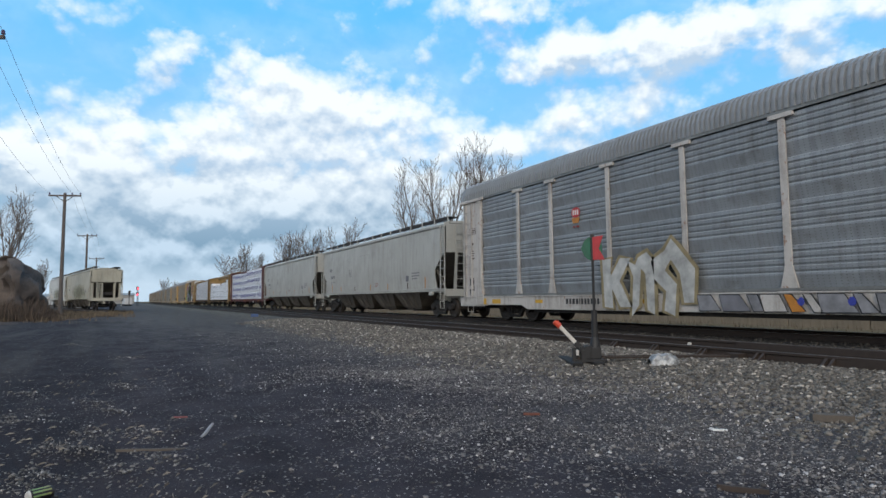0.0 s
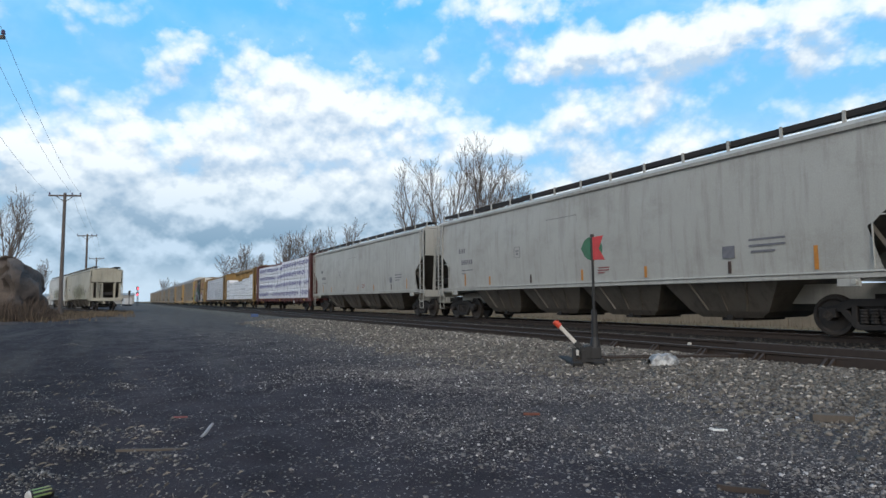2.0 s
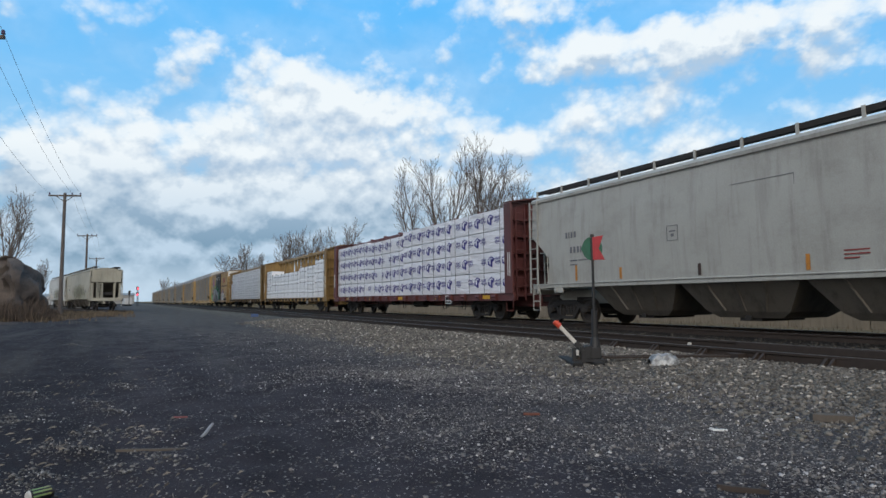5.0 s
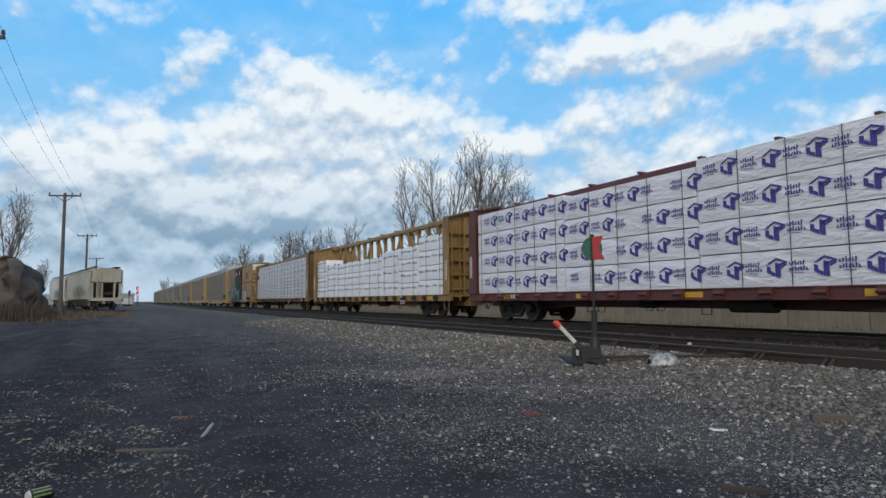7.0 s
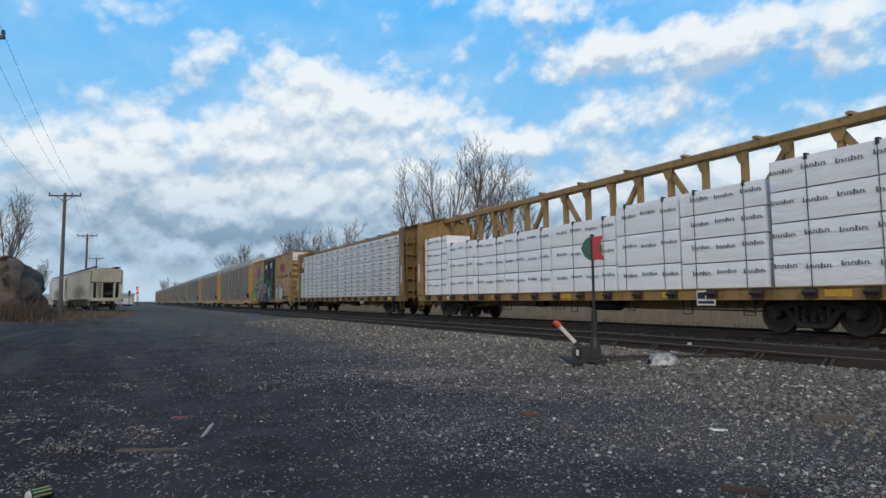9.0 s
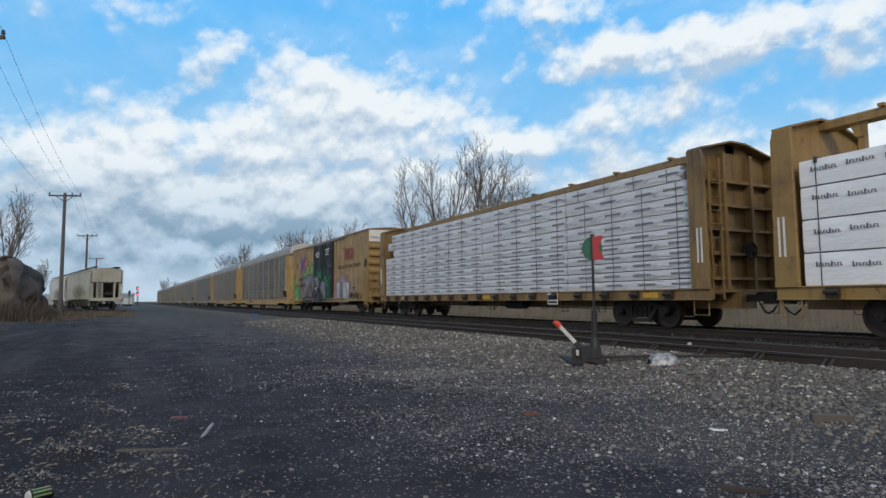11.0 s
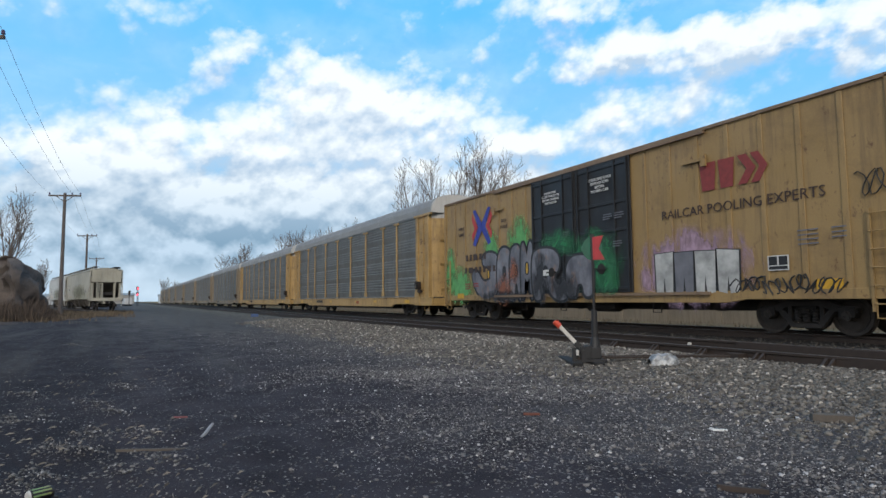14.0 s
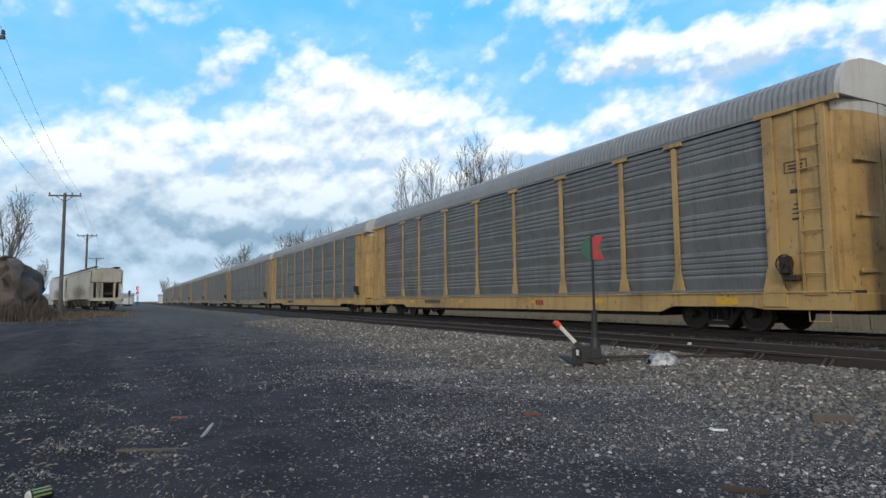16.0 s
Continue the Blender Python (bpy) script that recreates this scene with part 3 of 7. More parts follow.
# ---- train ----
CARS = []      # thing, y at the start
WHEELS = []    # wheelset, its rest pose on the truck


def panel_material(name, base):
    m = Mat(name, 0.5, 0.35)
    a, s, g = m.noise(0.8, 5), m.noise(1.0, 5, (5, 5, 0.3)), m.noise(30, 3)
    c = m.mix(m.span(a, 0.3, 0.7), base, tuple(x * 0.78 for x in base))
    c = m.mix(m.span(s, 0.48, 0.75, 0, 0.6), c, tuple(x * 0.48 for x in base))
    # rows of small vent holes
    y, z = m.axis(1), m.axis(2)
    hy = m.math('ABSOLUTE', m.math('SINE', m.math('MULTIPLY', y, 26.0)))
    hz = m.math('ABSOLUTE', m.math('SINE', m.math('MULTIPLY', z, 52.0)))
    hole = m.math('MULTIPLY', m.math('GREATER_THAN', hy, 0.93), m.math('GREATER_THAN', hz, 0.9))
    c = m.mix(m.math('MULTIPLY', hole, 0.4), c, (0.03, 0.03, 0.032))
    c = m.mix(m.span(m.each(), 0, 1, 0.0, 0.35), c, tuple(x * 0.55 for x in base))
    c = m.mix(m.span(m.noise(2.6, 6, rough=0.65), 0.52, 0.72, 0, 0.4), c, (0.10, 0.08, 0.06))
    m.color(c).bump(g, 0.15, 0.003)
    return m.m


def wrap_material(name, base, dirty, crease=1.0):
    m = Mat(name, 0.30)
    a, w, f = m.noise(1.3, 5), m.noise(1.6, 6, (1, 0.8, 2.6), rough=0.65), m.noise(7, 5, (1, 0.6, 1.6), rough=0.6)
    c = m.mix(m.span(a, 0.35, 0.75, 0, 0.6), base, dirty)
    c = m.mix(m.span(m.each(), 0, 1, 0, 0.22), c, dirty)
    # pulled creases in the film
    r = m.n.new("ShaderNodeTexNoise")
    r.noise_type = 'RIDGED_MULTIFRACTAL'
    r.inputs["Scale"].default_value, r.inputs["Detail"].default_value, r.inputs["Distortion"].default_value = 1.0, 4, 0.6
    mp = m.n.new("ShaderNodeMapping")
    mp.inputs["Rotation"].default_value, mp.inputs["Scale"].default_value = (0.75, 0, 0), (1, 0.9, 3.4)
    m.l.new(m.co.outputs["Object"], mp.inputs["Vector"])
    m.l.new(mp.outputs["Vector"], r.inputs["Vector"])
    h = m.math('ADD', m.math('ADD', w, m.math('MULTIPLY', f, 0.35)), m.math('MULTIPLY', r.outputs["Fac"], 0.8))
    m.color(c).bump(h, crease, 0.08)
    return m.m


M["panel"] = panel_material("galvanised_panel", (0.345, 0.37, 0.395))
M["panel_warm"] = panel_material("galvanised_panel_dull", (0.235, 0.24, 0.235))
M["roof_metal"] = painted("roof_metal", (0.24, 0.255, 0.27), (0.14, 0.14, 0.14), 0.4, rough=0.5)
M["wrap"] = wrap_material("white_wrap", (0.76, 0.76, 0.80), (0.56, 0.56, 0.60))
M["wrap_clean"] = wrap_material("white_board_wrap", (0.78, 0.79, 0.82), (0.66, 0.67, 0.70), 0.4)
M["wrap_old"] = wrap_material("dusty_wrap", (0.62, 0.62, 0.645), (0.42, 0.42, 0.44))
M["strap"] = plain("strap", (0.03, 0.03, 0.035), 0.5)

WHEEL_R = 0.44


def wheelset_mesh():
    s = Shape()
    for side in (-1, 1):
        prof = [(0.0, 0.10), (0.02, 0.13), (0.012, 0.20), (0.03, 0.33), (0.0, 0.37), (0.0, WHEEL_R - 0.005), (0.01, WHEEL_R), (0.09, WHEEL_R + 0.002), (0.095, WHEEL_R + 0.025),
                (0.13, WHEEL_R + 0.025), (0.14, WHEEL_R + 0.01), (0.14, 0.37), (0.11, 0.33), (0.10, 0.10)]
        s.wheel((side * 0.81, 0, 0), [(-side * (0.07 - x) * -1 if side < 0 else 0.07 - x, r) for x, r in prof], 28)
    s.rod((-1.02, 0, 0), (1.02, 0, 0), 0.085, None, 12)
    for side in (-1, 1):
        s.rod((side * 1.02, 0, 0), (side * 1.10, 0, 0), 0.115, 0.105, 14)
        for k in range(3):
            a = 2 * math.pi * k / 3
            s.rod((side * 1.10, 0.06 * math.cos(a), 0.06 * math.sin(a)), (side * 1.125, 0.06 * math.cos(a), 0.06 * math.sin(a)), 0.02, None, 6)
    return s.mesh("wheelset", M["wheel"], smooth=True)


WHEELSET = wheelset_mesh()


def sideframe_mesh():
    s = Shape()
    top = [(-1.12, 0.50), (-1.10, 0.62), (-0.75, 0.66), (-0.45, 0.80), (0.45, 0.80), (0.75, 0.66), (1.10, 0.62), (1.12, 0.50), (0.92, 0.52), (0.62, 0.52), (0.36, 0.64), (-0.36, 0.64), (-0.62, 0.52), (-0.92, 0.52)]
    s.plate(top, -0.07, 0.07)
    s.plate([(-0.66, 0.54), (-0.50, 0.56), (-0.26, 0.26), (0.26, 0.26), (0.50, 0.56), (0.66, 0.54), (0.34, 0.15), (-0.34, 0.15)], -0.07, 0.07)
    for q in (-0.36, 0.36):
        s.box(-0.075, 0.075, q - 0.05, q + 0.05, 0.2, 0.68)
    for q in (-0.89, 0.89):
        s.box(-0.10, 0.10, q - 0.17, q + 0.17, 0.40, 0.60)
    return s.mesh("side_frame", M["under"], bevel=0.012)


SIDEFRAME = sideframe_mesh()


def springs_mesh():
    prof = []
    for k in range(5):
        z = 0.28 + k * 0.065
        prof += [(z, 0.07), (z + 0.012, 0.088), (z + 0.03, 0.088), (z + 0.045, 0.07)]
    me = Shape().wheel((0, 0, 0), prof, 10).mesh("spring", M["under"], smooth=True)
    me.transform(Matrix.Rotation(radians(-90), 4, 'Y'))
    return me


SPRINGS = springs_mesh()


def add_truck(car, y, spin=True):
    """A two-axle truck under a car."""
    t = part("truck", Shape().box(-1.0, 1.0, -0.2, 0.2, 0.46, 0.72).box(-0.35, 0.35, -0.3, 0.3, 0.66, 0.9).rod((0, -0.7, 0.5), (0, 0.7, 0.5), 0.05), M["under"], car, "grimy cast steel truck", at=pose(0, y, 0))
    for s in (-1, 1):
        part("side_frame", SIDEFRAME, None, t, at=pose(s * 0.99, 0, 0))
        for q in (-0.2, 0.0, 0.2):
            part("spring", SPRINGS, None, t, at=pose(s * 0.99, q, 0))
        w = part("wheelset", WHEELSET, None, t, at=pose(0, s * 0.89, WHEEL_R))
    for w in [c for c in t.children if c.name.startswith("wheelset")]:
        if spin:
            WHEELS.append(w)
    return t


def add_coupler(car, y_end, way, material):
    s = Shape().box(-0.1, 0.1, 0, 0.55, 0.74, 0.92).box(-0.16, 0.13, 0.5, 0.72, 0.68, 0.98).box(0.02, 0.17, 0.68, 0.84, 0.70, 0.96)
    part("coupler", s, M["under"], car, at=pose(0, y_end, 0, 0, 0, 0 if way > 0 else 180))
    h = Shape().tube([(-0.35, 0, 0.8), (-0.36, 0.12, 0.55), (-0.32, 0.3, 0.42), (-0.25, 0.5, 0.5), (-0.2, 0.62, 0.62)], 0.025, 6)
    part("air_hose", h, M["stand_black"], car, at=pose(0, y_end, 0, 0, 0, 0 if way > 0 else 180))


def ladder(car, x, y, z0, z1, material, width=0.42, rungs=0.34, along=True, name="ladder"):
    """Two stiles with rungs, on a side (along y) or on an end (along x)."""
    s = Shape()
    for q in (-width / 2, width / 2):
        s.box(-0.02, 0.02, q - 0.03, q + 0.03, z0, z1)
    z = z0 + 0.15
    while z < z1:
        s.rod((-0.035, -width / 2, z), (-0.035, width / 2, z), 0.014, None, 6)
        z += rungs
    return part(name, s, material, car, at=pose(x, y, 0, 0, 0, 0 if along else 90))


def brake_wheel(car, x, y, z, way, material):
    s = Shape()
    pts = [(0.24 * math.cos(a), 0, 0.24 * math.sin(a)) for a in [2 * math.pi * i / 18 for i in range(19)]]
    s.tube(pts, 0.017, 6)
    for a in (0.4, 1.9, 3.5, 5.0):
        s.beam((0, 0, 0), (0.24 * math.cos(a), 0.02, 0.24 * math.sin(a)), 0.03, 0.015)
    s.box(-0.13, 0.13, -0.16, -0.03, -0.18, 0.2)
    part("brake_wheel", s, material, car, at=pose(x, y, z, 0, 0, 0 if way > 0 else 180))


# marks and painting on the cars
def bars(car, y, z, x, rows, material, name="marking"):
    """Unreadable writing: plain bars. Rows of (dy, dz, length, height)."""
    s = Shape()
    for dy, dz, w, h in rows:
        s.box(-0.003, 0.003, dy - w / 2, dy + w / 2, dz - h / 2, dz + h / 2)
    return part(name, s, material, car, at=pose(x, y, z))


def mark_rows(lengths, height, gap, pitch):
    """Character-like bars in a line, reading towards -y."""
    total = sum(lengths) + gap * (len(lengths) - 1)
    q, out = total / 2, []
    for w in lengths:
        out.append((q - w / 2, pitch, w * 0.9, height * 0.9))
        q -= w + gap
    return out


def blob(ry, rz, seed, rough=0.25, n=40, fray=0.0):
    """An uneven outline of (y, z) points."""
    out = []
    for i in range(n):
        a = 2 * math.pi * i / n
        k = 1 + rough * noise.noise((math.cos(a) * 1.6 + seed, math.sin(a) * 1.6, seed * 0.7)) * 1.6 + 0.45 * rough * noise.noise((math.cos(a) * 5 + seed, math.sin(a) * 5, 3)) + fray * noise.noise((math.cos(a) * 40 + seed, math.sin(a) * 40, 1))
        out.append((ry * math.cos(a) * k, rz * math.sin(a) * k))
    return out


def spray(car, y, z, ry, rz, x, material, seed, rough=0.3, name="graffiti"):
    return part(name, Shape().plate(blob(ry, rz, seed, rough, 180, 0.16), -0.002, 0.002), material, car, at=pose(x, y, z))


def haze_material(name, base, strength=0.9):
    """Sprayed mist: dense in the middle, broken up towards the rim."""
    m = Mat(name, 0.65)
    y, z = m.axis(1, "Generated"), m.axis(2, "Generated")
    u, v = m.math('MULTIPLY', m.math('SUBTRACT', y, 0.5), 2.0), m.math('MULTIPLY', m.math('SUBTRACT', z, 0.5), 2.0)
    far = m.math('SQRT', m.math('ADD', m.math('MULTIPLY', u, u), m.math('MULTIPLY', v, v)))
    ragged = m.math('ADD', far, m.span(m.noise(2.2, 6, (1, 1.6, 0.7), rough=0.6), 0.25, 0.75, -0.4, 0.4))
    cover = m.math('MULTIPLY', m.span(ragged, 0.95, 0.35), strength)
    b = m.noise(5, 5)
    m.color(m.mix(m.span(b, 0.35, 0.7), base, tuple(x * 0.68 for x in base)))
    m.l.new(m.math('MULTIPLY', cover, m.span(far, 1.0, 0.85)), m.p.inputs["Alpha"])
    return m.m


def haze(car, y, z, ry, rz, x, material):
    return part("graffiti", Shape().add([(0, -ry, -rz), (0, ry, -rz), (0, ry, rz), (0, -ry, rz)], [(0, 3, 2, 1)]), material, car, at=pose(x, y, z))


def rounded(poly, times=2):
    """Corners cut twice over, for soft hand-drawn outlines."""
    for _ in range(times):
        out = []
        for a, b in zip(poly, poly[1:] + poly[:1]):
            out += [(a[0] * 0.75 + b[0] * 0.25, a[1] * 0.75 + b[1] * 0.25), (a[0] * 0.25 + b[0] * 0.75, a[1] * 0.25 + b[1] * 0.75)]
        poly = out
    return poly


def swollen(poly, grow):
    """The outline pushed outwards by an even width."""
    area = sum(a[0] * b[1] - b[0] * a[1] for a, b in zip(poly, poly[1:] + poly[:1]))
    k, n, out = (1 if area > 0 else -1) * grow, len(poly), []
    for i in range(n):
        a, b = poly[i - 1], poly[(i + 1) % n]
        dx, dy = b[0] - a[0], b[1] - a[1]
        ln = math.hypot(dx, dy) or 1
        out.append((poly[i][0] + dy / ln * k, poly[i][1] - dx / ln * k))
    return out


def spray_material(name, base):
    m = Mat(name, 0.6)
    a, b = m.noise(2.2, 5), m.noise(14, 5)
    c = m.mix(m.span(a, 0.35, 0.65), base, (0.30, 0.21, 0.08))
    c = m.mix(m.span(b, 0.5, 0.75, 0, 0.4), c, tuple(x * 0.5 for x in base))
    return m.color(c).m


M["spray_ochre"] = plain("spray_ochre", (0.30, 0.24, 0.13), 0.6, 0, 3, 0.5)
M["spray_dull"] = plain("spray_dull", (0.27, 0.27, 0.29), 0.5, 0, 3, 0.6)
M["spray_green"] = spray_material("spray_green", (0.13, 0.34, 0.13))
M["haze_green"] = haze_material("haze_green", (0.13, 0.42, 0.14), 0.85)
M["haze_deep"] = haze_material("haze_deep", (0.035, 0.22, 0.09), 0.7)
M["haze_stain"] = haze_material("haze_stain", (0.21, 0.20, 0.10), 0.55)
M["haze_pink"] = haze_material("haze_pink", (0.44, 0.30, 0.40), 0.9)
M["haze_rust"] = haze_material("haze_rust", (0.30, 0.11, 0.06), 0.7)
M["haze_dark"] = haze_material("haze_dark", (0.035, 0.035, 0.04), 0.85)


def mottled_material():
    m = Mat("spray_mottled", 0.5)
    a, b, g = m.noise(1.5, 5, (1, 1, 0.7)), m.noise(2.3, 6, (1, 1.3, 0.8), rough=0.62), m.noise(11, 5)
    c = m.mix(m.span(a, 0.35, 0.65), (0.075, 0.075, 0.09), (0.24, 0.24, 0.27))
    c = m.mix(m.span(b, 0.55, 0.68, 0, 0.7), c, (0.30, 0.17, 0.11))
    return m.color(m.mix(m.span(g, 0.45, 0.7, 0, 0.35), c, (0.06, 0.06, 0.07))).m


M["spray_mottled"] = mottled_material()


# -- autorack --
RACK_POSTS = (-9.1, -7.1, -4.25, -1.4, 1.4, 4.25, 7.1, 9.1)


def rack_panel_profile(side):
    """Four bands of narrow ribs with smooth sheet between."""
    pts = [(0.0, 1.0)]
    for band in range(4):
        z0 = 1.0 + band * 1.0
        pts += [(0.08, z0 + 0.015), (0.07, z0 + 0.06), (-0.005, z0 + 0.34)]
        for r in range(4):
            q = z0 + 0.38 + r * 0.15
            pts += [(-0.005, q), (0.032, q + 0.018), (0.032, q + 0.034), (0.004, q + 0.075)]
        pts.append((0.0, z0 + 0.99))
    pts.append((0.0, 5.0))
    return [(side * (1.43 - x), z) for x, z in pts]


def autorack(frame_mat, panel_mat, label, end_white=True, group="autoracks in the train"):
    car = thing("autorack", label, "railcar", group)
    L = 13.5
    # deck and side sills
    # the wide lowest box is added as the shadow band under the sills
    part("deck", Shape().box(-1.38, 1.38, -L + 0.1, L - 0.1, 0.80, 0.98).box(-0.3, 0.3, -L + 0.2, L - 0.2, 0.45, 0.82).box(-1.34, 1.34, -8.3, 8.3, 0.36, 0.79), M["under"], car)
    for s in (-1, 1):
        sill = [(-L, 0.56), (-11.6, 0.56), (-11.2, 0.62), (-8.9, 0.62), (-8.5, 0.47), (8.5, 0.47), (8.9, 0.62), (11.2, 0.62), (11.6, 0.56), (L, 0.56), (L, 0.97), (-L, 0.97)]
        part("side_sill", Shape().plate(sill, s * 1.47 - 0.04, s * 1.47 + 0.04).box(s * 1.47 - 0.07, s * 1.47 + 0.07, -L, L, 0.93, 0.97), frame_mat, car, bevel=0.008)
        part("lower_rail", Shape().box(s * 1.45 - 0.05, s * 1.45 + 0.05, -11.7, 11.7, 0.985, 1.05), M["panel_warm"], car)
        edges = (-11.75,) + RACK_POSTS + (11.75,)
        for a, b in zip(edges, edges[1:]):
            part("side_panel", Shape().sweep(rack_panel_profile(s) + [(s * 1.33, 5.0), (s * 1.33, 1.0)], a + 0.03, b - 0.03), panel_mat, car)
        for q in RACK_POSTS:
            p = Shape()
            p.plate([(q - 0.09, 1.55), (q - 0.24, 0.94), (q + 0.24, 0.94), (q + 0.09, 1.55), (q + 0.085, 4.92), (q - 0.085, 4.92)], s * 1.452 - 0.022, s * 1.452 + 0.022)
            p.box(s * 1.47 - 0.04, s * 1.47 + 0.04, q - 0.30, q + 0.30, 4.92, 5.03)
            p.box(s * 1.485 - 0.035, s * 1.485 + 0.035, q - 0.27, q + 0.27, 0.90, 0.975)
            part("post", p, frame_mat, car, bevel=0.008)
        part("roof_rail", Shape().box(s * 1.44 - 0.04, s * 1.44 + 0.04, -L + 0.3, L - 0.3, 5.03, 5.12), M["panel_warm"], car)
        for e in (-1, 1):
            y0, y1 = sorted((e * 11.78, e * (L - 0.42)))
            part("end_plate", Shape().box(s * 1.44 - 0.03, s * 1.44 + 0.03, y0, y1, 0.97, 5.0), frame_mat, car)
            part("door_post", Shape().box(s * 1.47 - 0.06, s * 1.47 + 0.06, e * 11.85 - 0.13, e * 11.85 + 0.13, 0.95, 5.0).plate([(e * 11.85 - 0.15, 1.5), (e * 11.85 - 0.28, 0.95), (e * 11.85 + 0.28, 0.95), (e * 11.85 + 0.15, 1.5)], s * 1.47 - 0.07, s * 1.47 + 0.07), frame_mat, car, bevel=0.01)
            y0, y1 = sorted((e * 11.55, e * (L - 0.05)))
            part("header", Shape().box(s * 1.49 - 0.06, s * 1.49 + 0.06, y0, y1, 5.0, 5.12), frame_mat, car, bevel=0.01)
            part("corner_post", Shape().box(s * 1.42 - 0.1, s * 1.42 + 0.1, e * (L - 0.42) - 0.09, e * (L - 0.42) + 0.09, 0.75, 5.02), frame_mat, car, bevel=0.01)
            ladder(car, s * 1.50, e * (L - 0.72), 0.75, 5.0, frame_mat, 0.5, 0.46)
            part("jacking_pad", Shape().box(s * 1.44 - 0.1, s * 1.44 + 0.1, e * 11.85 - 0.3, e * 11.85 + 0.3, 0.62, 0.93), frame_mat, car, bevel=0.015)
            # small stencils and plates
            bars(car, e * 12.45, 3.75, s * 1.476, [(0, 0.12, 0.5, 0.02), (0, -0.12, 0.5, 0.02), (0.25, 0, 0.02, 0.26), (-0.25, 0, 0.02, 0.26), (0, 0.03, 0.34, 0.04), (0, -0.04, 0.3, 0.04)], M["ink_brown"])
            bars(car, e * 12.45, 2.9, s * 1.476, [(0.05, 0.3, 0.18, 0.09), (0, 0, 0.16, 0.03), (0, -0.1, 0.22, 0.03), (0.02, -0.2, 0.2, 0.03), (0, -0.32, 0.26, 0.05)], M["ink_brown"])
            bars(car, e * 10.6, 0.76, s * 1.514, [(0, 0, 0.6, 0.17)], M["ink_amber"], "reflector")
        for q in (-6.0, -2.7, 2.7, 7.8):
            bars(car, q, 0.76, s * 1.514, [(0, 0, 0.42, 0.12)], M["ink_amber"], "reflector")
        bars(car, 5.5, 0.76, s * 1.516, mark_rows([0.13, 0.10, 0.13, 0.12, 0.04, 0.10, 0.1, 0.1, 0.1, 0.1, 0.1], 0.2, 0.05, 0), M["ink_black"])
    # ribbed arched roof
    prof = [(-1.47, 5.10), (-1.44, 5.37), (-1.33, 5.66), (-1.08, 5.87), (-0.6, 6.01), (0, 6.05), (0.6, 6.01), (1.08, 5.87), (1.33, 5.66), (1.44, 5.37), (1.47, 5.10)]
    n, r = len(prof), Shape()
    ys, lifts, y = [], [], -L + 0.12
    while y < L - 0.42:
        for dy, up in ((0, 0), (0.062, 0), (0.07, 0.06), (0.142, 0.06)):
            ys.append(y + dy)
            lifts.append(up)
        y += 0.15
    ys.append(L - 0.12)
    lifts.append(0)
    # the ribs stand out along the eaves and run out towards the crown
    fade = [0.6, 1.0, 0.9, 0.25, 0.12, 0.1, 0.12, 0.25, 0.9, 1.0, 0.6]
    vs = []
    for yy, up in zip(ys, lifts):
        for k, (x, z) in zip(fade, prof):
            nx, nz = x / 1.47, (z - 4.6) / 1.2
            ln = math.hypot(nx, nz)
            vs.append((x + up * k * nx / ln, yy, z + up * k * nz / ln))
    r.add(vs, [(j * n + i, j * n + i + 1, (j + 1) * n + i + 1, (j + 1) * n + i) for j in range(len(ys) - 1) for i in range(n - 1)])
    part("roof", r, M["roof_metal"], car, "ribbed galvanised steel roof")
    for e in (-1, 1):
        cap = Shape()
        q = [(x * 1.005, z + 0.01) for x, z in prof]
        cap.sweep(q, *sorted((e * (L - 0.13), e * (L - 0.02))))
        part("roof_end", cap, M["dull_white"] if end_white else M["roof_metal"], car, smooth=True)
        # bowed end doors in two leaves
        for s in (-1, 1):
            d = Shape()
            pts = [(0.02, 0.28), (0.7, 0.24), (1.1, 0.14), (1.34, 0.0), (1.34, -0.06), (1.08, 0.08), (0.68, 0.18), (0.02, 0.22)]
            k = len(pts)
            v = [(s * a, e * (L - 0.32 + b), z) for z in (0.92, 4.85) for a, b in pts]
            f = [(i, (i + 1) % k, k + (i + 1) % k, k + i) for i in range(k)] + [tuple(range(k)), tuple(range(k, 2 * k))]
            d.add(v, f)
            door = part("end_door", d, frame_mat, car, smooth=True)
            for z in (1.4, 2.6, 3.8):
                part("door_bar", Shape().box(*sorted((s * 0.2, s * 1.0)), e * (L - 0.04) - 0.02, e * (L - 0.04) + 0.02, z - 0.05, z + 0.05), frame_mat, door)
            w = Shape()
            w.add([(s * a, e * (L - 0.315 + b), z) for z in (4.853, 5.35) for a, b in pts], f)
            part("door_top", w, M["dull_white"] if end_white else frame_mat, door, "white painted band")
        part("end_sill", Shape().box(-1.4, 1.4, e * (L - 0.12) - 0.12, e * (L - 0.12) + 0.12, 0.55, 0.92), frame_mat, car, bevel=0.01)
        add_coupler(car, e * (L - 0.05), e, M["under"])
        st = Shape().tube([(-1.42, e * (L - 0.5), 0.6), (-1.42, e * (L - 0.5), 0.32), (-1.42, e * (L - 0.95), 0.32), (-1.42, e * (L - 0.95), 0.6)], 0.016, 6)
        part("step", st, frame_mat, car)
    bw = Shape()
    for q in (-12.2,):
        bw.box(-1.72, -1.5, q - 0.1, q + 0.1, 1.35, 1.75).box(-1.66, -1.5, q - 0.28, q + 0.05, 1.2, 1.34)
    part("brake_gear", bw, M["rail_rust"], car, bevel=0.02)
    brake_wheel_side = Shape()
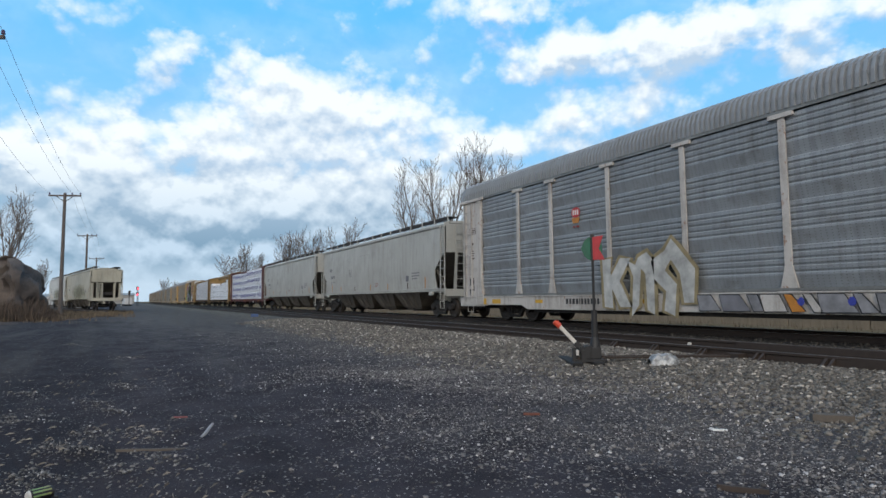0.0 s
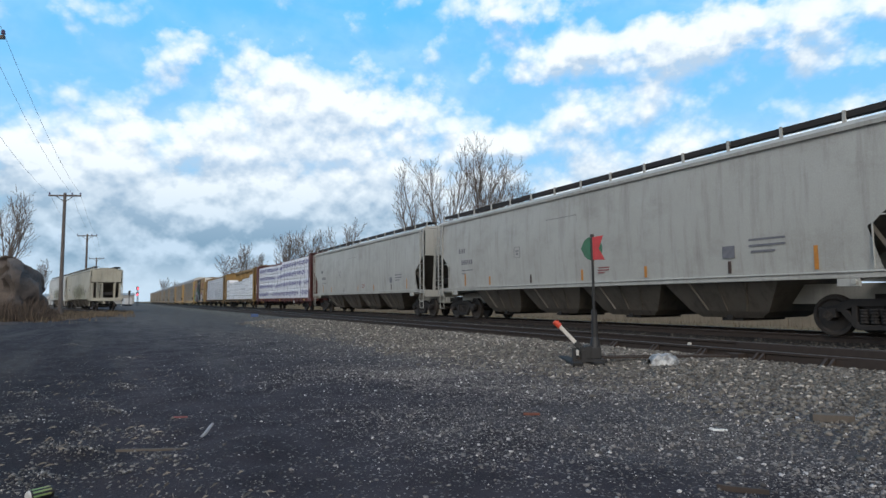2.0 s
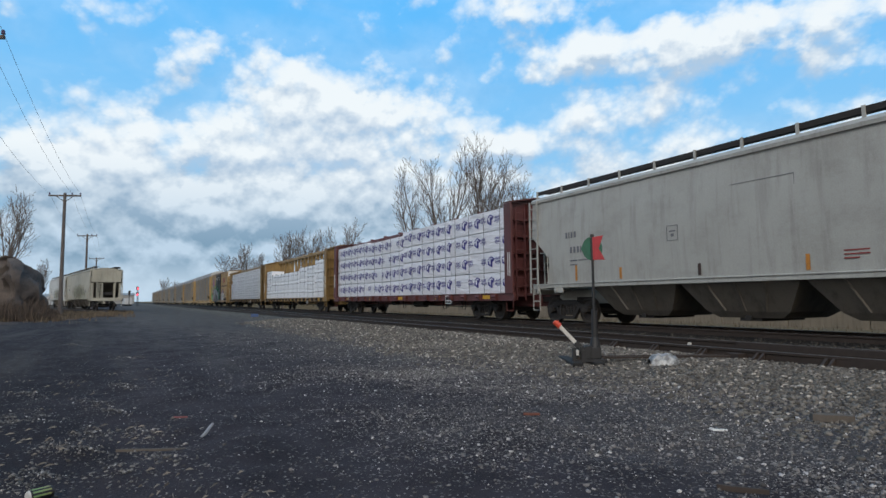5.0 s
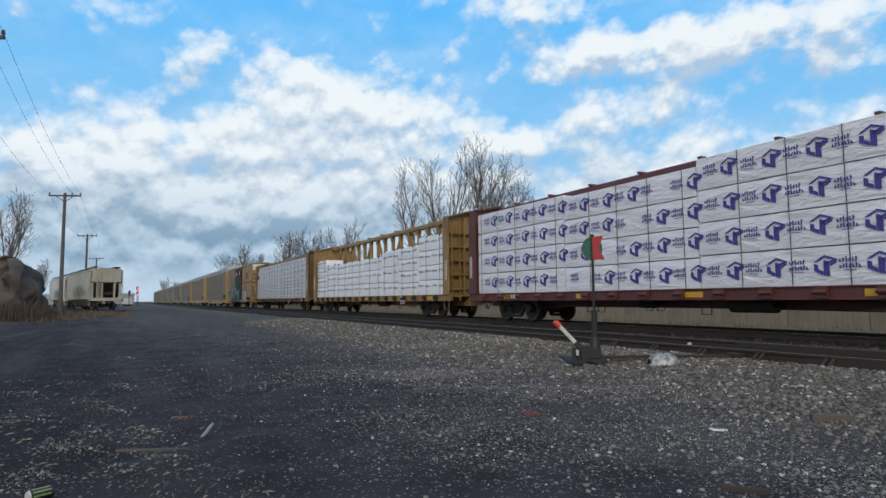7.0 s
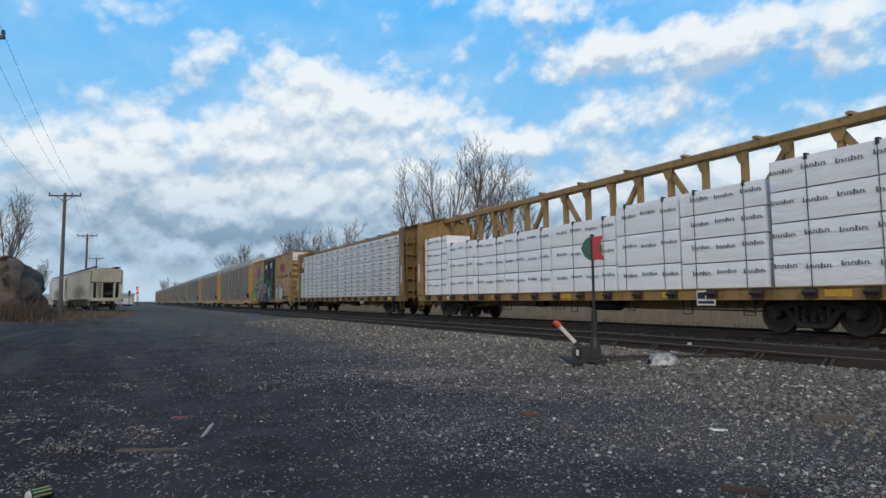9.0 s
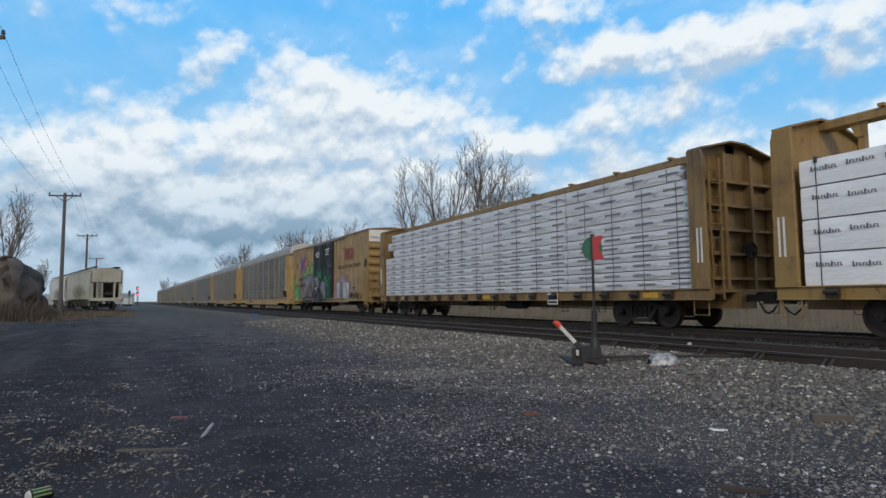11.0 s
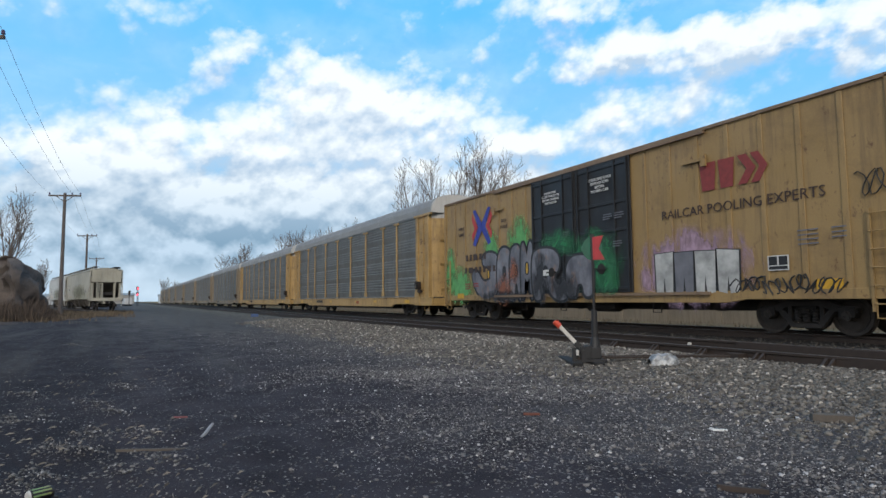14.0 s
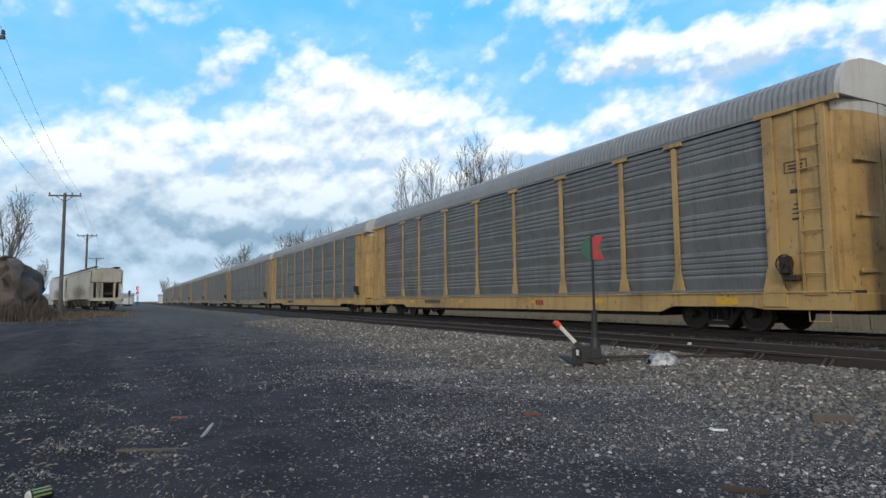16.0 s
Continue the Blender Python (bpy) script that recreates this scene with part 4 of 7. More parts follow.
    brake_wheel_side.tube([(0, 0.2 * math.cos(a), 0.2 * math.sin(a)) for a in [2 * math.pi * i / 16 for i in range(17)]], 0.016, 6)
    for a in (0.5, 2.0, 3.6, 5.2):
        brake_wheel_side.beam((0, 0, 0), (0.03, 0.2 * math.cos(a), 0.2 * math.sin(a)), 0.025, 0.015)
    part("brake_wheel", brake_wheel_side, M["under"], car, at=pose(-1.74, -12.25, 1.58))
    pipe = Shape().tube([(-1.2, -8.6, 0.62), (-1.25, -8.2, 0.45), (-1.25, -2, 0.42), (-1.25, 8.2, 0.42)], 0.02, 5)
    part("brake_pipe", pipe, M["under"], car)
    return car


def place(car, y, spin=True, trucks=None):
    car.matrix_basis = pose(TRACK, y, RAIL)
    CARS.append((car, y))
    if trucks:
        for q in (-trucks, trucks):
            add_truck(car, q, spin)
    return car


rack_a = place(autorack(M["rack_white"], M["panel"], "grey galvanised autorack with dirty white posts and graffiti", False), 9.75, True, 10.0)
# graffiti on the first autorack
GX = -1.565


def outlined(car, poly, x, fill, line, grow=0.07, name="graffiti"):
    """A filled shape with a dark border behind it."""
    big = swollen(poly, grow)
    back = part(name, Shape().plate(big, x - 0.0, x + 0.002), line, car)
    part("paint_fill", Shape().plate(poly, x - 0.005, x - 0.003), fill, back)



def letter(car, points, y, width, z, height, x, fill, line, grow, soft=2):
    """One painted letter shape: unit outline, its first edge at y, running towards -y."""
    outlined(car, rounded([(y - u * width, z + v * height) for u, v in points], soft), x, fill, line, grow)


K_SHAPE = [(0.0, 1.0), (0.32, 1.0), (0.30, 0.62), (0.66, 1.0), (1.02, 0.98), (0.62, 0.52), (1.0, -0.02), (0.62, -0.02), (0.34, 0.36), (0.36, -0.05), (0.05, -0.02)]
N_SHAPE = [(0.0, 0.9), (0.3, 0.8), (0.42, 0.95), (0.75, 1.05), (1.0, 0.85), (0.98, -0.25), (0.72, -0.15), (0.68, 0.6), (0.52, 0.72), (0.40, -0.05), (0.12, -0.3), (0.22, 0.55)]
ROOF_SHAPE = [(0.0, 0.82), (0.35, 1.0), (0.52, 1.22), (0.72, 1.0), (1.05, 0.62), (1.0, 0.0), (0.78, 0.0), (0.70, 0.55), (0.5, 0.82), (0.34, 0.62), (0.62, 0.35), (0.55, -0.25), (0.3, -0.15), (0.36, 0.22), (0.08, 0.45)]
for points, y0, w, z0, h in ((K_SHAPE, 4.45, 1.15, 0.62, 1.42), (N_SHAPE, 3.40, 1.0, 0.72, 1.36), (ROOF_SHAPE, 2.5, 1.4, 0.72, 1.42)):
    outlined(rack_a, swollen([(y0 - u * w, z0 + v * h) for u, v in points], 0.09), GX + 0.004, M["spray_ochre"], M["spray_ochre"], 0.03)
    letter(rack_a, points, y0, w, z0, h, GX, M["spray_white"], M["ink_black"], 0.05, 0)
tag = random.Random(5)
q = 1.0
while q > -6.2:
    w = tag.uniform(0.25, 0.75)
    mat = M["ink_orange"] if -1.7 < q < -1.1 else tag.choice((M["spray_gray"], M["spray_dull"], M["spray_dull"], M["spray_gray"], M["rack_white"]))
    outlined(rack_a, [(q, 0.91), (q - w + tag.uniform(0, 0.2), 0.90), (q - w - 0.12, 0.53), (q - 0.25 + tag.uniform(0, 0.2), 0.52)], GX + 0.003, mat, M["ink_black"], 0.03)
    q -= w + tag.uniform(0.02, 0.12)
for q in (-1.7, -2.75, -3.9):
    spray(rack_a, q, 0.75, 0.08, 0.09, GX - 0.006, M["ink_blue"], q, 0.1)
badge = part("emblem", Shape().plate(rounded([(0.20, 0.28), (-0.20, 0.28), (-0.21, -0.05), (0.21, -0.05)], 2), -0.003, 0.003), M["ink_bright_red"], rack_a, at=pose(-1.448, 5.78, 3.58))
part("paint_fill", Shape().plate([(0.20, -0.06), (-0.20, -0.06), (-0.14, -0.24), (0.14, -0.24)], -0.005, 0.001), M["ink_orange"], badge)
for q in (0.11, 0.0, -0.11):
    part("marking", Shape().box(-0.006, -0.003, q - 0.03, q + 0.03, 0.03, 0.20), M["ink_white"], badge)
bars(rack_a, 5.78, 3.22, -1.448, [(0.08, 0, 0.12, 0.06), (-0.09, 0, 0.14, 0.06)], M["ink_red"])
bars(rack_a, 12.5, 1.45, -1.48, [(0.18, 0.14, 0.07, 0.3), (0.05, 0.12, 0.05, 0.26), (-0.1, 0.16, 0.07, 0.28), (0.1, -0.2, 0.30, 0.05), (-0.12, -0.12, 0.05, 0.24), (0.2, -0.3, 0.05, 0.2)], M["ink_black"], "graffiti")
bars(rack_a, 11.6, 0.76, -1.52, [(0, 0, 0.5, 0.24)], M["ink_amber"], "sign")


# -- covered hopper --
def hopper(label, gray, group="covered hoppers in the train"):
    car = thing("covered_hopper", label, "railcar", group)
    L = 9.85
    E0 = L - 0.10              # end of the side sheet at the top
    side = [(-E0, 4.28), (-E0, 3.05), (-E0 + 1.0, 2.25), (-E0 + 0.75, 1.32), (E0 - 0.75, 1.32), (E0 - 1.0, 2.25), (E0, 3.05), (E0, 4.28)]

    def bulge(z):
        return 1.50 + 0.06 * math.sin(math.pi * min(1, max(0, (z - 1.3) / 3.0)))
    for s in (-1, 1):
        sh = Shape()
        zs = [1.32, 1.75, 2.25, 2.65, 3.05, 3.5, 3.95, 4.28]
        ends = [E0 - 0.75, E0 - 0.87, E0 - 1.0, E0 - 0.5, E0, E0, E0, E0]
        ys = lambda e: list(np.linspace(-e, e, 9))
        v = [(s * bulge(z), y, z) for z, e in zip(zs, ends) for y in ys(e)]
        sh.add(v, [(j * 9 + i, j * 9 + i + 1, j * 9 + i + 10, j * 9 + i + 9) for j in range(7) for i in range(8)])
        body = part("side_sheet", sh, gray, car, smooth=2)
        # eave roll and roof shoulder
        part("eave", Shape().sweep([(s * 1.50, 4.26), (s * 1.56, 4.27), (s * 1.57, 4.36), (s * 1.50, 4.43), (s * 1.25, 4.52), (s * 1.22, 4.46)], -E0, E0), gray, car, smooth=True)
        part("side_sill", Shape().box(s * 1.50 - 0.06, s * 1.50 + 0.06, -L + 0.1, L - 0.1, 1.22, 1.36).box(s * 1.53 - 0.06, s * 1.53 + 0.06, -L + 0.1, L - 0.1, 1.33, 1.37), gray, car, bevel=0.01)
        # roof walkway with its posts
        part("running_board", Shape().box(s * 1.02 - 0.28, s * 1.02 + 0.28, -E0, E0, 4.70, 4.74).box(s * 1.28, s * 1.30, -E0, E0, 4.60, 4.74), M["under"], car, "dark steel grating walkway")
        for k in range(15):
            y = -E0 + 0.04 + k * (2 * E0 - 0.08) / 14
            part("bracket", Shape().box(s * 1.31 - 0.02, s * 1.31 + 0.02, y - 0.035, y + 0.035, 4.44, 4.76), gray, car)
        for e in (-1, 1):
            lad = ladder(car, s * 1.58, e * (L - 0.22), 1.05, 4.35, gray, 0.42, 0.36)
            part("grab_rail", Shape().tube([(s * 1.57, e * (L - 1.0), 1.4), (s * 1.57, e * (L - 1.0), 2.3), (s * 1.57, e * (L - 0.85), 2.45), (s * 1.57, e * (L - 0.6), 2.45)], 0.018, 6), gray, car)
            part("step", Shape().tube([(s * 1.56, e * (L - 0.12), 1.2), (s * 1.56, e * (L - 0.12), 0.45), (s * 1.56, e * (L - 0.5), 0.45), (s * 1.56, e * (L - 0.5), 1.2)], 0.018, 6).box(s * 1.56 - 0.02, s * 1.56 + 0.02, *sorted((e * (L - 0.12), e * (L - 0.5))), 0.75, 0.79), gray, car)
            part("side_plate", Shape().box(s * 1.52 - 0.03, s * 1.52 + 0.03, *sorted((e * (L - 1.3), e * (L - 1.75))), 1.05, 1.32).rod((s * 1.56 - 0.03, e * (L - 1.4), 1.15), (s * 1.56 + 0.03, e * (L - 1.4), 1.15), 0.06), gray, car, bevel=0.01)
        for k, y in enumerate((-7.7, -5.6, -2.9, -0.2, 2.6, 5.4, 7.4)):
            h = (0.75, 0.30, 0.32, 0.35, 0.3, 0.34, 0.55)[k]
            bars(car, y, 1.40 + h / 2 + 0.03, s * (bulge(1.6) + 0.015), [(0, 0, 0.09, h)], M["ink_orange"] if k % 3 != 1 else M["ink_brown"], "reflector")
        bars(car, 7.6, 2.95, s * (bulge(2.9) + 0.008), mark_rows([0.10, 0.05, 0.09, 0.11], 0.22, 0.06, 0.0), M["ink_gray"])
        bars(car, 7.2, 2.45, s * (bulge(2.4) + 0.008), mark_rows([0.11, 0.11, 0.11, 0.06, 0.11, 0.11], 0.22, 0.06, 0.0), M["ink_gray"])
        bars(car, 7.3, 2.0, s * (bulge(2.0) + 0.012), [(0.2, 0.1, 0.35, 0.04), (-0.3, 0.1, 0.5, 0.04), (0.2, -0.04, 0.35, 0.03)], M["ink_gray"])
        bars(car, -6.6, 2.0, s * (bulge(2.0) + 0.012), [(0, 0.2, 0.9, 0.05), (0, 0.06, 0.9, 0.05), (0.1, -0.08, 0.6, 0.05)], M["ink_gray"])
        bars(car, -5.6, 1.95, s * (bulge(2.0) + 0.012), [(0, 0, 0.34, 0.3)], M["ink_gray"], "placard")
        bars(car, 3.4, 2.6, s * (bulge(2.6) + 0.008), [(0, 0.2, 0.36, 0.015), (0, -0.2, 0.36, 0.015), (0.18, 0, 0.015, 0.4), (-0.18, 0, 0.015, 0.4), (0, 0.05, 0.2, 0.04), (0, -0.06, 0.1, 0.08)], M["ink_gray"], "stencil")
        bars(car, -1.2, 1.72, s * (bulge(1.7) + 0.012), [(0, 0.08, 0.5, 0.03), (0, 0, 0.5, 0.03), (0.1, -0.08, 0.3, 0.03)], M["ink_red"], "stencil")
        # scratches and weld seams
        bars(car, 0.8, 3.6, s * (bulge(3.6) + 0.006), [(0, 0.0, 1.6, 0.012), (-0.8, -0.2, 0.012, 0.4)], M["ink_gray"], "scratch")
    # roof sheet, hatches
    part("roof", Shape().sweep([(-1.25, 4.50), (-0.6, 4.57), (0, 4.59), (0.6, 4.57), (1.25, 4.50), (1.2, 4.42), (-1.2, 4.42)], -E0, E0), gray, car)
    for y in np.linspace(-7.6, 7.6, 9):
        part("hatch", Shape().box(-0.4, 0.4, y - 0.75, y + 0.75, 4.57, 4.68), M["hopper_dirty_shaded"], car, bevel=0.02)
    # end slope sheets and end frames
    for e in (-1, 1):
        v = [(-1.44, e * E0, 4.4), (1.44, e * E0, 4.4), (1.44, e * (E0 - 0.02), 3.05), (-1.44, e * (E0 - 0.02), 3.05), (1.44, e * (E0 - 3.3), 1.3), (-1.44, e * (E0 - 3.3), 1.3)]
        part("end_sheet", Shape().add(v[:4], [(0, 1, 2, 3)]), gray, car)
        part("slope_sheet", Shape().add(v[2:], [(1, 0, 2, 3)]), M["hopper_dirty_shaded"], car)
        fr = Shape().box(-1.5, 1.5, e * (L - 0.1) - 0.08, e * (L - 0.1) + 0.08, 1.0, 1.34)
        fr.box(-1.45, 1.45, *sorted((e * (L - 0.1), e * (L - 1.5))), 1.16, 1.20)
        fr.box(-0.32, 0.32, *sorted((e * (L - 0.05), e * (L - 3.6))), 0.68, 1.14)
        part("end_sill", fr, gray, car, bevel=0.01)
        for s in (-1, 1):
            part("end_post", Shape().beam((s * 0.85, e * (L - 0.35), 1.3), (s * 0.85, e * (E0 - 0.05), 3.1), 0.10, 0.12), gray, car)
            part("brace", Shape().beam((s * 1.2, e * (L - 0.6), 1.3), (s * 1.42, e * (E0 - 1.0), 2.3), 0.08), M["hopper_dirty_shaded"], car)
        add_coupler(car, e * (L - 0.02), e, M["under"])
        ladder(car, -0.75, e * (L - 0.03), 1.3, 4.3, gray, 0.42, 0.36, False)
    brake_wheel(car, 0.45, L - 0.05, 2.35, 1, M["under"])
    part("air_tank", Shape().rod((-0.55, -L + 0.6, 1.75), (0.75, -L + 0.6, 1.75), 0.2, None, 14), M["under"], car, smooth=True)
    # four outlet bays
    for k in range(4):
        c = -5.1 + k * 3.4
        v = []
        for z, hx, hy in ((1.30, 1.46, 1.69), (0.50, 1.02, 1.12), (0.34, 0.9, 0.85)):
            v += [(-hx, c - hy, z), (hx, c - hy, z), (hx, c + hy, z), (-hx, c + hy, z)]
        f = [(i + j, (i + 1) % 4 + j, (i + 1) % 4 + j + 4, i + j + 4) for j in (0, 4) for i in range(4)] + [(8, 9, 10, 11), (3, 2, 1, 0)]
        bay = part("hopper_bay", Shape().add(v, f), M["hopper_dirty_shaded"], car, "grimy sloping discharge bay, darkened as in shade")
        part("outlet_gate", Shape().box(-0.85, 0.85, c - 0.30, c + 0.30, 0.26, 0.34).rod((-0.95, c, 0.36), (-0.85, c, 0.36), 0.09), M["under"], bay)
        for q in (-0.85, 0.0, 0.85):
            part("bay_rib", Shape().beam((-1.46, c + q, 1.28), (-1.03, c + q * 0.66, 0.52), 0.05, 0.06), M["hopper_dirty_shaded"], bay)
    return car


hop_a = hopper("pale grey covered hopper car with four grimy bays", M["hopper_gray"])
hop_b = copy_thing(hop_a, pose(TRACK, 55.72, RAIL))
place(hop_a, 34.45, True, 8.5)
place(hop_b, 55.72, True, 8.5)


# -- centrebeam flat --
def centrebeam(mat, label, top=4.66, chord=4.97, sign_y=-6.0):
    car = thing("centerbeam_flatcar", label, "railcar", "centerbeam flatcars in the train")
    L = 11.2
    part("deck", Shape().box(-1.38, 1.38, -L + 0.1, L - 0.1, 0.98, 1.06).box(-0.33, 0.33, -L, L, 0.55, 1.0), mat, car)
    for s in (-1, 1):
        part("side_sill", Shape().plate([(-L, 0.80), (L, 0.80), (L, 1.08), (-L, 1.08)], s * 1.40 - 0.05, s * 1.40 + 0.05).box(s * 1.44 - 0.05, s * 1.44 + 0.05, -L, L, 1.05, 1.085).box(s * 1.44 - 0.05, s * 1.44 + 0.05, -L, L, 0.78, 0.81), mat, car, bevel=0.006)
        w = Shape().box(-0.09, 0.07, -0.13, 0.13, 0.82, 1.06).rod((-0.1, -0.15, 0.95), (-0.1, 0.15, 0.95), 0.05, None, 8).mesh("winch", M["rail_rust"] if mat is not M["beam_red"] else mat)
        for k in range(17):
            part("winch", w, None, car, at=pose(s * 1.46, -9.9 + k * 1.24, 0, 0, 0, 0 if s < 0 else 180))
        for k in range(5):
            bars(car, -9.2 + k * 4.4, 0.93, s * 1.455, [(0, 0, 0.55, 0.15)], M["ink_amber"], "reflector")
        bars(car, 8.3, 0.94, s * 1.455, mark_rows([0.11, 0.11, 0.11, 0.11, 0.02, 0.11, 0.11, 0.11, 0.11], 0.17, 0.05, 0), M["ink_white"])
        bars(car, sign_y, 0.84, s * 1.51, [(0, 0, 0.56, 0.38)], M["ink_white"], "placard")
        bars(car, sign_y, 0.84, s * 1.516, [(0.14, 0.06, 0.22, 0.17), (-0.14, 0.06, 0.22, 0.17), (0, -0.11, 0.48, 0.07)], M["ink_black"], "placard")
        for q in (-7.2, -5.4, -0.8, 3.1, 3.6):
            part("step", Shape().tube([(s * 1.3, q, 0.8), (s * 1.3, q, 0.42), (s * 1.3, q + 0.3, 0.42), (s * 1.3, q + 0.3, 0.8)], 0.018, 5), M["under"], car)
        for e in (-1, 1):
            part("step", Shape().tube([(s * 1.42, e * (L - 0.1), 0.85), (s * 1.42, e * (L - 0.1), 0.4), (s * 1.42, e * (L - 0.55), 0.4), (s * 1.42, e * (L - 0.55), 0.85)], 0.018, 6), mat, car)
    # bulkheads: side posts, web sheet, outer ribs
    for e in (-1, 1):
        b = Shape()
        y0, y1 = sorted((e * (L - 0.42), e * (L - 0.36)))
        outline = [(-1.40, 1.06), (1.40, 1.06), (1.40, top), (0.3, chord), (-0.3, chord), (-1.40, top)]
        b.sweep(outline, y0, y1)
        bulk = part("bulkhead", b, mat, car)
        for s in (-1, 1):
            part("bulkhead_post", Shape().plate([(e * (L - 0.55), 1.06), (e * L, 1.06), (e * (L - 0.06), top - 0.25), (e * (L - 0.12), top), (e * (L - 0.55), top)], s * 1.46 - 0.05, s * 1.46 + 0.05), mat, bulk, bevel=0.01)
        for z in (1.35, 2.0, 2.65, 3.3, 3.95):
            part("rib", Shape().box(-1.40, 1.40, *sorted((e * (L - 0.36), e * (L - 0.16))), z - 0.04, z + 0.04), mat, bulk)
        for x in (-0.55, 0.55):
            part("rib", Shape().box(x - 0.05, x + 0.05, *sorted((e * (L - 0.357), e * (L - 0.12))), 1.06, top), mat, bulk)
        part("cap", Shape().sweep([(-1.46, top), (-0.3, chord), (0.3, chord), (1.46, top), (1.46, top + 0.05), (0.3, chord + 0.05), (-0.3, chord + 0.05), (-1.46, top + 0.05)], *sorted((e * (L - 0.55), e * (L - 0.08)))), mat, bulk)
        lad = ladder(car, -1.05, e * (L - 0.08), 0.8, top - 0.2, mat, 0.4, 0.36, False)
        add_coupler(car, e * (L + 0.02), e, M["under"])
        for q in (0.12, 0.24):
            bars(car, e * (L - 0.05 - q), 2.2, -1.515, [(0, 0, 0.05, 0.9)], M["ink_white"], "reflector")
    brake_wheel(car, 0.35, -L + 0.1, 2.1, -1, M["under"])
    # centre truss
    part("top_chord", Shape().sweep([(-0.2, chord - 0.22), (-0.2, chord - 0.05), (-0.13, chord), (0.13, chord), (0.2, chord - 0.05), (0.2, chord - 0.22)], -L + 0.36, L - 0.36), mat, car)
    for k in range(17):
        y = -9.92 + k * 1.24
        p = Shape().box(-0.10, 0.10, y - 0.06, y + 0.06, 1.06, chord - 0.2)
        p.plate([(y - 0.22, chord - 0.2), (y + 0.22, chord - 0.2), (y + 0.075, chord - 0.55), (y - 0.075, chord - 0.55)], -0.135, -0.115)
        part("truss_post", p, mat, car)
        if k % 4 in (0, 2) and k < 16:
            d = 1 if k % 4 == 0 else -1
            q = y if d > 0 else y + 1.24
            part("truss_brace", Shape().beam((0, q, 2.9), (0, q + d * 1.24, chord - 0.3), 0.14, 0.14, (1, 0, 0)), mat, car)
    for k in range(9):
        y = -9.0 + k * 2.3
        part("tie_bracket", Shape().box(-0.28, 0.28, y - 0.06, y + 0.06, chord - 0.02, chord + 0.05), mat, car)
    part("air_tank", Shape().rod((-0.75, -2.2, 0.66), (-0.75, -1.0, 0.66), 0.2, None, 12), M["under"], car, smooth=True)
    part("brake_cylinder", Shape().rod((-0.8, 1.5, 0.7), (-0.8, 2.0, 0.7), 0.16, None, 10), M["under"], car, smooth=True)
    part("brake_pipe", Shape().tube([(-0.9, -8.5, 0.5), (-0.9, 3.0, 0.62), (-0.9, 8.5, 0.5)], 0.02, 5), M["under"], car)
    return car


def emblem_mesh():
    """An upright arrow in an open box, plain strokes."""
    s = Shape()
    s.plate([(0.30, 0.07), (0.0, 0.24), (-0.34, 0.12), (-0.02, -0.02), (-0.02, 0.04), (-0.20, 0.115), (0.0, 0.185), (0.20, 0.07)], -0.002, 0.002)
    s.plate([(0.03, 0.12), (-0.12, 0.07), (-0.12, -0.30), (0.03, -0.26)], -0.002, 0.002)
    s.plate([(0.28, 0.03), (0.17, 0.0), (0.17, -0.10), (0.05, -0.16), (0.05, -0.26), (0.28, -0.15)], -0.002, 0.002)
    s.plate([(-0.13, 0.02), (-0.30, 0.09), (-0.30, 0.04), (-0.13, -0.04)], -0.002, 0.002)
    s.v = [(a, b * 0.82, c * 0.86) for a, b, c in s.v]
    return s.mesh("emblem", M["ink_purple"])


EMBLEM = emblem_mesh()


def name_bars(rows, material):
    s = Shape()
    for dy, dz, w, h in rows:
        s.box(-0.002, 0.002, dy - w / 2, dy + w / 2, dz - h / 2, dz + h / 2)
    return s.mesh("marking", material)


def word_bars(z, start, widths, h, gap=0.018):
    out, q = [], start
    for w in widths:
        out.append((q - w / 2, z, w, h))
        q -= w + gap
    return out


NAME_A = name_bars([(dy, z + 0.012 * (k % 3 - 1), 0.032, 0.10 + 0.024 * ((k * 7) % 3 - 1)) for z, n in ((0.085, 6), (-0.065, 7)) for k, dy in enumerate(0.27 - 0.075 * i for i in range(n))]
                   + [(dy - 0.024, z + (0.03 if k % 2 else -0.035), 0.036, 0.022) for z, n in ((0.085, 6), (-0.065, 7)) for k, dy in enumerate(0.27 - 0.075 * i for i in range(n))]
                   + word_bars(-0.17, 0.18, (0.1, 0.16), 0.018), M["ink_purple"])
NAME_B = name_bars([(0.26 - 0.062 * k, 0.0 if k not in (0, 5) else 0.012, 0.022 if k not in (0, 5) else 0.034, 0.07 if k not in (0, 5) else 0.11) for k in range(9)]
                   + [(0.236 - 0.062 * k, 0.028 if k % 2 else -0.026, 0.03, 0.016) for k in range(9)], M["ink_gray"])
NAME_C = name_bars(word_bars(0.01, 0.30, (0.07, 0.07, 0.06, 0.06, 0.06, 0.07, 0.05, 0.06, 0.06), 0.06, 0.016), M["ink_soft"])
NAME_D = name_bars(word_bars(0.02, 0.13, (0.26,), 0.05) + word_bars(-0.05, 0.13, (0.2,), 0.03), M["wrap_old"])


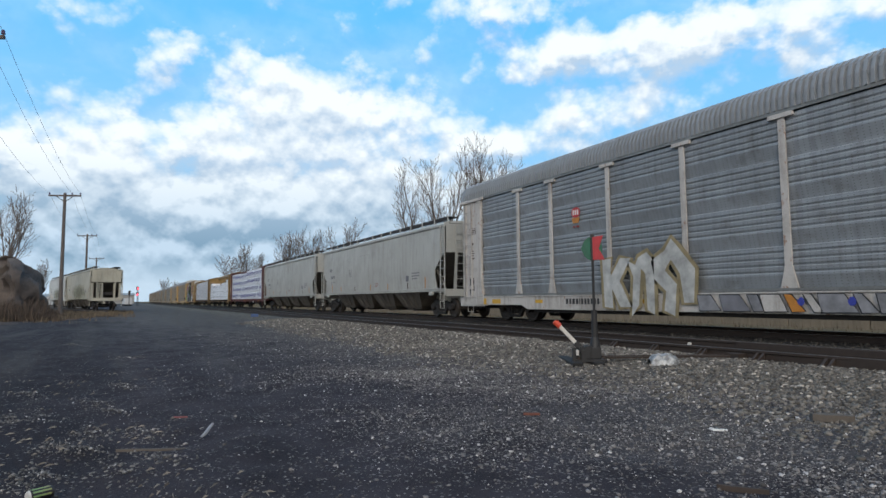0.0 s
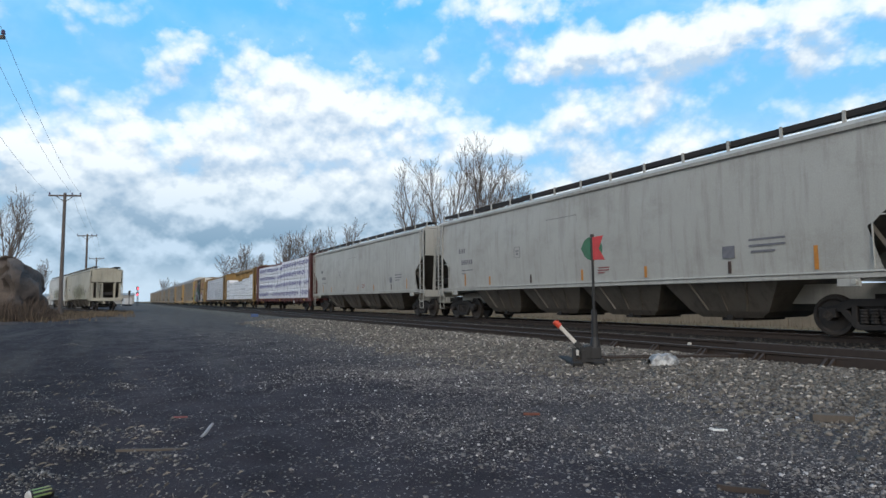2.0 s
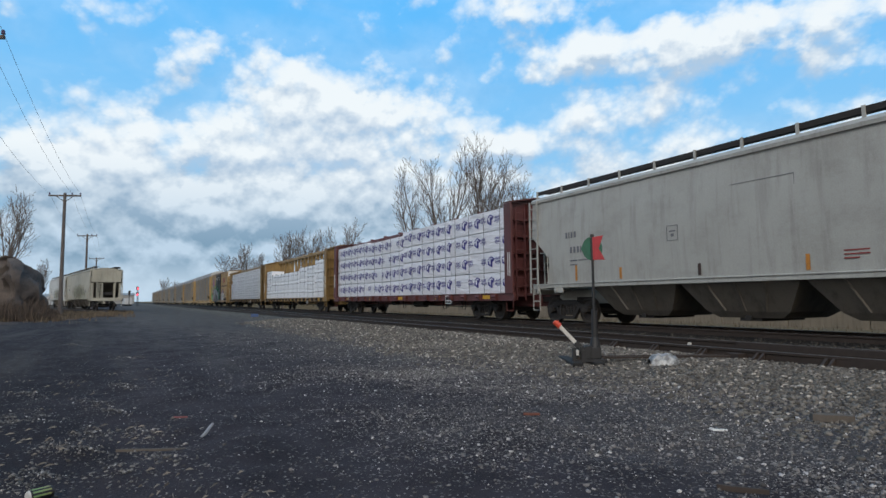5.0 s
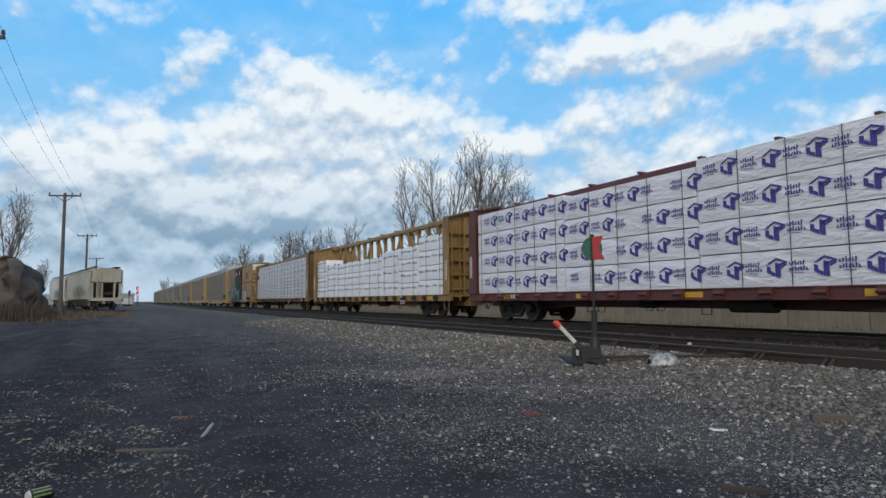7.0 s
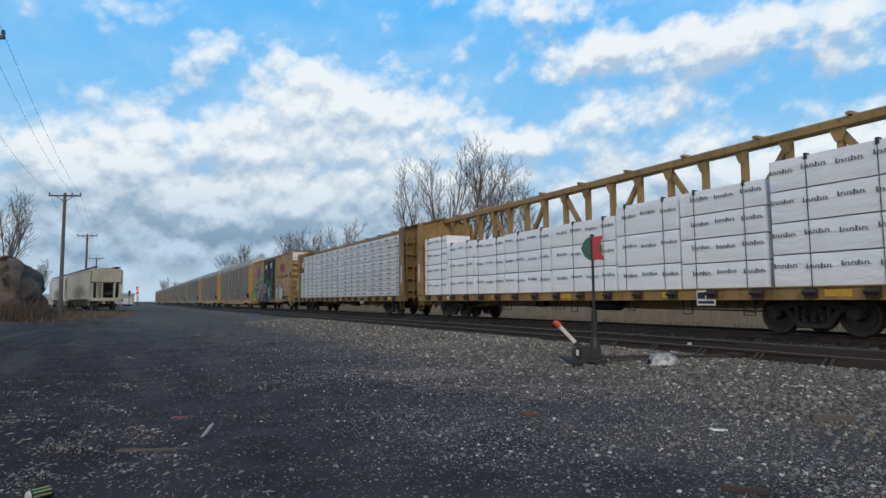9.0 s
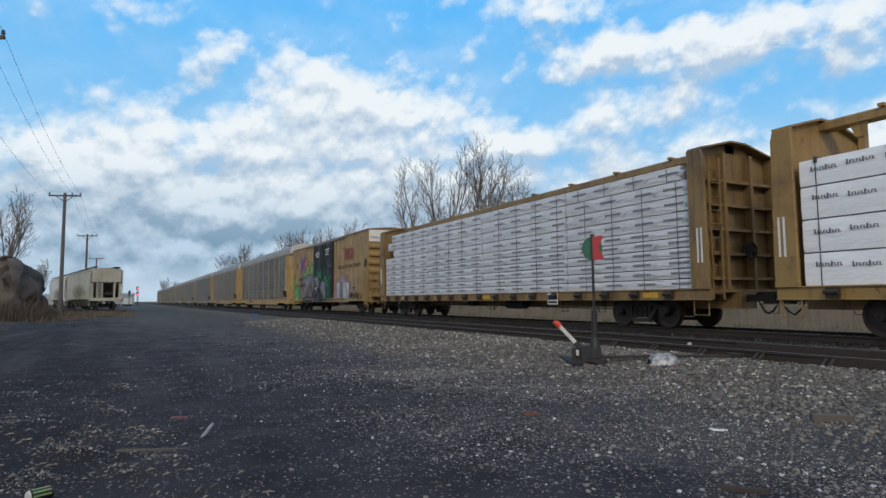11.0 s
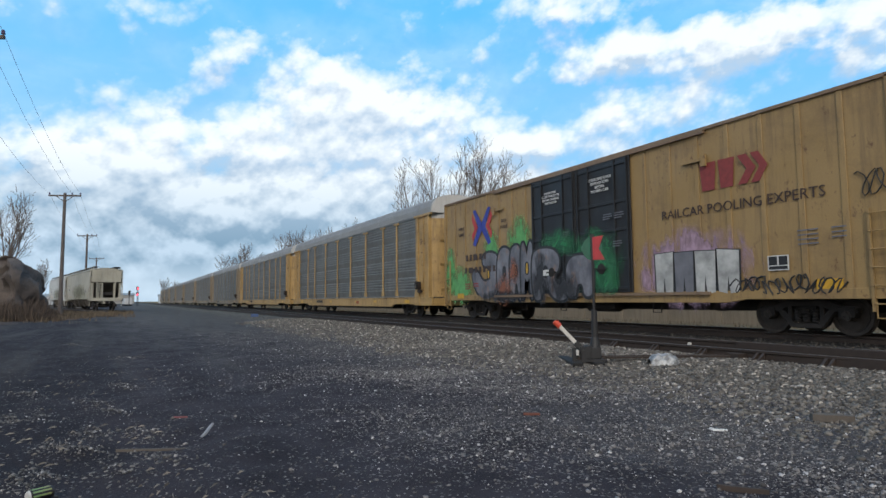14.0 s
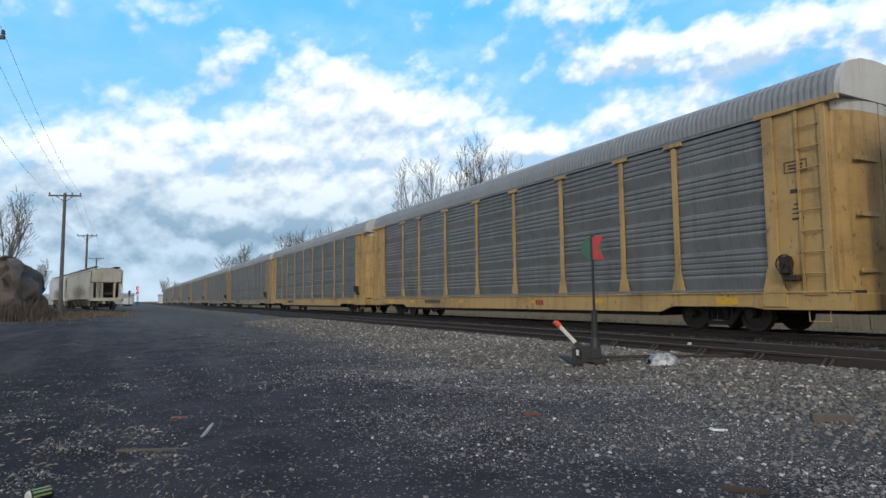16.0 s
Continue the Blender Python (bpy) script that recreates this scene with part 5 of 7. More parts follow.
def sheet_bundle(width, length, height, seed, wrinkle):
    """A wrapped block with soft corners and a puckered film."""
    bm = bmesh.new()
    nx, ny, nz = 2, max(4, int(length / 0.22)), max(3, int(height / 0.11))
    s = Shape()

    def face(o, du, dv, nu, nv):
        o, du, dv = Vector(o), Vector(du), Vector(dv)
        v = [o + du * (i / nu) + dv * (j / nv) for j in range(nv + 1) for i in range(nu + 1)]
        s.add(v, [(j * (nu + 1) + i, j * (nu + 1) + i + 1, (j + 1) * (nu + 1) + i + 1, (j + 1) * (nu + 1) + i) for j in range(nv) for i in range(nu)])
    w, l = width / 2, length / 2
    face((-w, -l, 0), (0, length, 0), (0, 0, height), ny, nz)
    face((w, -l, 0), (0, length, 0), (0, 0, height), ny, nz)
    face((-w, -l, height), (0, length, 0), (width, 0, 0), ny, nx)
    face((-w, -l, 0), (0, length, 0), (width, 0, 0), ny, nx)
    face((-w, -l, 0), (width, 0, 0), (0, 0, height), nx, nz)
    face((-w, l, 0), (width, 0, 0), (0, 0, height), nx, nz)
    out = []
    for x, y, z in s.v:
        k = wrinkle * (noise.noise((y * 1.7 + seed, z * 3.0, seed)) + 0.6 * noise.noise((y * 5 + seed, z * 7.0, seed * 2)))
        # film is pulled in at the lower and upper edges
        e = min(z, height - z) / 0.04
        k += 0.018 * (1 - min(1, e))
        out.append((x - math.copysign(max(-0.012, k), x) if abs(abs(x) - w) < 1e-5 else x, y, z))
    s.v = out
    bm.free()
    return s


BUNDLES = {}
STRAPS = {}
LOADS = []


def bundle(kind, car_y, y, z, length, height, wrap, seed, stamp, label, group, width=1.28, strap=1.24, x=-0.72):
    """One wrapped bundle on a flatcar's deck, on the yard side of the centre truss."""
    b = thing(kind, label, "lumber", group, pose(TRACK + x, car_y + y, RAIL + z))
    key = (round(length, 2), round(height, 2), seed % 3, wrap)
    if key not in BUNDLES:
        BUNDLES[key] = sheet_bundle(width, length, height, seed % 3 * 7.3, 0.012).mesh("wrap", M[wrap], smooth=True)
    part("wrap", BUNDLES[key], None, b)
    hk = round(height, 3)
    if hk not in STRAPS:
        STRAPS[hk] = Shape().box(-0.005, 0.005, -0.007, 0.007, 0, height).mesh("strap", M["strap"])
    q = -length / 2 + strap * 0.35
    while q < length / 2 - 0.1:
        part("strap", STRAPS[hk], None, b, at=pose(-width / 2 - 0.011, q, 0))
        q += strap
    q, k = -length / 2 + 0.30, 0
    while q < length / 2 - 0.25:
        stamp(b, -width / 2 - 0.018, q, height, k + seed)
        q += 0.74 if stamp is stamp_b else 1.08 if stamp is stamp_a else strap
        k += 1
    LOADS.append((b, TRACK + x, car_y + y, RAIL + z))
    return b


def stamp_a(b, x, y, h, k):
    j = random.Random(k * 7 + int(y * 10)).uniform(-0.03, 0.03)
    part("marking", NAME_A, None, b, at=pose(x, y + 0.27, h * 0.55 + j) @ Matrix.Scale(0.84, 4))
    if k % 9 != 4:
        part("emblem", EMBLEM, None, b, at=pose(x, y - 0.26 + j, h * 0.55 + j))


def stamp_b(b, x, y, h, k):
    part("marking", NAME_B, None, b, at=pose(x, y, h * (0.60 if k % 2 else 0.64)))


def stamp_c(b, x, y, h, k):
    j = random.Random(k * 5 + int(y * 10)).uniform(-0.12, 0.12)
    part("marking", NAME_C, None, b, at=pose(x, y + 0.2 + j, h * 0.52))
    part("marking", NAME_D, None, b, at=pose(x, y - 0.28 + j, h * 0.5))


# red flat with printed white bundles
RED_Y, YEL_Y, OLD_Y = 78.05, 102.3, 126.45
red = place(centrebeam(M["beam_red"], "dark red centerbeam flatcar loaded with wrapped lumber", 4.6, 4.80), RED_Y, True, 8.4)
seed = 0
for y0, y1, hh in ((-10.6, -5.95, 0.855), (-5.93, -0.55, 0.855), (-0.53, 4.9, 0.81), (4.92, 10.6, 0.835)):
    for k in range(4):
        seed += 1
        bundle("lumber_bundle", RED_Y, (y0 + y1) / 2, 1.09 + k * hh, y1 - y0 - 0.02, hh - 0.03, "wrap", seed, stamp_a,
               "white plastic-wrapped lumber bundle printed with dark blue emblems", "bundles on the red flatcar")

yel = place(centrebeam(M["beam_yellow"], "yellow centerbeam flatcar half loaded with white bundles"), YEL_Y, True, 8.4)
columns = [(-10.6, -7.75, (0.73, 0.73, 0.73, 0.73)), (-7.6, -5.15, (0.66, 0.64, 0.64, 0.64)), (-5.1, -2.75, (0.72, 0.92, 0.92)), (-2.7, 0.45, (0.78, 0.78, 0.76)),
           (0.5, 3.4, (0.78, 0.78, 0.76)), (3.45, 5.8, (0.78, 0.78, 0.72)), (5.85, 8.2, (0.8, 0.8, 0.74)), (8.25, 10.6, (0.73, 0.73, 0.73, 0.60))]
for y0, y1, hs in columns:
    z = 1.09
    for h in hs:
        seed += 1
        bundle("board_bundle", YEL_Y, (y0 + y1) / 2, z, y1 - y0 - 0.03, h - 0.03, "wrap_clean", seed, stamp_b,
               "white wrapped bundle of boards with grey print", "bundles on the yellow flatcar", strap=1.45)
        z += h
    # black edge protectors under the tie-down cables, on the topmost bundle
    q = (y1 - y0 - 0.03) / -2 + 1.45 * 0.35
    while q < (y1 - y0) / 2 - 0.1:
        part("edge_protector", Shape().box(-0.665, -0.52, q - 0.035, q + 0.035, h - 0.12, h + 0.02), M["strap"], LOADS[-1][0], bevel=0.01)
        q += 1.45

old = place(centrebeam(M["beam_old"], "weathered yellow centerbeam flatcar loaded with thin bundles", 4.72, 5.0, -4.85), OLD_Y, True, 8.4)
for y0, y1, c in ((-10.6, -5.5, 0), (-5.45, 0.0, 1), (0.05, 5.2, 2), (5.25, 10.62, 3)):
    z = 1.09
    for k, h in enumerate([0.28] * 6 + [0.425] * 4):
        seed += 1
        a, b = y0, y1
        if c == 3 and k >= 7:
            b = y1 - (1.1, 0.35, 0.9)[k - 7]
        if c == 0 and k == 9:
            a = y0 + 0.3
        bundle("lumber_bundle", OLD_Y, (a + b) / 2, z, b - a - 0.02, h - 0.025, "wrap_old", seed, stamp_c,
               "dusty white wrapped lumber bundle with grey print", "bundles on the weathered flatcar")
        z += h


# -- boxcar --
def boxcar():
    car = thing("boxcar", "faded yellow boxcar with black double doors and graffiti", "railcar")
    L, H = 9.27, 5.18
    W = 1.52
    shell = Shape().sweep([(-W, 0.86), (W, 0.86), (W, H), (0, H + 0.14), (-W, H)], -L + 0.05, L - 0.05)
    part("body", shell, M["box_yellow"], car)
    part("roof", Shape().sweep([(-W - 0.05, H - 0.03), (-W - 0.05, H + 0.05), (0, H + 0.2), (W + 0.05, H + 0.05), (W + 0.05, H - 0.03), (0, H + 0.12)], -L, L), M["box_roof"], car, "rust brown steel roof")
    for s in (-1, 1):
        part("side_sill", Shape().plate([(-L, 0.80), (-6.0, 0.80), (-5.4, 0.72), (5.4, 0.72), (6.0, 0.80), (L, 0.80), (L, 1.02), (-L, 1.02)], s * W - 0.04, s * W + 0.05), M["box_yellow"], car, bevel=0.008)
        ribs = [-9.2 + 0.9 * k for k in range(8)] + [2.95 + 0.9 * k for k in range(8)]
        for q in ribs:
            part("rib", Shape().plate([(q - 0.075, 1.0), (q + 0.075, 1.0), (q + 0.06, H - 0.04), (q - 0.06, H - 0.04)], s * (W + 0.014) - 0.014, s * (W + 0.014) + 0.014), M["box_yellow"], car, bevel=0.01)
        for a, b in ((-L, -L + 0.10), (L - 0.10, L)):
            part("corner_post", Shape().box(s * W - 0.05, s * W + 0.035, a, b, 0.82, H), M["box_yellow"], car)
        part("door_track", Shape().box(s * (W + 0.06) - 0.05, s * (W + 0.06) + 0.05, -5.0, 5.0, 0.92, 1.0).box(s * (W + 0.05) - 0.04, s * (W + 0.05) + 0.04, -5.0, 5.0, H - 0.12, H - 0.03), M["box_roof"], car)
        for a, b in ((-2.4, 0.0), (0.04, 2.44)):
            d = Shape().box(s * (W + 0.05) - 0.03, s * (W + 0.05) + 0.03, a, b, 1.02, H - 0.12)
            door = part("door", d, M["black_paint"], car, "black sliding plug door", bevel=0.01)
            fr = Shape()
            for z in (1.15, 2.0, 2.9, 3.75, H - 0.28):
                fr.box(s * (W + 0.095) - 0.02, s * (W + 0.095) + 0.02, a + 0.08, b - 0.08, z - 0.045, z + 0.045)
            part("door_rail", fr, M["black_paint"], door, bevel=0.008)
            bar = Shape()
            for q in (a + 0.10, a + 0.62, b - 0.62, b - 0.10):
                bar.box(s * (W + 0.115) - 0.02, s * (W + 0.115) + 0.02, q - 0.03, q + 0.03, 1.05, H - 0.15)
            part("lock_bar", bar, M["black_paint"], door)
            part("door_handle", Shape().rod((s * (W + 0.13), (a + b) / 2, 1.75), (s * (W + 0.17), (a + b) / 2, 1.75), 0.16, None, 16).beam((s * (W + 0.18), (a + b) / 2 - 0.25, 1.75), (s * (W + 0.18), (a + b) / 2 + 0.25, 1.75), 0.05), M["under"], door)
        for e in (-1, 1):
            ladder(car, s * (W + 0.06), e * (L - 0.32), 0.55, 2.6, M["box_yellow"], 0.42, 0.36)
            part("step", Shape().tube([(s * 1.5, e * (L - 0.1), 0.8), (s * 1.5, e * (L - 0.1), 0.42), (s * 1.5, e * (L - 0.52), 0.42), (s * 1.5, e * (L - 0.52), 0.8)], 0.018, 6), M["box_yellow"], car)
            part("roof_bracket", Shape().box(s * (W + 0.07) - 0.03, s * (W + 0.07) + 0.03, *sorted((e * 4.3, e * 5.0)), 4.35, 4.43).box(s * (W + 0.09) - 0.03, s * (W + 0.09) + 0.03, *sorted((e * 4.9, e * 5.05)), 4.2, 4.5), M["box_yellow"], car)
        for q in (-3.2, 3.2, 0.9):
            part("step", Shape().tube([(s * 1.35, q, 0.75), (s * 1.35, q, 0.45), (s * 1.35, q + 0.3, 0.45), (s * 1.35, q + 0.3, 0.75)], 0.018, 5), M["under"], car)
    # ribbed ends with a pale band on top
    for e in (-1, 1):
        p = Shape()
        prof = []
        z = 0.9
        while z < 3.95:
            prof += [(0.0, z), (0.02, z + 0.06), (0.13, z + 0.16), (0.13, z + 0.26), (0.02, z + 0.38), (0.0, z + 0.44)]
            z += 0.5
        n = len(prof)
        v = [(x, e * (L - 0.06 + o), zz) for x in (-1.46, 1.46) for o, zz in prof]
        p.add(v, [(i, i + 1, n + i + 1, n + i) for i in range(n - 1)])
        part("end_wall", p, M["box_yellow"], car, "horizontally ribbed end wall")
        part("end_band", Shape().box(-1.47, 1.47, *sorted((e * (L - 0.05), e * (L + 0.02))), 4.44, 5.16), M["white_patch"], car, "white band")
        w = lettering("EXCESS HEIGHT CAR", 0.17)
        w.materials.append(M["ink_black"])
        part("lettering", w, M["ink_black"], car, at=pose(-0.55, e * (L + 0.024), 4.68, 0, 0, 90 if e < 0 else -90))
        part("end_sill", Shape().box(-1.45, 1.45, e * (L - 0.1) - 0.1, e * (L - 0.1) + 0.1, 0.72, 0.98), M["box_yellow"], car, bevel=0.01)
        part("crossover_step", Shape().box(-1.3, 1.3, *sorted((e * (L - 0.02), e * (L + 0.3))), 0.98, 1.02), M["under"], car)
        add_coupler(car, e * (L + 0.05), e, M["under"])
        ladder(car, -1.15, e * (L + 0.12), 0.6, 2.6, M["box_yellow"], 0.42, 0.36, False)
    part("centre_sill", Shape().box(-0.3, 0.3, -L, L, 0.5, 0.9).rod((-0.8, -1.0, 0.62), (-0.8, 0.3, 0.62), 0.2, None, 12), M["under"], car)
    X = -W - 0.032
    # words and emblems
    words_on("RAILCAR POOLING EXPERTS", 0.345, -5.72, 3.09, X, M["ink_brown"], car)
    words_on("next", 0.27, 7.75, 3.95, X, M["ink_brown"], car)
    words_on("load", 0.27, 7.75, 3.70, X, M["ink_brown"], car)
    words_on("any", 0.27, 4.35, 3.95, X, M["ink_brown"], car)
    words_on("road", 0.27, 4.35, 3.70, X, M["ink_brown"], car)
    DX = -W - 0.142
    for k, w in enumerate(("CLOSE AND LOCK", "BOTH DOORS", "BEFORE", "MOVING CAR")):
        words_on(w, 0.125, -1.2, 4.56 - k * 0.125, DX, M["ink_white"], car)
    for k, w in enumerate(("IMPORTANT", "CLOSE THIS DOOR", "BEFORE CLOSING", "MAIN DOOR")):
        words_on(w, 0.115, 1.25, 4.50 - k * 0.115, DX, M["ink_white"], car)
    for q, z in ((-1.5, 3.35), (-2.0, 3.35), (0.5, 3.0), (-0.7, 2.55), (-1.9, 2.5)):
        bars(car, q, z, DX, [(0, 0.05, 0.36, 0.03), (0, -0.02, 0.4, 0.03), (0.05, -0.09, 0.3, 0.03)], M["ink_gray"])
    # red maker's sign: plain blocks and a chevron
    s = Shape()
    s.plate([(0.85, 0.36), (0.36, 0.36), (0.42, -0.36), (0.78, -0.36)], -0.003, 0.003)
    s.plate([(0.30, 0.36), (-0.16, 0.36), (-0.10, -0.36), (0.24, -0.36)], -0.003, 0.003)
    s.plate([(-0.24, 0.36), (-0.48, 0.36), (-0.72, 0.0), (-0.48, -0.36), (-0.24, -0.36), (-0.48, 0.0)], -0.003, 0.003)
    s.plate([(-0.58, 0.36), (-0.80, 0.36), (-1.02, 0.0), (-0.80, -0.36), (-0.58, -0.36), (-0.82, 0.0)], -0.003, 0.003)
    part("emblem", s, M["ink_red"], car, at=pose(X, -5.65, 3.92))
    for sgn in (1, -1):
        part("emblem", Shape().plate([(sgn * 0.70, 0.75), (sgn * 0.50, 0.78), (sgn * -0.01, 0.14), (sgn * -0.01, -0.14), (sgn * 0.50, -0.78), (sgn * 0.72, -0.70), (sgn * 0.28, 0.0)], -0.003, 0.003), M["ink_blue"], car, at=pose(X, 6.0, 3.85))
        part("emblem", Shape().plate([(sgn * 0.74, 0.62), (sgn * 0.33, 0.0), (sgn * 0.74, -0.55), (sgn * 0.80, -0.30), (sgn * 0.58, 0.0), (sgn * 0.80, 0.36)], -0.003, 0.003), M["ink_bright_red"], car, at=pose(X, 6.0, 3.85))
    bars(car, 6.5, 2.62, X - 0.012, mark_rows([0.2, 0.2, 0.35, 0.22, 0.22], 0.28, 0.12, 0), M["ink_brown"])
    bars(car, 6.2, 2.08, X - 0.012, mark_rows([0.2, 0.4, 0.22, 0.2, 0.22, 0.3, 0.2], 0.27, 0.12, 0), M["ink_brown"])
    bars(car, 7.0, 1.4, X - 0.012, [(0.2, 0.1, 0.4, 0.05), (-0.5, 0.1, 0.4, 0.05), (0.2, 0.0, 0.4, 0.05), (-0.5, 0.0, 0.4, 0.05), (0.2, -0.1, 0.4, 0.05)], M["ink_red"])
    bars(car, -7.7, 2.0, X, [(0.2, 0.3, 0.45, 0.03), (0.2, 0.2, 0.45, 0.03), (0.2, 0.1, 0.45, 0.03), (0.2, 0.0, 0.45, 0.03), (-0.45, 0.3, 0.3, 0.03), (-0.45, 0.2, 0.3, 0.03), (-0.45, 0.1, 0.3, 0.03)], M["ink_gray"])
    bars(car, -6.8, 1.62, X - 0.004, [(0, 0, 0.5, 0.34)], M["ink_white"], "placard")
    bars(car, -6.8, 1.62, X - 0.012, [(0.12, 0.05, 0.2, 0.2), (-0.12, 0.05, 0.2, 0.2), (0, -0.11, 0.44, 0.07)], M["ink_black"], "placard")
    bars(car, -7.9, 1.12, X - 0.004, [(0, 0, 0.55, 0.22)], M["ink_amber"], "reflector")
    bars(car, 7.8, 1.0, X - 0.02, [(0, 0, 0.55, 0.2)], M["ink_amber"], "reflector")
    # spray paint: green mist, grey swollen letters, a pink and white piece
    haze(car, 8.75, 2.2, 0.62, 1.1, X - 0.001, M["haze_green"])
    haze(car, 7.9, 1.45, 1.5, 0.95, X - 0.0015, M["haze_green"])
    haze(car, 5.3, 2.9, 0.7, 0.85, X - 0.002, M["haze_green"])
    haze(car, 3.3, 2.95, 1.0, 1.15, X - 0.0025, M["haze_green"])
    haze(car, -0.9, 2.0, 1.45, 1.2, DX - 0.002, M["haze_deep"])
    haze(car, 0.9, 2.75, 1.2, 0.55, DX - 0.003, M["haze_deep"])
    haze(car, -1.5, 1.35, 0.5, 0.5, DX - 0.004, M["haze_deep"])
    j = [(0.40, 1.0), (0.75, 1.04), (1.0, 0.92), (1.0, 0.3), (0.9, 0.08), (0.6, -0.02), (0.3, 0.02), (0.05, 0.28), (-0.05, 0.62), (0.18, 0.66), (0.36, 0.42), (0.55, 0.36), (0.66, 0.5), (0.64, 0.72), (0.40, 0.74)]
    a = [(0.05, 0.0), (-0.02, 0.55), (0.08, 0.92), (0.4, 1.05), (0.85, 1.0), (1.02, 0.8), (1.0, 0.0), (0.68, -0.04), (0.64, 0.3), (0.42, 0.3), (0.38, -0.04)]
    m_ = [(0.0, 0.0), (0.0, 0.88), (0.18, 1.05), (0.42, 0.9), (0.5, 0.74), (0.6, 0.9), (0.82, 1.05), (1.0, 0.9), (1.02, 0.0), (0.76, -0.03), (0.72, 0.42), (0.52, 0.26), (0.3, 0.42), (0.26, -0.03)]
    r = [(0.0, 0.0), (-0.03, 0.92), (0.25, 1.03), (0.8, 1.0), (1.04, 0.8), (0.98, 0.55), (0.76, 0.44), (1.05, 0.16), (1.32, 0.0), (0.86, -0.05), (0.48, 0.3), (0.36, 0.3), (0.34, -0.04)]
    for k, (points, y0, w, z0, h, xx) in enumerate(((j, 6.75, 2.0, 0.88, 1.8, X - 0.006), (a, 4.85, 1.0, 0.86, 1.92, X - 0.012), (a, 3.95, 0.8, 0.86, 1.95, X - 0.018),
                                                    (m_, 3.2, 0.75, 0.86, 2.05, X - 0.024), (r, 2.35, 1.5, 0.85, 1.72, DX - 0.012), (a, 0.5, 1.3, 0.95, 1.25, DX - 0.006))):
        letter(car, points, y0, w, z0, h, xx, M["spray_mottled"], M["ink_black"], 0.10)
        if k != 5:
            q = y0 - w * (0.62 if k == 0 else 0.5)
            outlined(car, rounded([(q + 0.05, z0 + h * 0.62), (q - 0.06, z0 + h * 0.64), (q - 0.08, z0 + h * 0.46), (q + 0.05, z0 + h * 0.44)]), xx - 0.007, M["ink_amber"] if k in (0, 3) else M["ink_black"], M["ink_black"], 0.07)
    haze(car, 4.4, 1.2, 0.7, 0.7, X - 0.030, M["haze_rust"])
    haze(car, 3.7, 1.9, 0.4, 0.6, X - 0.031, M["haze_rust"])
    haze(car, 4.2, 0.95, 2.6, 0.3, X - 0.032, M["haze_dark"])
    haze(car, 1.9, 1.5, 0.6, 1.1, DX - 0.021, M["haze_dark"])
    haze(car, 0.6, 1.2, 1.0, 0.6, DX - 0.022, M["haze_dark"])
    bars(car, 1.55, 1.75, DX - 0.03, [(0, 0, 0.3, 0.2)], M["ink_white"], "placard")
    haze(car, -4.4, 1.62, 2.15, 1.25, X - 0.002, M["haze_pink"])
    for k in range(4):
        q = -3.55 - k * 0.66
        outlined(car, [(q + 0.32, 2.05), (q - 0.30, 2.08 - 0.03 * k), (q - 0.27, 0.98), (q - 0.03, 0.95), (q + 0.02, 1.4), (q + 0.06, 0.95), (q + 0.3, 1.0)], X - 0.006, M["spray_white"] if k != 1 else M["spray_gray"], M["ink_black"], 0.05)
    for k in range(7):
        q = -5.85 - k * 0.36
        rr = random.Random(k * 13 + 2)
        s = Shape().tube([(0, 0.20 - 0.022 * i + 0.10 * math.cos(i * 0.9 + k) * rr.uniform(0.8, 1.1), 0.17 * math.sin(i * 0.8 + k * 2) * rr.uniform(0.8, 1.1)) for i in range(18)], 0.020, 5)
        part("graffiti", s, M["ink_black"], car, at=pose(X - 0.004, q, 1.12 + 0.06 * math.sin(k * 2.0)))
    s = Shape().tube([(0, 0.24 - 0.022 * i + 0.10 * math.cos(i * 1.0), 0.26 * math.sin(i * 0.75 + 1)) for i in range(22)], 0.013, 5)
    part("graffiti", s, M["ink_black"], car, at=pose(X - 0.004, -8.85, 3.12))
    return car


box = place(boxcar(), 148.75, True, 7.05)

# -- the rest of the train --
rack_b = autorack(M["rack_yellow"], M["panel_warm"], "grey autorack with yellow posts, ends and sills")
for q in (-10.0, 10.0):
    add_truck(rack_b, q, False)
rack_c = autorack(M["rack_far"], M["panel_warm"], "dull grey autorack with faded tan posts and ends")
for q in (-10.0, 10.0):
    add_truck(rack_c, q, False)
for k in range(1, 9):
    c = rack_c if k == 2 else copy_thing(rack_b if k == 1 else rack_c, pose(TRACK, 173.0 + 28.25 * k, RAIL))
    CARS.append((c, 173.0 + 28.25 * k))
rack_c.matrix_basis = pose(TRACK, 173.0 + 28.25 * 2, RAIL)
rack_b.matrix_basis = pose(TRACK, 173.0, RAIL)
CARS.append((rack_b, 173.0))
for c, y in CARS:
    if c.name.startswith("autorack") and 150 < y < 240:
        for t in c.children:
            if t.name.startswith("truck"):
                WHEELS.extend([w for w in t.children if w.name.startswith("wheelset")])
bars(rack_b, -3.0, 0.72, -1.52, [(0.16, 0, 0.12, 0.17), (0.0, 0, 0.12, 0.17), (-0.16, 0, 0.12, 0.17)], M["ink_red"], "emblem")


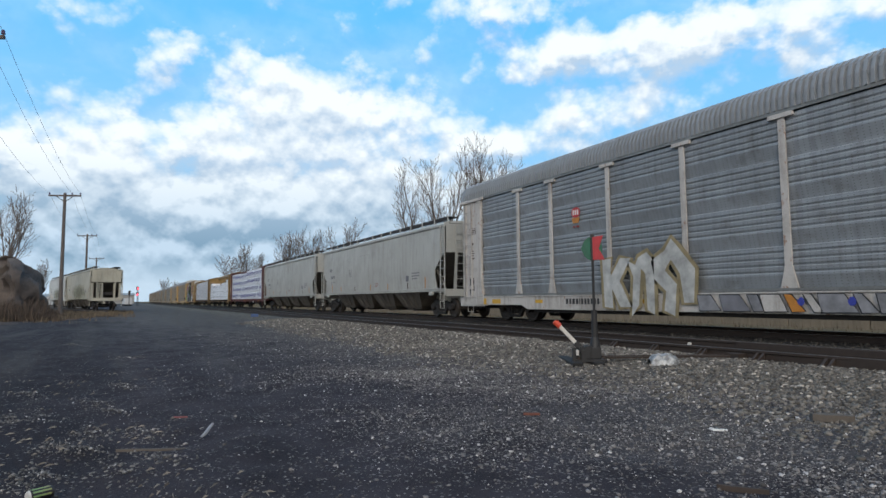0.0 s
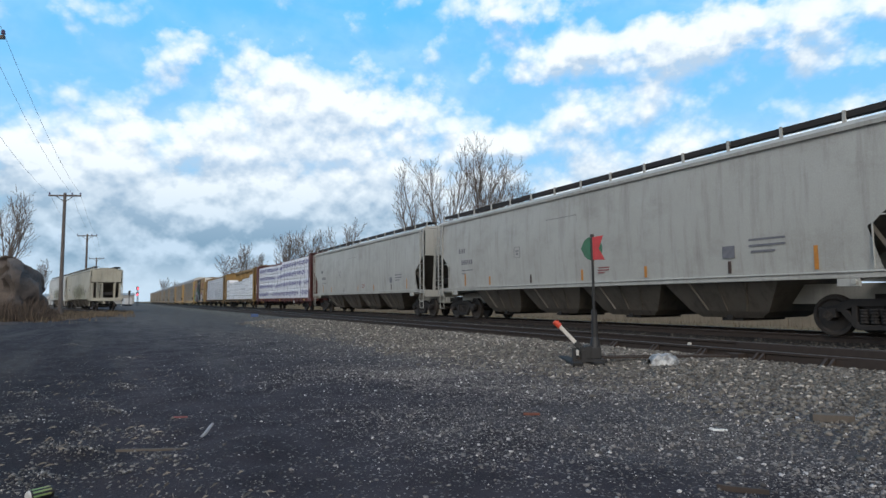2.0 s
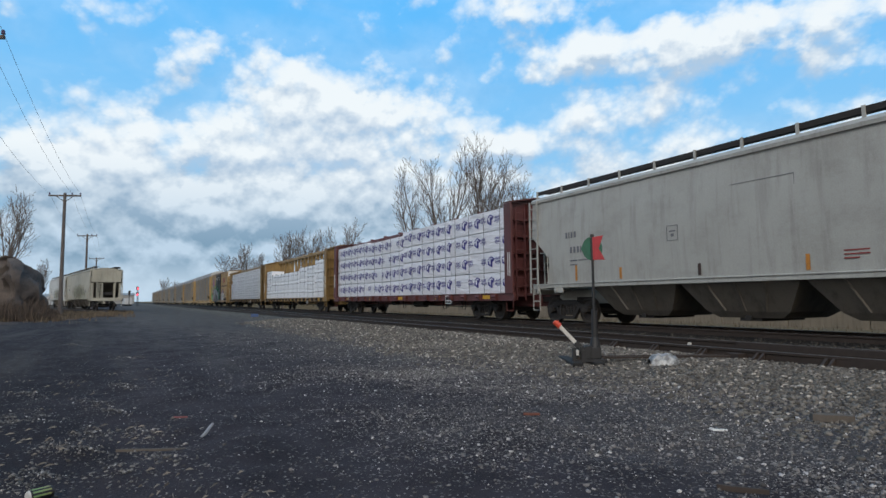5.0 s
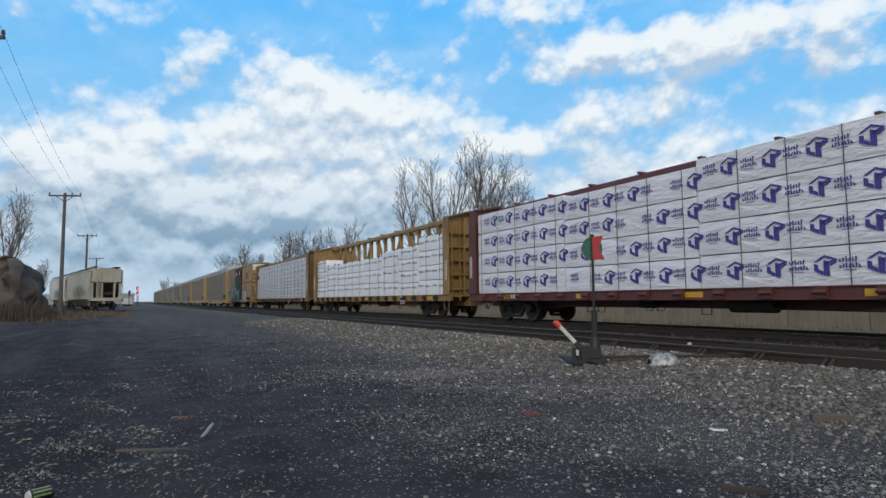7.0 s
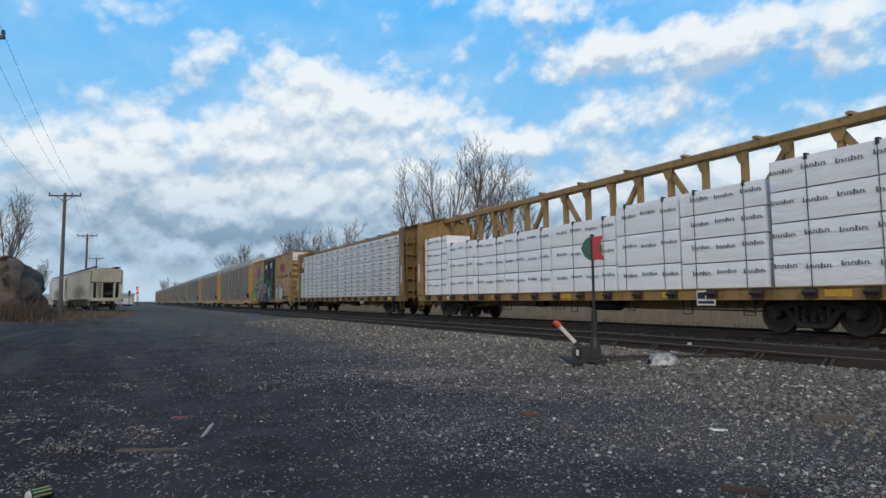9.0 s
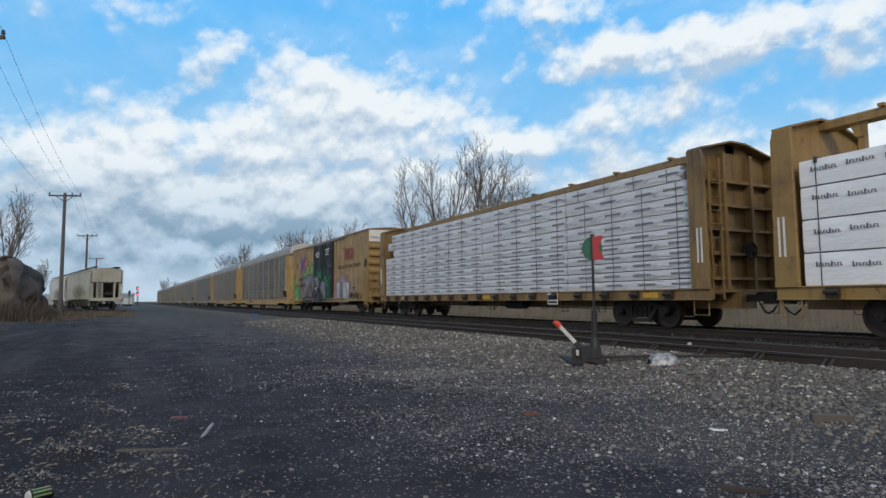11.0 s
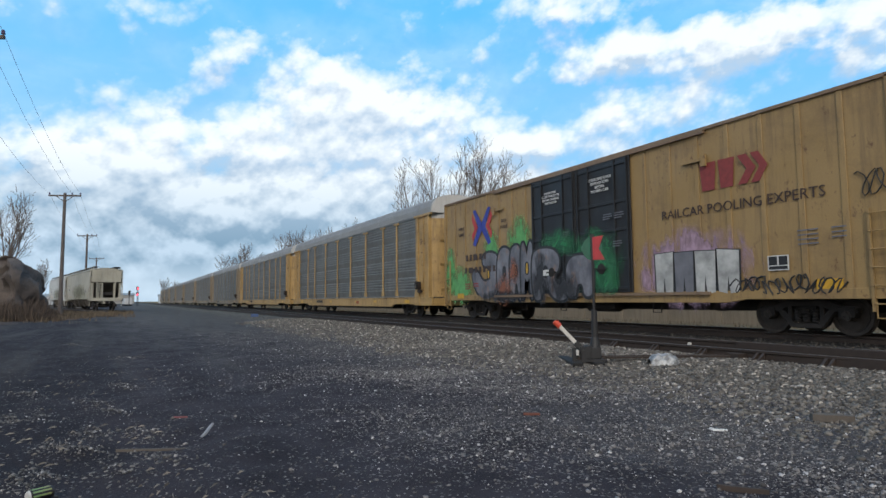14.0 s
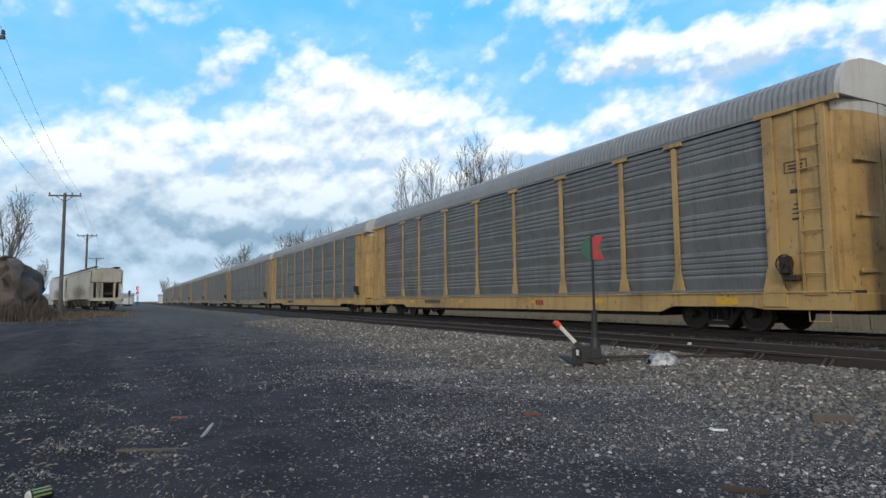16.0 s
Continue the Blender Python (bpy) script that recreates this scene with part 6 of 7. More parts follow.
# ---- low wall behind the train ----
def concrete_material():
    m = Mat("stained_concrete", 0.9)
    a, s, g = m.noise(0.7, 6), m.noise(1.0, 6, (9, 9, 0.5)), m.noise(25, 4)
    c = m.mix(m.span(a, 0.3, 0.7), (0.27, 0.222, 0.162), (0.20, 0.165, 0.122))
    c = m.mix(m.span(s, 0.45, 0.7, 0, 0.6), c, (0.13, 0.106, 0.08))
    c = m.mix(m.span(g, 0.4, 0.7, 0, 0.25), c, (0.30, 0.265, 0.215))
    return m.color(c).bump(g, 0.4, 0.01).m


M["concrete"] = concrete_material()


def build_wall():
    wall = setting("wall_east", Shape().box(23.5, 23.7, -30, 78, -0.3, 0.66), M["concrete"], "low stained concrete wall beside the track", category="wall")
    me = Shape().box(-0.13, 0.13, -1.485, 1.485, -0.05, 0.90).mesh("panel", M["concrete"], bevel=0.015)
    for k in range(36):
        part("panel", me, None, wall, at=pose(23.48 + 0.012 * math.sin(k * 2.3), -28.5 + k * 3.0, -0.13 + 0.012 * math.sin(k * 1.9)))


build_wall()


# ---- grass and brush ----
def blades(name, spots, material, label, lean=0.35, width=0.012):
    """Thin dry stalks: rows of x, y, height."""
    rng = np.random.default_rng(len(spots) + 3)
    v, f = [], []
    for x, y, h in spots:
        a, b = rng.uniform(0, 6.28), rng.uniform(0, 6.28)
        l = h * lean * rng.random()
        z = ground_height(x, y) - 0.03
        w = width * rng.uniform(0.6, 1.5)
        dx, dy = math.cos(a) * w, math.sin(a) * w
        mx, my = math.cos(b) * l, math.sin(b) * l
        k = len(v)
        v += [(x - dx, y - dy, z), (x + dx, y + dy, z), (x + dx * 0.7 + mx * 0.4, y + dy * 0.7 + my * 0.4, z + h * 0.6), (x - dx * 0.7 + mx * 0.4, y - dy * 0.7 + my * 0.4, z + h * 0.6), (x + mx, y + my, z + h)]
        f += [(k, k + 1, k + 2, k + 3), (k + 3, k + 2, k + 4)]
    me = bpy.data.meshes.new(name)
    me.from_pydata(v, [], f)
    me.materials.append(material)
    return tagged(new(name, me), label, "dry grass", kind="stuff")


def straw_material(name, lo, hi):
    m = Mat(name, 0.9)
    return m.color(m.mix(m.island(), lo, hi)).m


STRAW = straw_material("straw", (0.075, 0.055, 0.036), (0.19, 0.145, 0.095))
BRUSH = straw_material("brush", (0.035, 0.026, 0.021), (0.105, 0.075, 0.054))


def build_brush():
    rng = random.Random(12)
    out = []
    for _ in range(15000):
        y = rng.uniform(42, 60)
        right = -3.6 - (y - 44) * 0.06 + 1.2 * noise.noise((y * 0.4, 3, 0))
        x = right - 11 * rng.random() ** 1.3
        if y < 45.5 + 3.0 * noise.noise((x * 0.5, 7, 1)):
            continue
        edge = min(1, max(0.15, (right + 0.2 - x) / 2.0)) * (0.75 + 0.7 * noise.noise((x * 0.6, y * 0.6, 2)))
        out.append((x, y, edge * rng.uniform(0.5, 1.75)))
    blades("brush", out, BRUSH, "brown leafless winter brush at the yard's edge", 0.5, 0.022)
    out = []
    for _ in range(9000):
        x, y = rng.uniform(-9, 0.8), rng.uniform(38, 76)
        k = noise.noise((x * 0.45, y * 0.25, 6)) + 0.3 * noise.noise((x * 1.5, y * 0.9, 2)) + (y - 52) * 0.03 - max(0, x + 2) * 0.12
        if k > rng.uniform(-0.15, 0.35):
            out.append((x, y, rng.uniform(0.08, 0.42)))
    blades("dry_grass", out, STRAW, "tufts of dry straw-coloured grass by the siding", 0.5, 0.02)
    out = [(23.9 + 6 * rng.random() ** 1.5, rng.uniform(2, 75), rng.uniform(0.15, 0.55)) for _ in range(9000)]
    blades("dry_grass", out, STRAW, "dry straw-coloured grass behind the concrete wall", 0.4, 0.016)
    out = [(18.5 + 4.8 * rng.random(), rng.uniform(0, 75), rng.uniform(0.06, 0.25)) for _ in range(3500)]
    blades("dry_grass", out, STRAW, "sparse dry weeds along the foot of the wall", 0.4, 0.012)


build_brush()


# ---- bare trees ----
def tree(x, y, height, seed, spread=0.55, label="bare leafless winter tree with fine twigs", stems=4, lean=(0.0, 0.0), twig=0.016):
    """A short trunk that forks into rising limbs; each carries branches, twigs and twiglets."""
    rng = random.Random(seed)
    t = thing("tree", label, "tree", "bare trees", pose(x, y, ground_height(x, y) - 0.1))
    trunk, crown = Shape(), Shape()
    nodes, starts, sides = (9, 6, 4, 2), (2, 1, 1, 9), (6, 4, 3, 3)

    def limb(p, d, length, r, level):
        n, turn = nodes[level], rng.uniform(0, 6.28)
        for i in range(n):
            d = (d + Vector((rng.gauss(0, 0.10), rng.gauss(0, 0.10), 0.11 + rng.gauss(0, 0.06)))).normalized()
            e = p + d * length / n
            r0, r1 = max(twig, r * (1 - 0.75 * i / n)), max(twig * 0.8, r * (1 - 0.75 * (i + 1) / n))
            crown.rod(p, e, r0, r1, sides[level], False)
            p = e
            if level < 3 and i + 1 >= starts[level]:
                for _ in range(2 if level == 0 and i % 2 else 1):
                    turn += 2.4
                    side = Matrix.Rotation(turn, 3, d) @ d.orthogonal().normalized()
                    a = rng.uniform(0.38, 0.72)
                    q = (d * math.cos(a) + side * math.sin(a)).normalized()
                    limb(p, q, length * rng.uniform(0.30, 0.47) * (1.2 - 0.65 * i / n), r1 * 0.62, level + 1)

    d = Vector((lean[0], lean[1], 1)).normalized()
    p, r, n = Vector((0, 0, 0)), height * 0.0135, 4
    for i in range(n):
        e = p + d * height * 0.30 / n
        trunk.rod(p, e, r * (1 - 0.07 * i), r * (0.93 - 0.07 * i), 9, False)
        p = e
        d = (d + Vector((rng.gauss(0, 0.05), rng.gauss(0, 0.05), 0))).normalized()
    for k in range(stems):
        a = 6.283 * k / stems + rng.uniform(-0.4, 0.4)
        o = spread * rng.uniform(0.5, 1.1) if stems > 1 else 0.05
        q = Vector((d.x + o * math.cos(a), d.y + o * math.sin(a), 1)).normalized()
        limb(p - d * 0.25 * k, q, height * rng.uniform(0.50, 0.64), r * 0.56, 0)
    top = max(v[2] for v in crown.v)
    k = height / top
    for s in (trunk, crown):
        s.v = [(a * k, b * k, c * k) for a, b, c in s.v]
    part("trunk", trunk, M["bark"], t)
    part("crown", crown, M["bark"], t, "fine bare branches")
    return t


for x, y, h, seed, sp, st, ln in ((28.7, 53.4, 16.9, 3, 0.40, 4, (0.0, 0.0)), (32.2, 53.4, 17.7, 8, 0.46, 5, (0.03, 0.0)), (28.3, 60.0, 15.6, 5, 0.22, 2, (-0.10, 0.04)), (36.6, 55.4, 15.6, 11, 0.40, 3, (0.08, 0.0)), (41.5, 59.0, 14.4, 14, 0.45, 3, (0.0, 0.0)),
                                 (20.8, 91.0, 12.0, 21, 0.5, 4, (0.0, 0.0)), (24.2, 92.5, 12.6, 23, 0.5, 4, (0.0, 0.0)), (28.2, 85.2, 13.0, 25, 0.5, 4, (0.05, 0.0)), (26.4, 96.0, 11.4, 27, 0.5, 3, (0.0, 0.0)),
                                 (21.4, 144.0, 13.2, 31, 0.5, 4, (0.0, 0.0)), (25.0, 148.0, 14.2, 33, 0.5, 4, (0.0, 0.0)), (29.5, 152, 12.5, 35, 0.5, 4, (0.0, 0.0)), (22.5, 430.0, 17, 41, 0.5, 4, (0.0, 0.0)), (30.0, 436.0, 15, 43, 0.5, 4, (0.0, 0.0)),
                                 (-11.0, 75.7, 13.9, 51, 0.42, 4, (0.0, 0.0)), (-13.8, 78.0, 13.0, 53, 0.5, 4, (0.0, 0.0)), (-11.0, 100.0, 7.5, 55, 0.5, 4, (0.0, 0.0))):
    tree(x, y, h, seed, sp, "bare leafless winter tree with fine twigs" if x > 0 else "bare leafless tree behind the earth heap", st, ln, 0.012 + 0.00005 * y)


# ---- heap of earth ----
def build_heap():
    s = Shape()
    nu, nv = 60, 26
    m = Mat("earth", 0.95)
    a, b = m.noise(0.5, 6), m.noise(6, 6, rough=0.7)
    c = m.mix(m.span(a, 0.35, 0.65), (0.040, 0.033, 0.031), (0.115, 0.092, 0.078))
    c = m.mix(m.span(b, 0.45, 0.7, 0, 0.5), c, (0.045, 0.036, 0.03))
    m.color(c).bump(b, 0.8, 0.12)
    v = []
    for j in range(nv + 1):
        q = j / nv
        for i in range(nu):
            t = 2 * math.pi * i / nu
            cx, sx = math.cos(t), math.sin(t)
            steep = 1.0 if cx < 0.2 else 0.62
            rx, ry = (9.0 if cx < 0 else 2.1), 5.0
            k = 1 - q
            r = 1 - q ** (1.0 if cx < 0 else 1.0 + 4.5 * cx)
            n = 0.24 * noise.noise((cx * 2 + q * 2, sx * 2, q * 3)) + 0.12 * noise.noise((cx * 6, sx * 6, q * 9))
            z = 5.1 * q ** 0.95 + 0.5 * noise.noise((cx * 1.4, sx * 1.4, 2 + q)) * (1 - q) * q * 4
            lump = Vector((noise.noise((cx * 3, sx * 3, q * 4)), noise.noise((cx * 3 + 9, sx * 3, q * 4)), noise.noise((cx * 3, sx * 3 + 9, q * 4)))) * 0.6
            v.append((-8.3 + rx * r * cx * (1 + n) - 0.4 * q + lump.x, 62.5 + ry * r * sx * (1 + n) + lump.y, z - 0.2 + (lump.z + 0.25 * noise.noise((cx * 9, sx * 9, q * 12))) * min(1, 4 * q)))
    f = [(j * nu + i, j * nu + (i + 1) % nu, (j + 1) * nu + (i + 1) % nu, (j + 1) * nu + i) for j in range(nv) for i in range(nu)]
    s.add(v, f)
    heap = part("mound", s, m.m, smooth=True)
    tagged(heap, "tall heap of brown earth behind dry brush", "dirt pile")


build_heap()


# ---- utility poles and wires ----
def pole(x, y, height, arm, label):
    p = thing("utility_pole", label, "utility pole", "utility poles", pose(x, y, -0.2))
    part("mast", Shape().rod((0, 0, 0), (0, 0, height), 0.16, 0.11, 10), M["pole_wood"], p, smooth=True)
    d = Vector((0.93, -0.36, 0)).normalized()
    a, b = -d * arm, d * arm
    z = Vector((0, 0, height - 0.22))
    part("crossarm", Shape().beam(a + z, b + z, 0.11, 0.12), M["pole_wood"], p)
    for s in (-1, 1):
        part("brace", Shape().beam(d * s * 0.7 + z, Vector((0, 0, height - 0.75)), 0.03, 0.05), M["wire"], p)
    for k in (-0.96, 0.45, 0.96):
        q = d * arm * k + z + Vector((0, 0, 0.06))
        part("insulator", Shape().rod(q, q + Vector((0, 0, 0.07)), 0.025, None, 8).rod(q + Vector((0, 0, 0.06)), q + Vector((0, 0, 0.13)), 0.075, 0.06, 10).rod(q + Vector((0, 0, 0.15)), q + Vector((0, 0, 0.20)), 0.06, 0.04, 10), M["insulator"], p, "dark glazed insulator")
    return [Vector((x, y, -0.2)) + d * arm * k + z + Vector((0, 0, 0.18)) for k in (-0.96, 0.45, 0.96)]


tops = [pole(-5.06, 25.05, 10.62, 1.22, "weathered wooden utility pole with a crossarm"), pole(-4.54, 56.79, 10.15, 1.22, "weathered wooden utility pole with a crossarm"),
        pole(-4.58, 90.5, 10.15, 1.22, "weathered wooden utility pole behind the parked hoppers"), pole(-5.24, 137.6, 10.15, 1.4, "weathered wooden utility pole behind the parked hoppers"),
        pole(-5.1, 180.6, 10.15, 1.4, "weathered wooden utility pole behind the parked hoppers")]
before = [q + Vector((0.2, -32, 0.3)) for q in tops[0]]
for a, b in zip([before] + tops, tops):
    for k in (0, 1, 2):
        pts = [a[k].lerp(b[k], i / 14) - Vector((0, 0, 0.55 * 4 * (i / 14) * (1 - i / 14))) for i in range(15)]
        tagged(part("overhead_wire", Shape().tube(pts, 0.007, 5), M["wire"]), "thin dark overhead wire between utility poles", "wire", "overhead wires")

# ---- parked hoppers on the diverging siding ----
M["hopper_cream"] = painted("hopper_cream", (0.42, 0.40, 0.33), (0.17, 0.15, 0.11), 0.45)
M["hopper_pale"] = painted("hopper_pale", (0.52, 0.53, 0.52), (0.20, 0.18, 0.15), 0.4)
AWAY = Vector((-0.1822, 0.9833, 0))
SIDING = Vector((-1.81, 75.76, 0))
for k, mat in enumerate(("hopper_cream", "hopper_pale")):
    c = hopper("parked cream covered hopper car on the siding" if k == 0 else "parked pale grey covered hopper car on the siding", M[mat], "parked hoppers")
    q = SIDING + AWAY * (9.9 + 21.1 * k)
    for t in (-8.5, 8.5):
        add_truck(c, t, False)
    for x0, x1 in ((-1.48, -1.22), (-0.80, -0.62), (-0.44, -0.28), (0.72, 0.92), (1.24, 1.48)):
        part("end_post", Shape().box(x0, x1, -9.58, -9.48, 1.3, 3.2), M[mat], c, bevel=0.01)
    part("end_beam", Shape().box(-1.48, 1.48, -9.60, -9.50, 2.95, 3.25), M[mat], c, bevel=0.01)
    haze(c, -1.5, 2.0, 6.5, 1.1, -1.60, M["haze_stain"])
    c.matrix_basis = pose(q.x, q.y, RAIL, 0, 0, 10.5)
siding = thing("siding_track", "rusty siding track half hidden in dry grass", "railway track", "railway tracks", pose(SIDING.x, SIDING.y, 0, 0, 0, 10.5))
siding["kind"] = "structure"
for s in (-1, 1):
    part("rail", Shape().sweep(rail_profile(s * 0.7535), -6, 160), M["rail_rust"], siding)


# ---- far end of the yard ----
def build_far():
    sig = thing("railway_signal", "dark signal mast showing a red light", "signal", at=pose(2.7, 168.6, 0))
    part("mast", Shape().rod((0, 0, 0), (0, 0, 4.9), 0.09, None, 8), M["stand_black"], sig)
    part("ladder", Shape().beam((0.3, 0.2, 0), (0.2, 0.2, 4.2), 0.06), M["stand_black"], sig)
    for z in (4.5, 3.1):
        head = part("signal_head", Shape().box(-0.28, 0.28, -0.1, 0.12, z - 0.42, z + 0.42), M["stand_black"], sig, bevel=0.04)
        part("lens", Shape().rod((0, -0.11, z - 0.15), (0, -0.16, z - 0.15), 0.17, None, 14), M["signal_red"], head, "glowing red lens")
        part("hood", Shape().rod((0, -0.1, z - 0.15), (0, -0.35, z - 0.1), 0.2, None, 12, False), M["stand_black"], head)
    sig2 = thing("railway_signal", "dark signal mast with unlit head", "signal", at=pose(1.0, 185.0, 0))
    part("mast", Shape().rod((0, 0, 0), (0, 0, 3.6), 0.09, None, 8), M["stand_black"], sig2)
    part("signal_head", Shape().box(-0.28, 0.28, -0.1, 0.12, 3.0, 4.2), M["stand_black"], sig2, bevel=0.04)
    pale = painted("far_paint", (0.52, 0.53, 0.54), (0.3, 0.3, 0.3), 0.3)
    dull = painted("far_dull", (0.30, 0.29, 0.27), (0.2, 0.2, 0.2), 0.3)
    glass = plain("far_glass", (0.05, 0.06, 0.07), 0.2)
    for x, y, w, d, h, mat in ((-12, 420, 34, 20, 5.2, dull), (34, 470, 26, 16, 5.0, pale), (-46, 380, 26, 18, 4.4, pale)):
        b = thing("warehouse", "low pale warehouse beyond the end of the yard", "building", "far warehouses", pose(x, y, 0))
        part("wall", Shape().box(-w / 2, w / 2, -d / 2, d / 2, 0, h), mat, b)
        part("roof", Shape().add([(-w / 2 - 0.4, -d / 2 - 0.4, h), (w / 2 + 0.4, -d / 2 - 0.4, h), (w / 2 + 0.4, d / 2 + 0.4, h), (-w / 2 - 0.4, d / 2 + 0.4, h), (-w / 2 - 0.4, 0, h + 1.3), (w / 2 + 0.4, 0, h + 1.3)],
                                 [(0, 1, 5, 4), (3, 4, 5, 2), (0, 4, 3), (1, 2, 5), (0, 3, 2, 1)]), dull, b)
        for k in range(5):
            part("window", Shape().box(-w / 2 + 2 + k * w / 5.5, -w / 2 + 4 + k * w / 5.5, -d / 2 - 0.05, -d / 2 + 0.02, 1.6, 3.0), glass, b)
    # pale van on the far road
    van = thing("van", "white van parked far down the yard", "vehicle", at=pose(0.6, 195, 0, 0, 0, 8))
    part("body", Shape().plate([(-2.4, 0.4), (2.4, 0.4), (2.4, 1.2), (1.7, 1.35), (1.2, 2.1), (-2.4, 2.15)], -0.95, 0.95), pale, van, bevel=0.06)
    part("window", Shape().plate([(0.2, 1.4), (1.5, 1.4), (1.1, 2.0), (0.2, 2.0)], -0.97, 0.97), glass, van)
    for q in (-1.5, 1.5):
        part("wheel", Shape().rod((-0.96, q, 0.35), (0.96, q, 0.35), 0.35, None, 14), M["stand_black"], van)
    # scrub and pale stored things beyond the wall
    rng = random.Random(4)
    for k in range(7):
        x, y = 26 + rng.uniform(0, 5), 14 + k * 6.5
        b = thing("storage_container", "weathered pale storage container beyond the wall", "container", "containers beyond the wall", pose(x, y, 0.74, 0, 0, rng.uniform(-8, 8)))
        L = rng.uniform(1.8, 2.6)
        s = Shape()
        prof = []
        for i in range(int(L * 2 / 0.3)):
            prof += [(-L + i * 0.3, 0.0), (-L + i * 0.3 + 0.12, 0.0), (-L + i * 0.3 + 0.16, 0.05), (-L + i * 0.3 + 0.26, 0.05)]
        n = len(prof)
        v = [(-0.8 + o, yy, z) for z in (0.05, 0.42 + 0.1 * rng.random()) for yy, o in prof]
        s.add(v, [(i, i + 1, n + i + 1, n + i) for i in range(n - 1)])
        part("side", s, pale if k % 2 else dull, b)
        part("shell", Shape().box(-0.74, 0.8, -L, L, 0.0, 0.45), dull, b)


build_far()


# ---- switch stand ----
def build_switch():
    st = thing("switch_stand", "black iron switch stand with a green and red target", "switch stand", at=pose(6.9, 7.75, 0.0, 0, 0, 62.25))
    # local -x looks at the yard, local -y runs towards the far right
    part("base", Shape().box(-0.14, 0.14, -0.16, 0.34, 0.10, 0.15).box(-0.10, 0.10, -0.08, 0.14, 0.15, 0.34).rod((0, 0, 0.3), (0, 0, 0.50), 0.10, 0.06, 14)
         .plate([(0.10, 0.15), (0.34, 0.15), (0.30, 0.27), (0.18, 0.36), (0.08, 0.38)], -0.11, -0.05).plate([(0.10, 0.15), (0.34, 0.15), (0.30, 0.27), (0.18, 0.36), (0.08, 0.38)], 0.05, 0.11), M["stand_black"], st, "cast iron base", bevel=0.012)
    part("crank", Shape().rod((-0.14, 0.24, 0.30), (0.14, 0.24, 0.30), 0.055, None, 12).beam((-0.05, 0.2, 0.28), (-0.05, 0.34, 0.42), 0.09, 0.07, (1, 0, 0)), M["stand_black"], st, bevel=0.006)
    for q in (-0.12, 0.30):
        for x in (-0.11, 0.11):
            part("bolt", Shape().rod((x, q, 0.15), (x, q, 0.185), 0.022, None, 6), M["rail_rust"], st)
    for y0 in (0.02, 0.36):
        part("tie", Shape().box(-0.34, 0.9, y0 - 0.085, y0 + 0.085, -0.08, 0.12), M["tie_dark"], st, "dark wooden headblock tie", bevel=0.012)
    part("mast", Shape().rod((0, 0, 0.3), (0, 0, 0.95), 0.055, 0.05, 12).rod((0, 0, 0.95), (0, 0, 2.18), 0.022, None, 10), M["stand_black"], st, smooth=True)
    c = 1.97
    green = [(0.19, 0.0)] + [(0.17 * math.cos(a), 0.20 * math.sin(a)) for a in np.linspace(0.62, 2 * math.pi - 0.62, 26)]
    part("target", Shape().plate([(y, z + c) for y, z in green], -0.004, 0.004), M["target_green"], st, "round green steel target")
    part("target", Shape().plate([(0.0, c + 0.19), (-0.18, c + 0.22), (-0.10, c + 0.0), (-0.20, c - 0.19), (0.0, c - 0.19)], -0.034, -0.026), M["target_red"], st, "red notched steel target")
    part("bracket", Shape().box(-0.03, 0.01, -0.03, 0.03, c - 0.2, c + 0.24), M["stand_black"], st)
    lev = part("lever", Shape().beam((-0.05, 0.26, 0.34), (-0.05, 0.60, 0.70), 0.062, 0.04, (1, 0, 0)), M["lever_white"], st, "white painted throw lever", bevel=0.006)
    part("grip", Shape().rod((-0.05, 0.585, 0.69), (-0.05, 0.68, 0.76), 0.05, 0.035, 10).rod((-0.05, 0.62, 0.70), (-0.05, 0.62, 0.78), 0.045, 0.02, 8), M["lever_red"], lev, "bright red grip")
    part("pedal", Shape().box(-0.15, -0.05, 0.18, 0.26, 0.10, 0.30).box(-0.14, -0.06, 0.34, 0.40, 0.1, 0.34), M["stand_black"], st)
    part("tag", Shape().box(-0.17, -0.16, 0.31, 0.35, 0.22, 0.31), M["bright_plate"], st, "small white tag")
    rod_ = thing("throw_rod", "rusty steel throw rod leading to the rails", "switch rod", at=pose(0, 0, 0))
    for k, o in enumerate((0.0, 0.22)):
        part("rod", Shape().beam((7.02, 7.62 + o, 0.17), (9.05, 6.62 + o, 0.17), 0.045, 0.03), M["rail_rust"], rod_)
    part("clevis", Shape().box(8.85, 9.05, 6.55, 6.8, 0.12, 0.22), M["rail_rust"], rod_)
    part("crossbar", Shape().beam((7.9, 7.12, 0.185), (8.05, 7.44, 0.185), 0.05, 0.02), M["rail_rust"], rod_)
    # switch points inside the near track
    for s, y1 in ((-1, 5.5), (1, 5.5)):
        p = thing("switch_point", "tapered steel switch point beside the rail", "switch rail", "switch points", pose(0, 0, 0))
        x0 = 9.82 + s * 0.7535
        v = []
        for y, off in ((7.8, -s * 0.075), (-8.0, -s * 0.075 + (-0.55 if s > 0 else -0.45))):
            for dx, z in ((-0.03, 0.105), (0.03, 0.105), (0.025, RAIL - 0.004), (-0.025, RAIL - 0.004)):
                v.append((x0 + off + dx, y, z))
        part("rail", Shape().add(v, [(0, 1, 5, 4), (1, 2, 6, 5), (2, 3, 7, 6), (3, 0, 4, 7), (0, 3, 2, 1), (4, 5, 6, 7)]), M["rail_rust"], p)
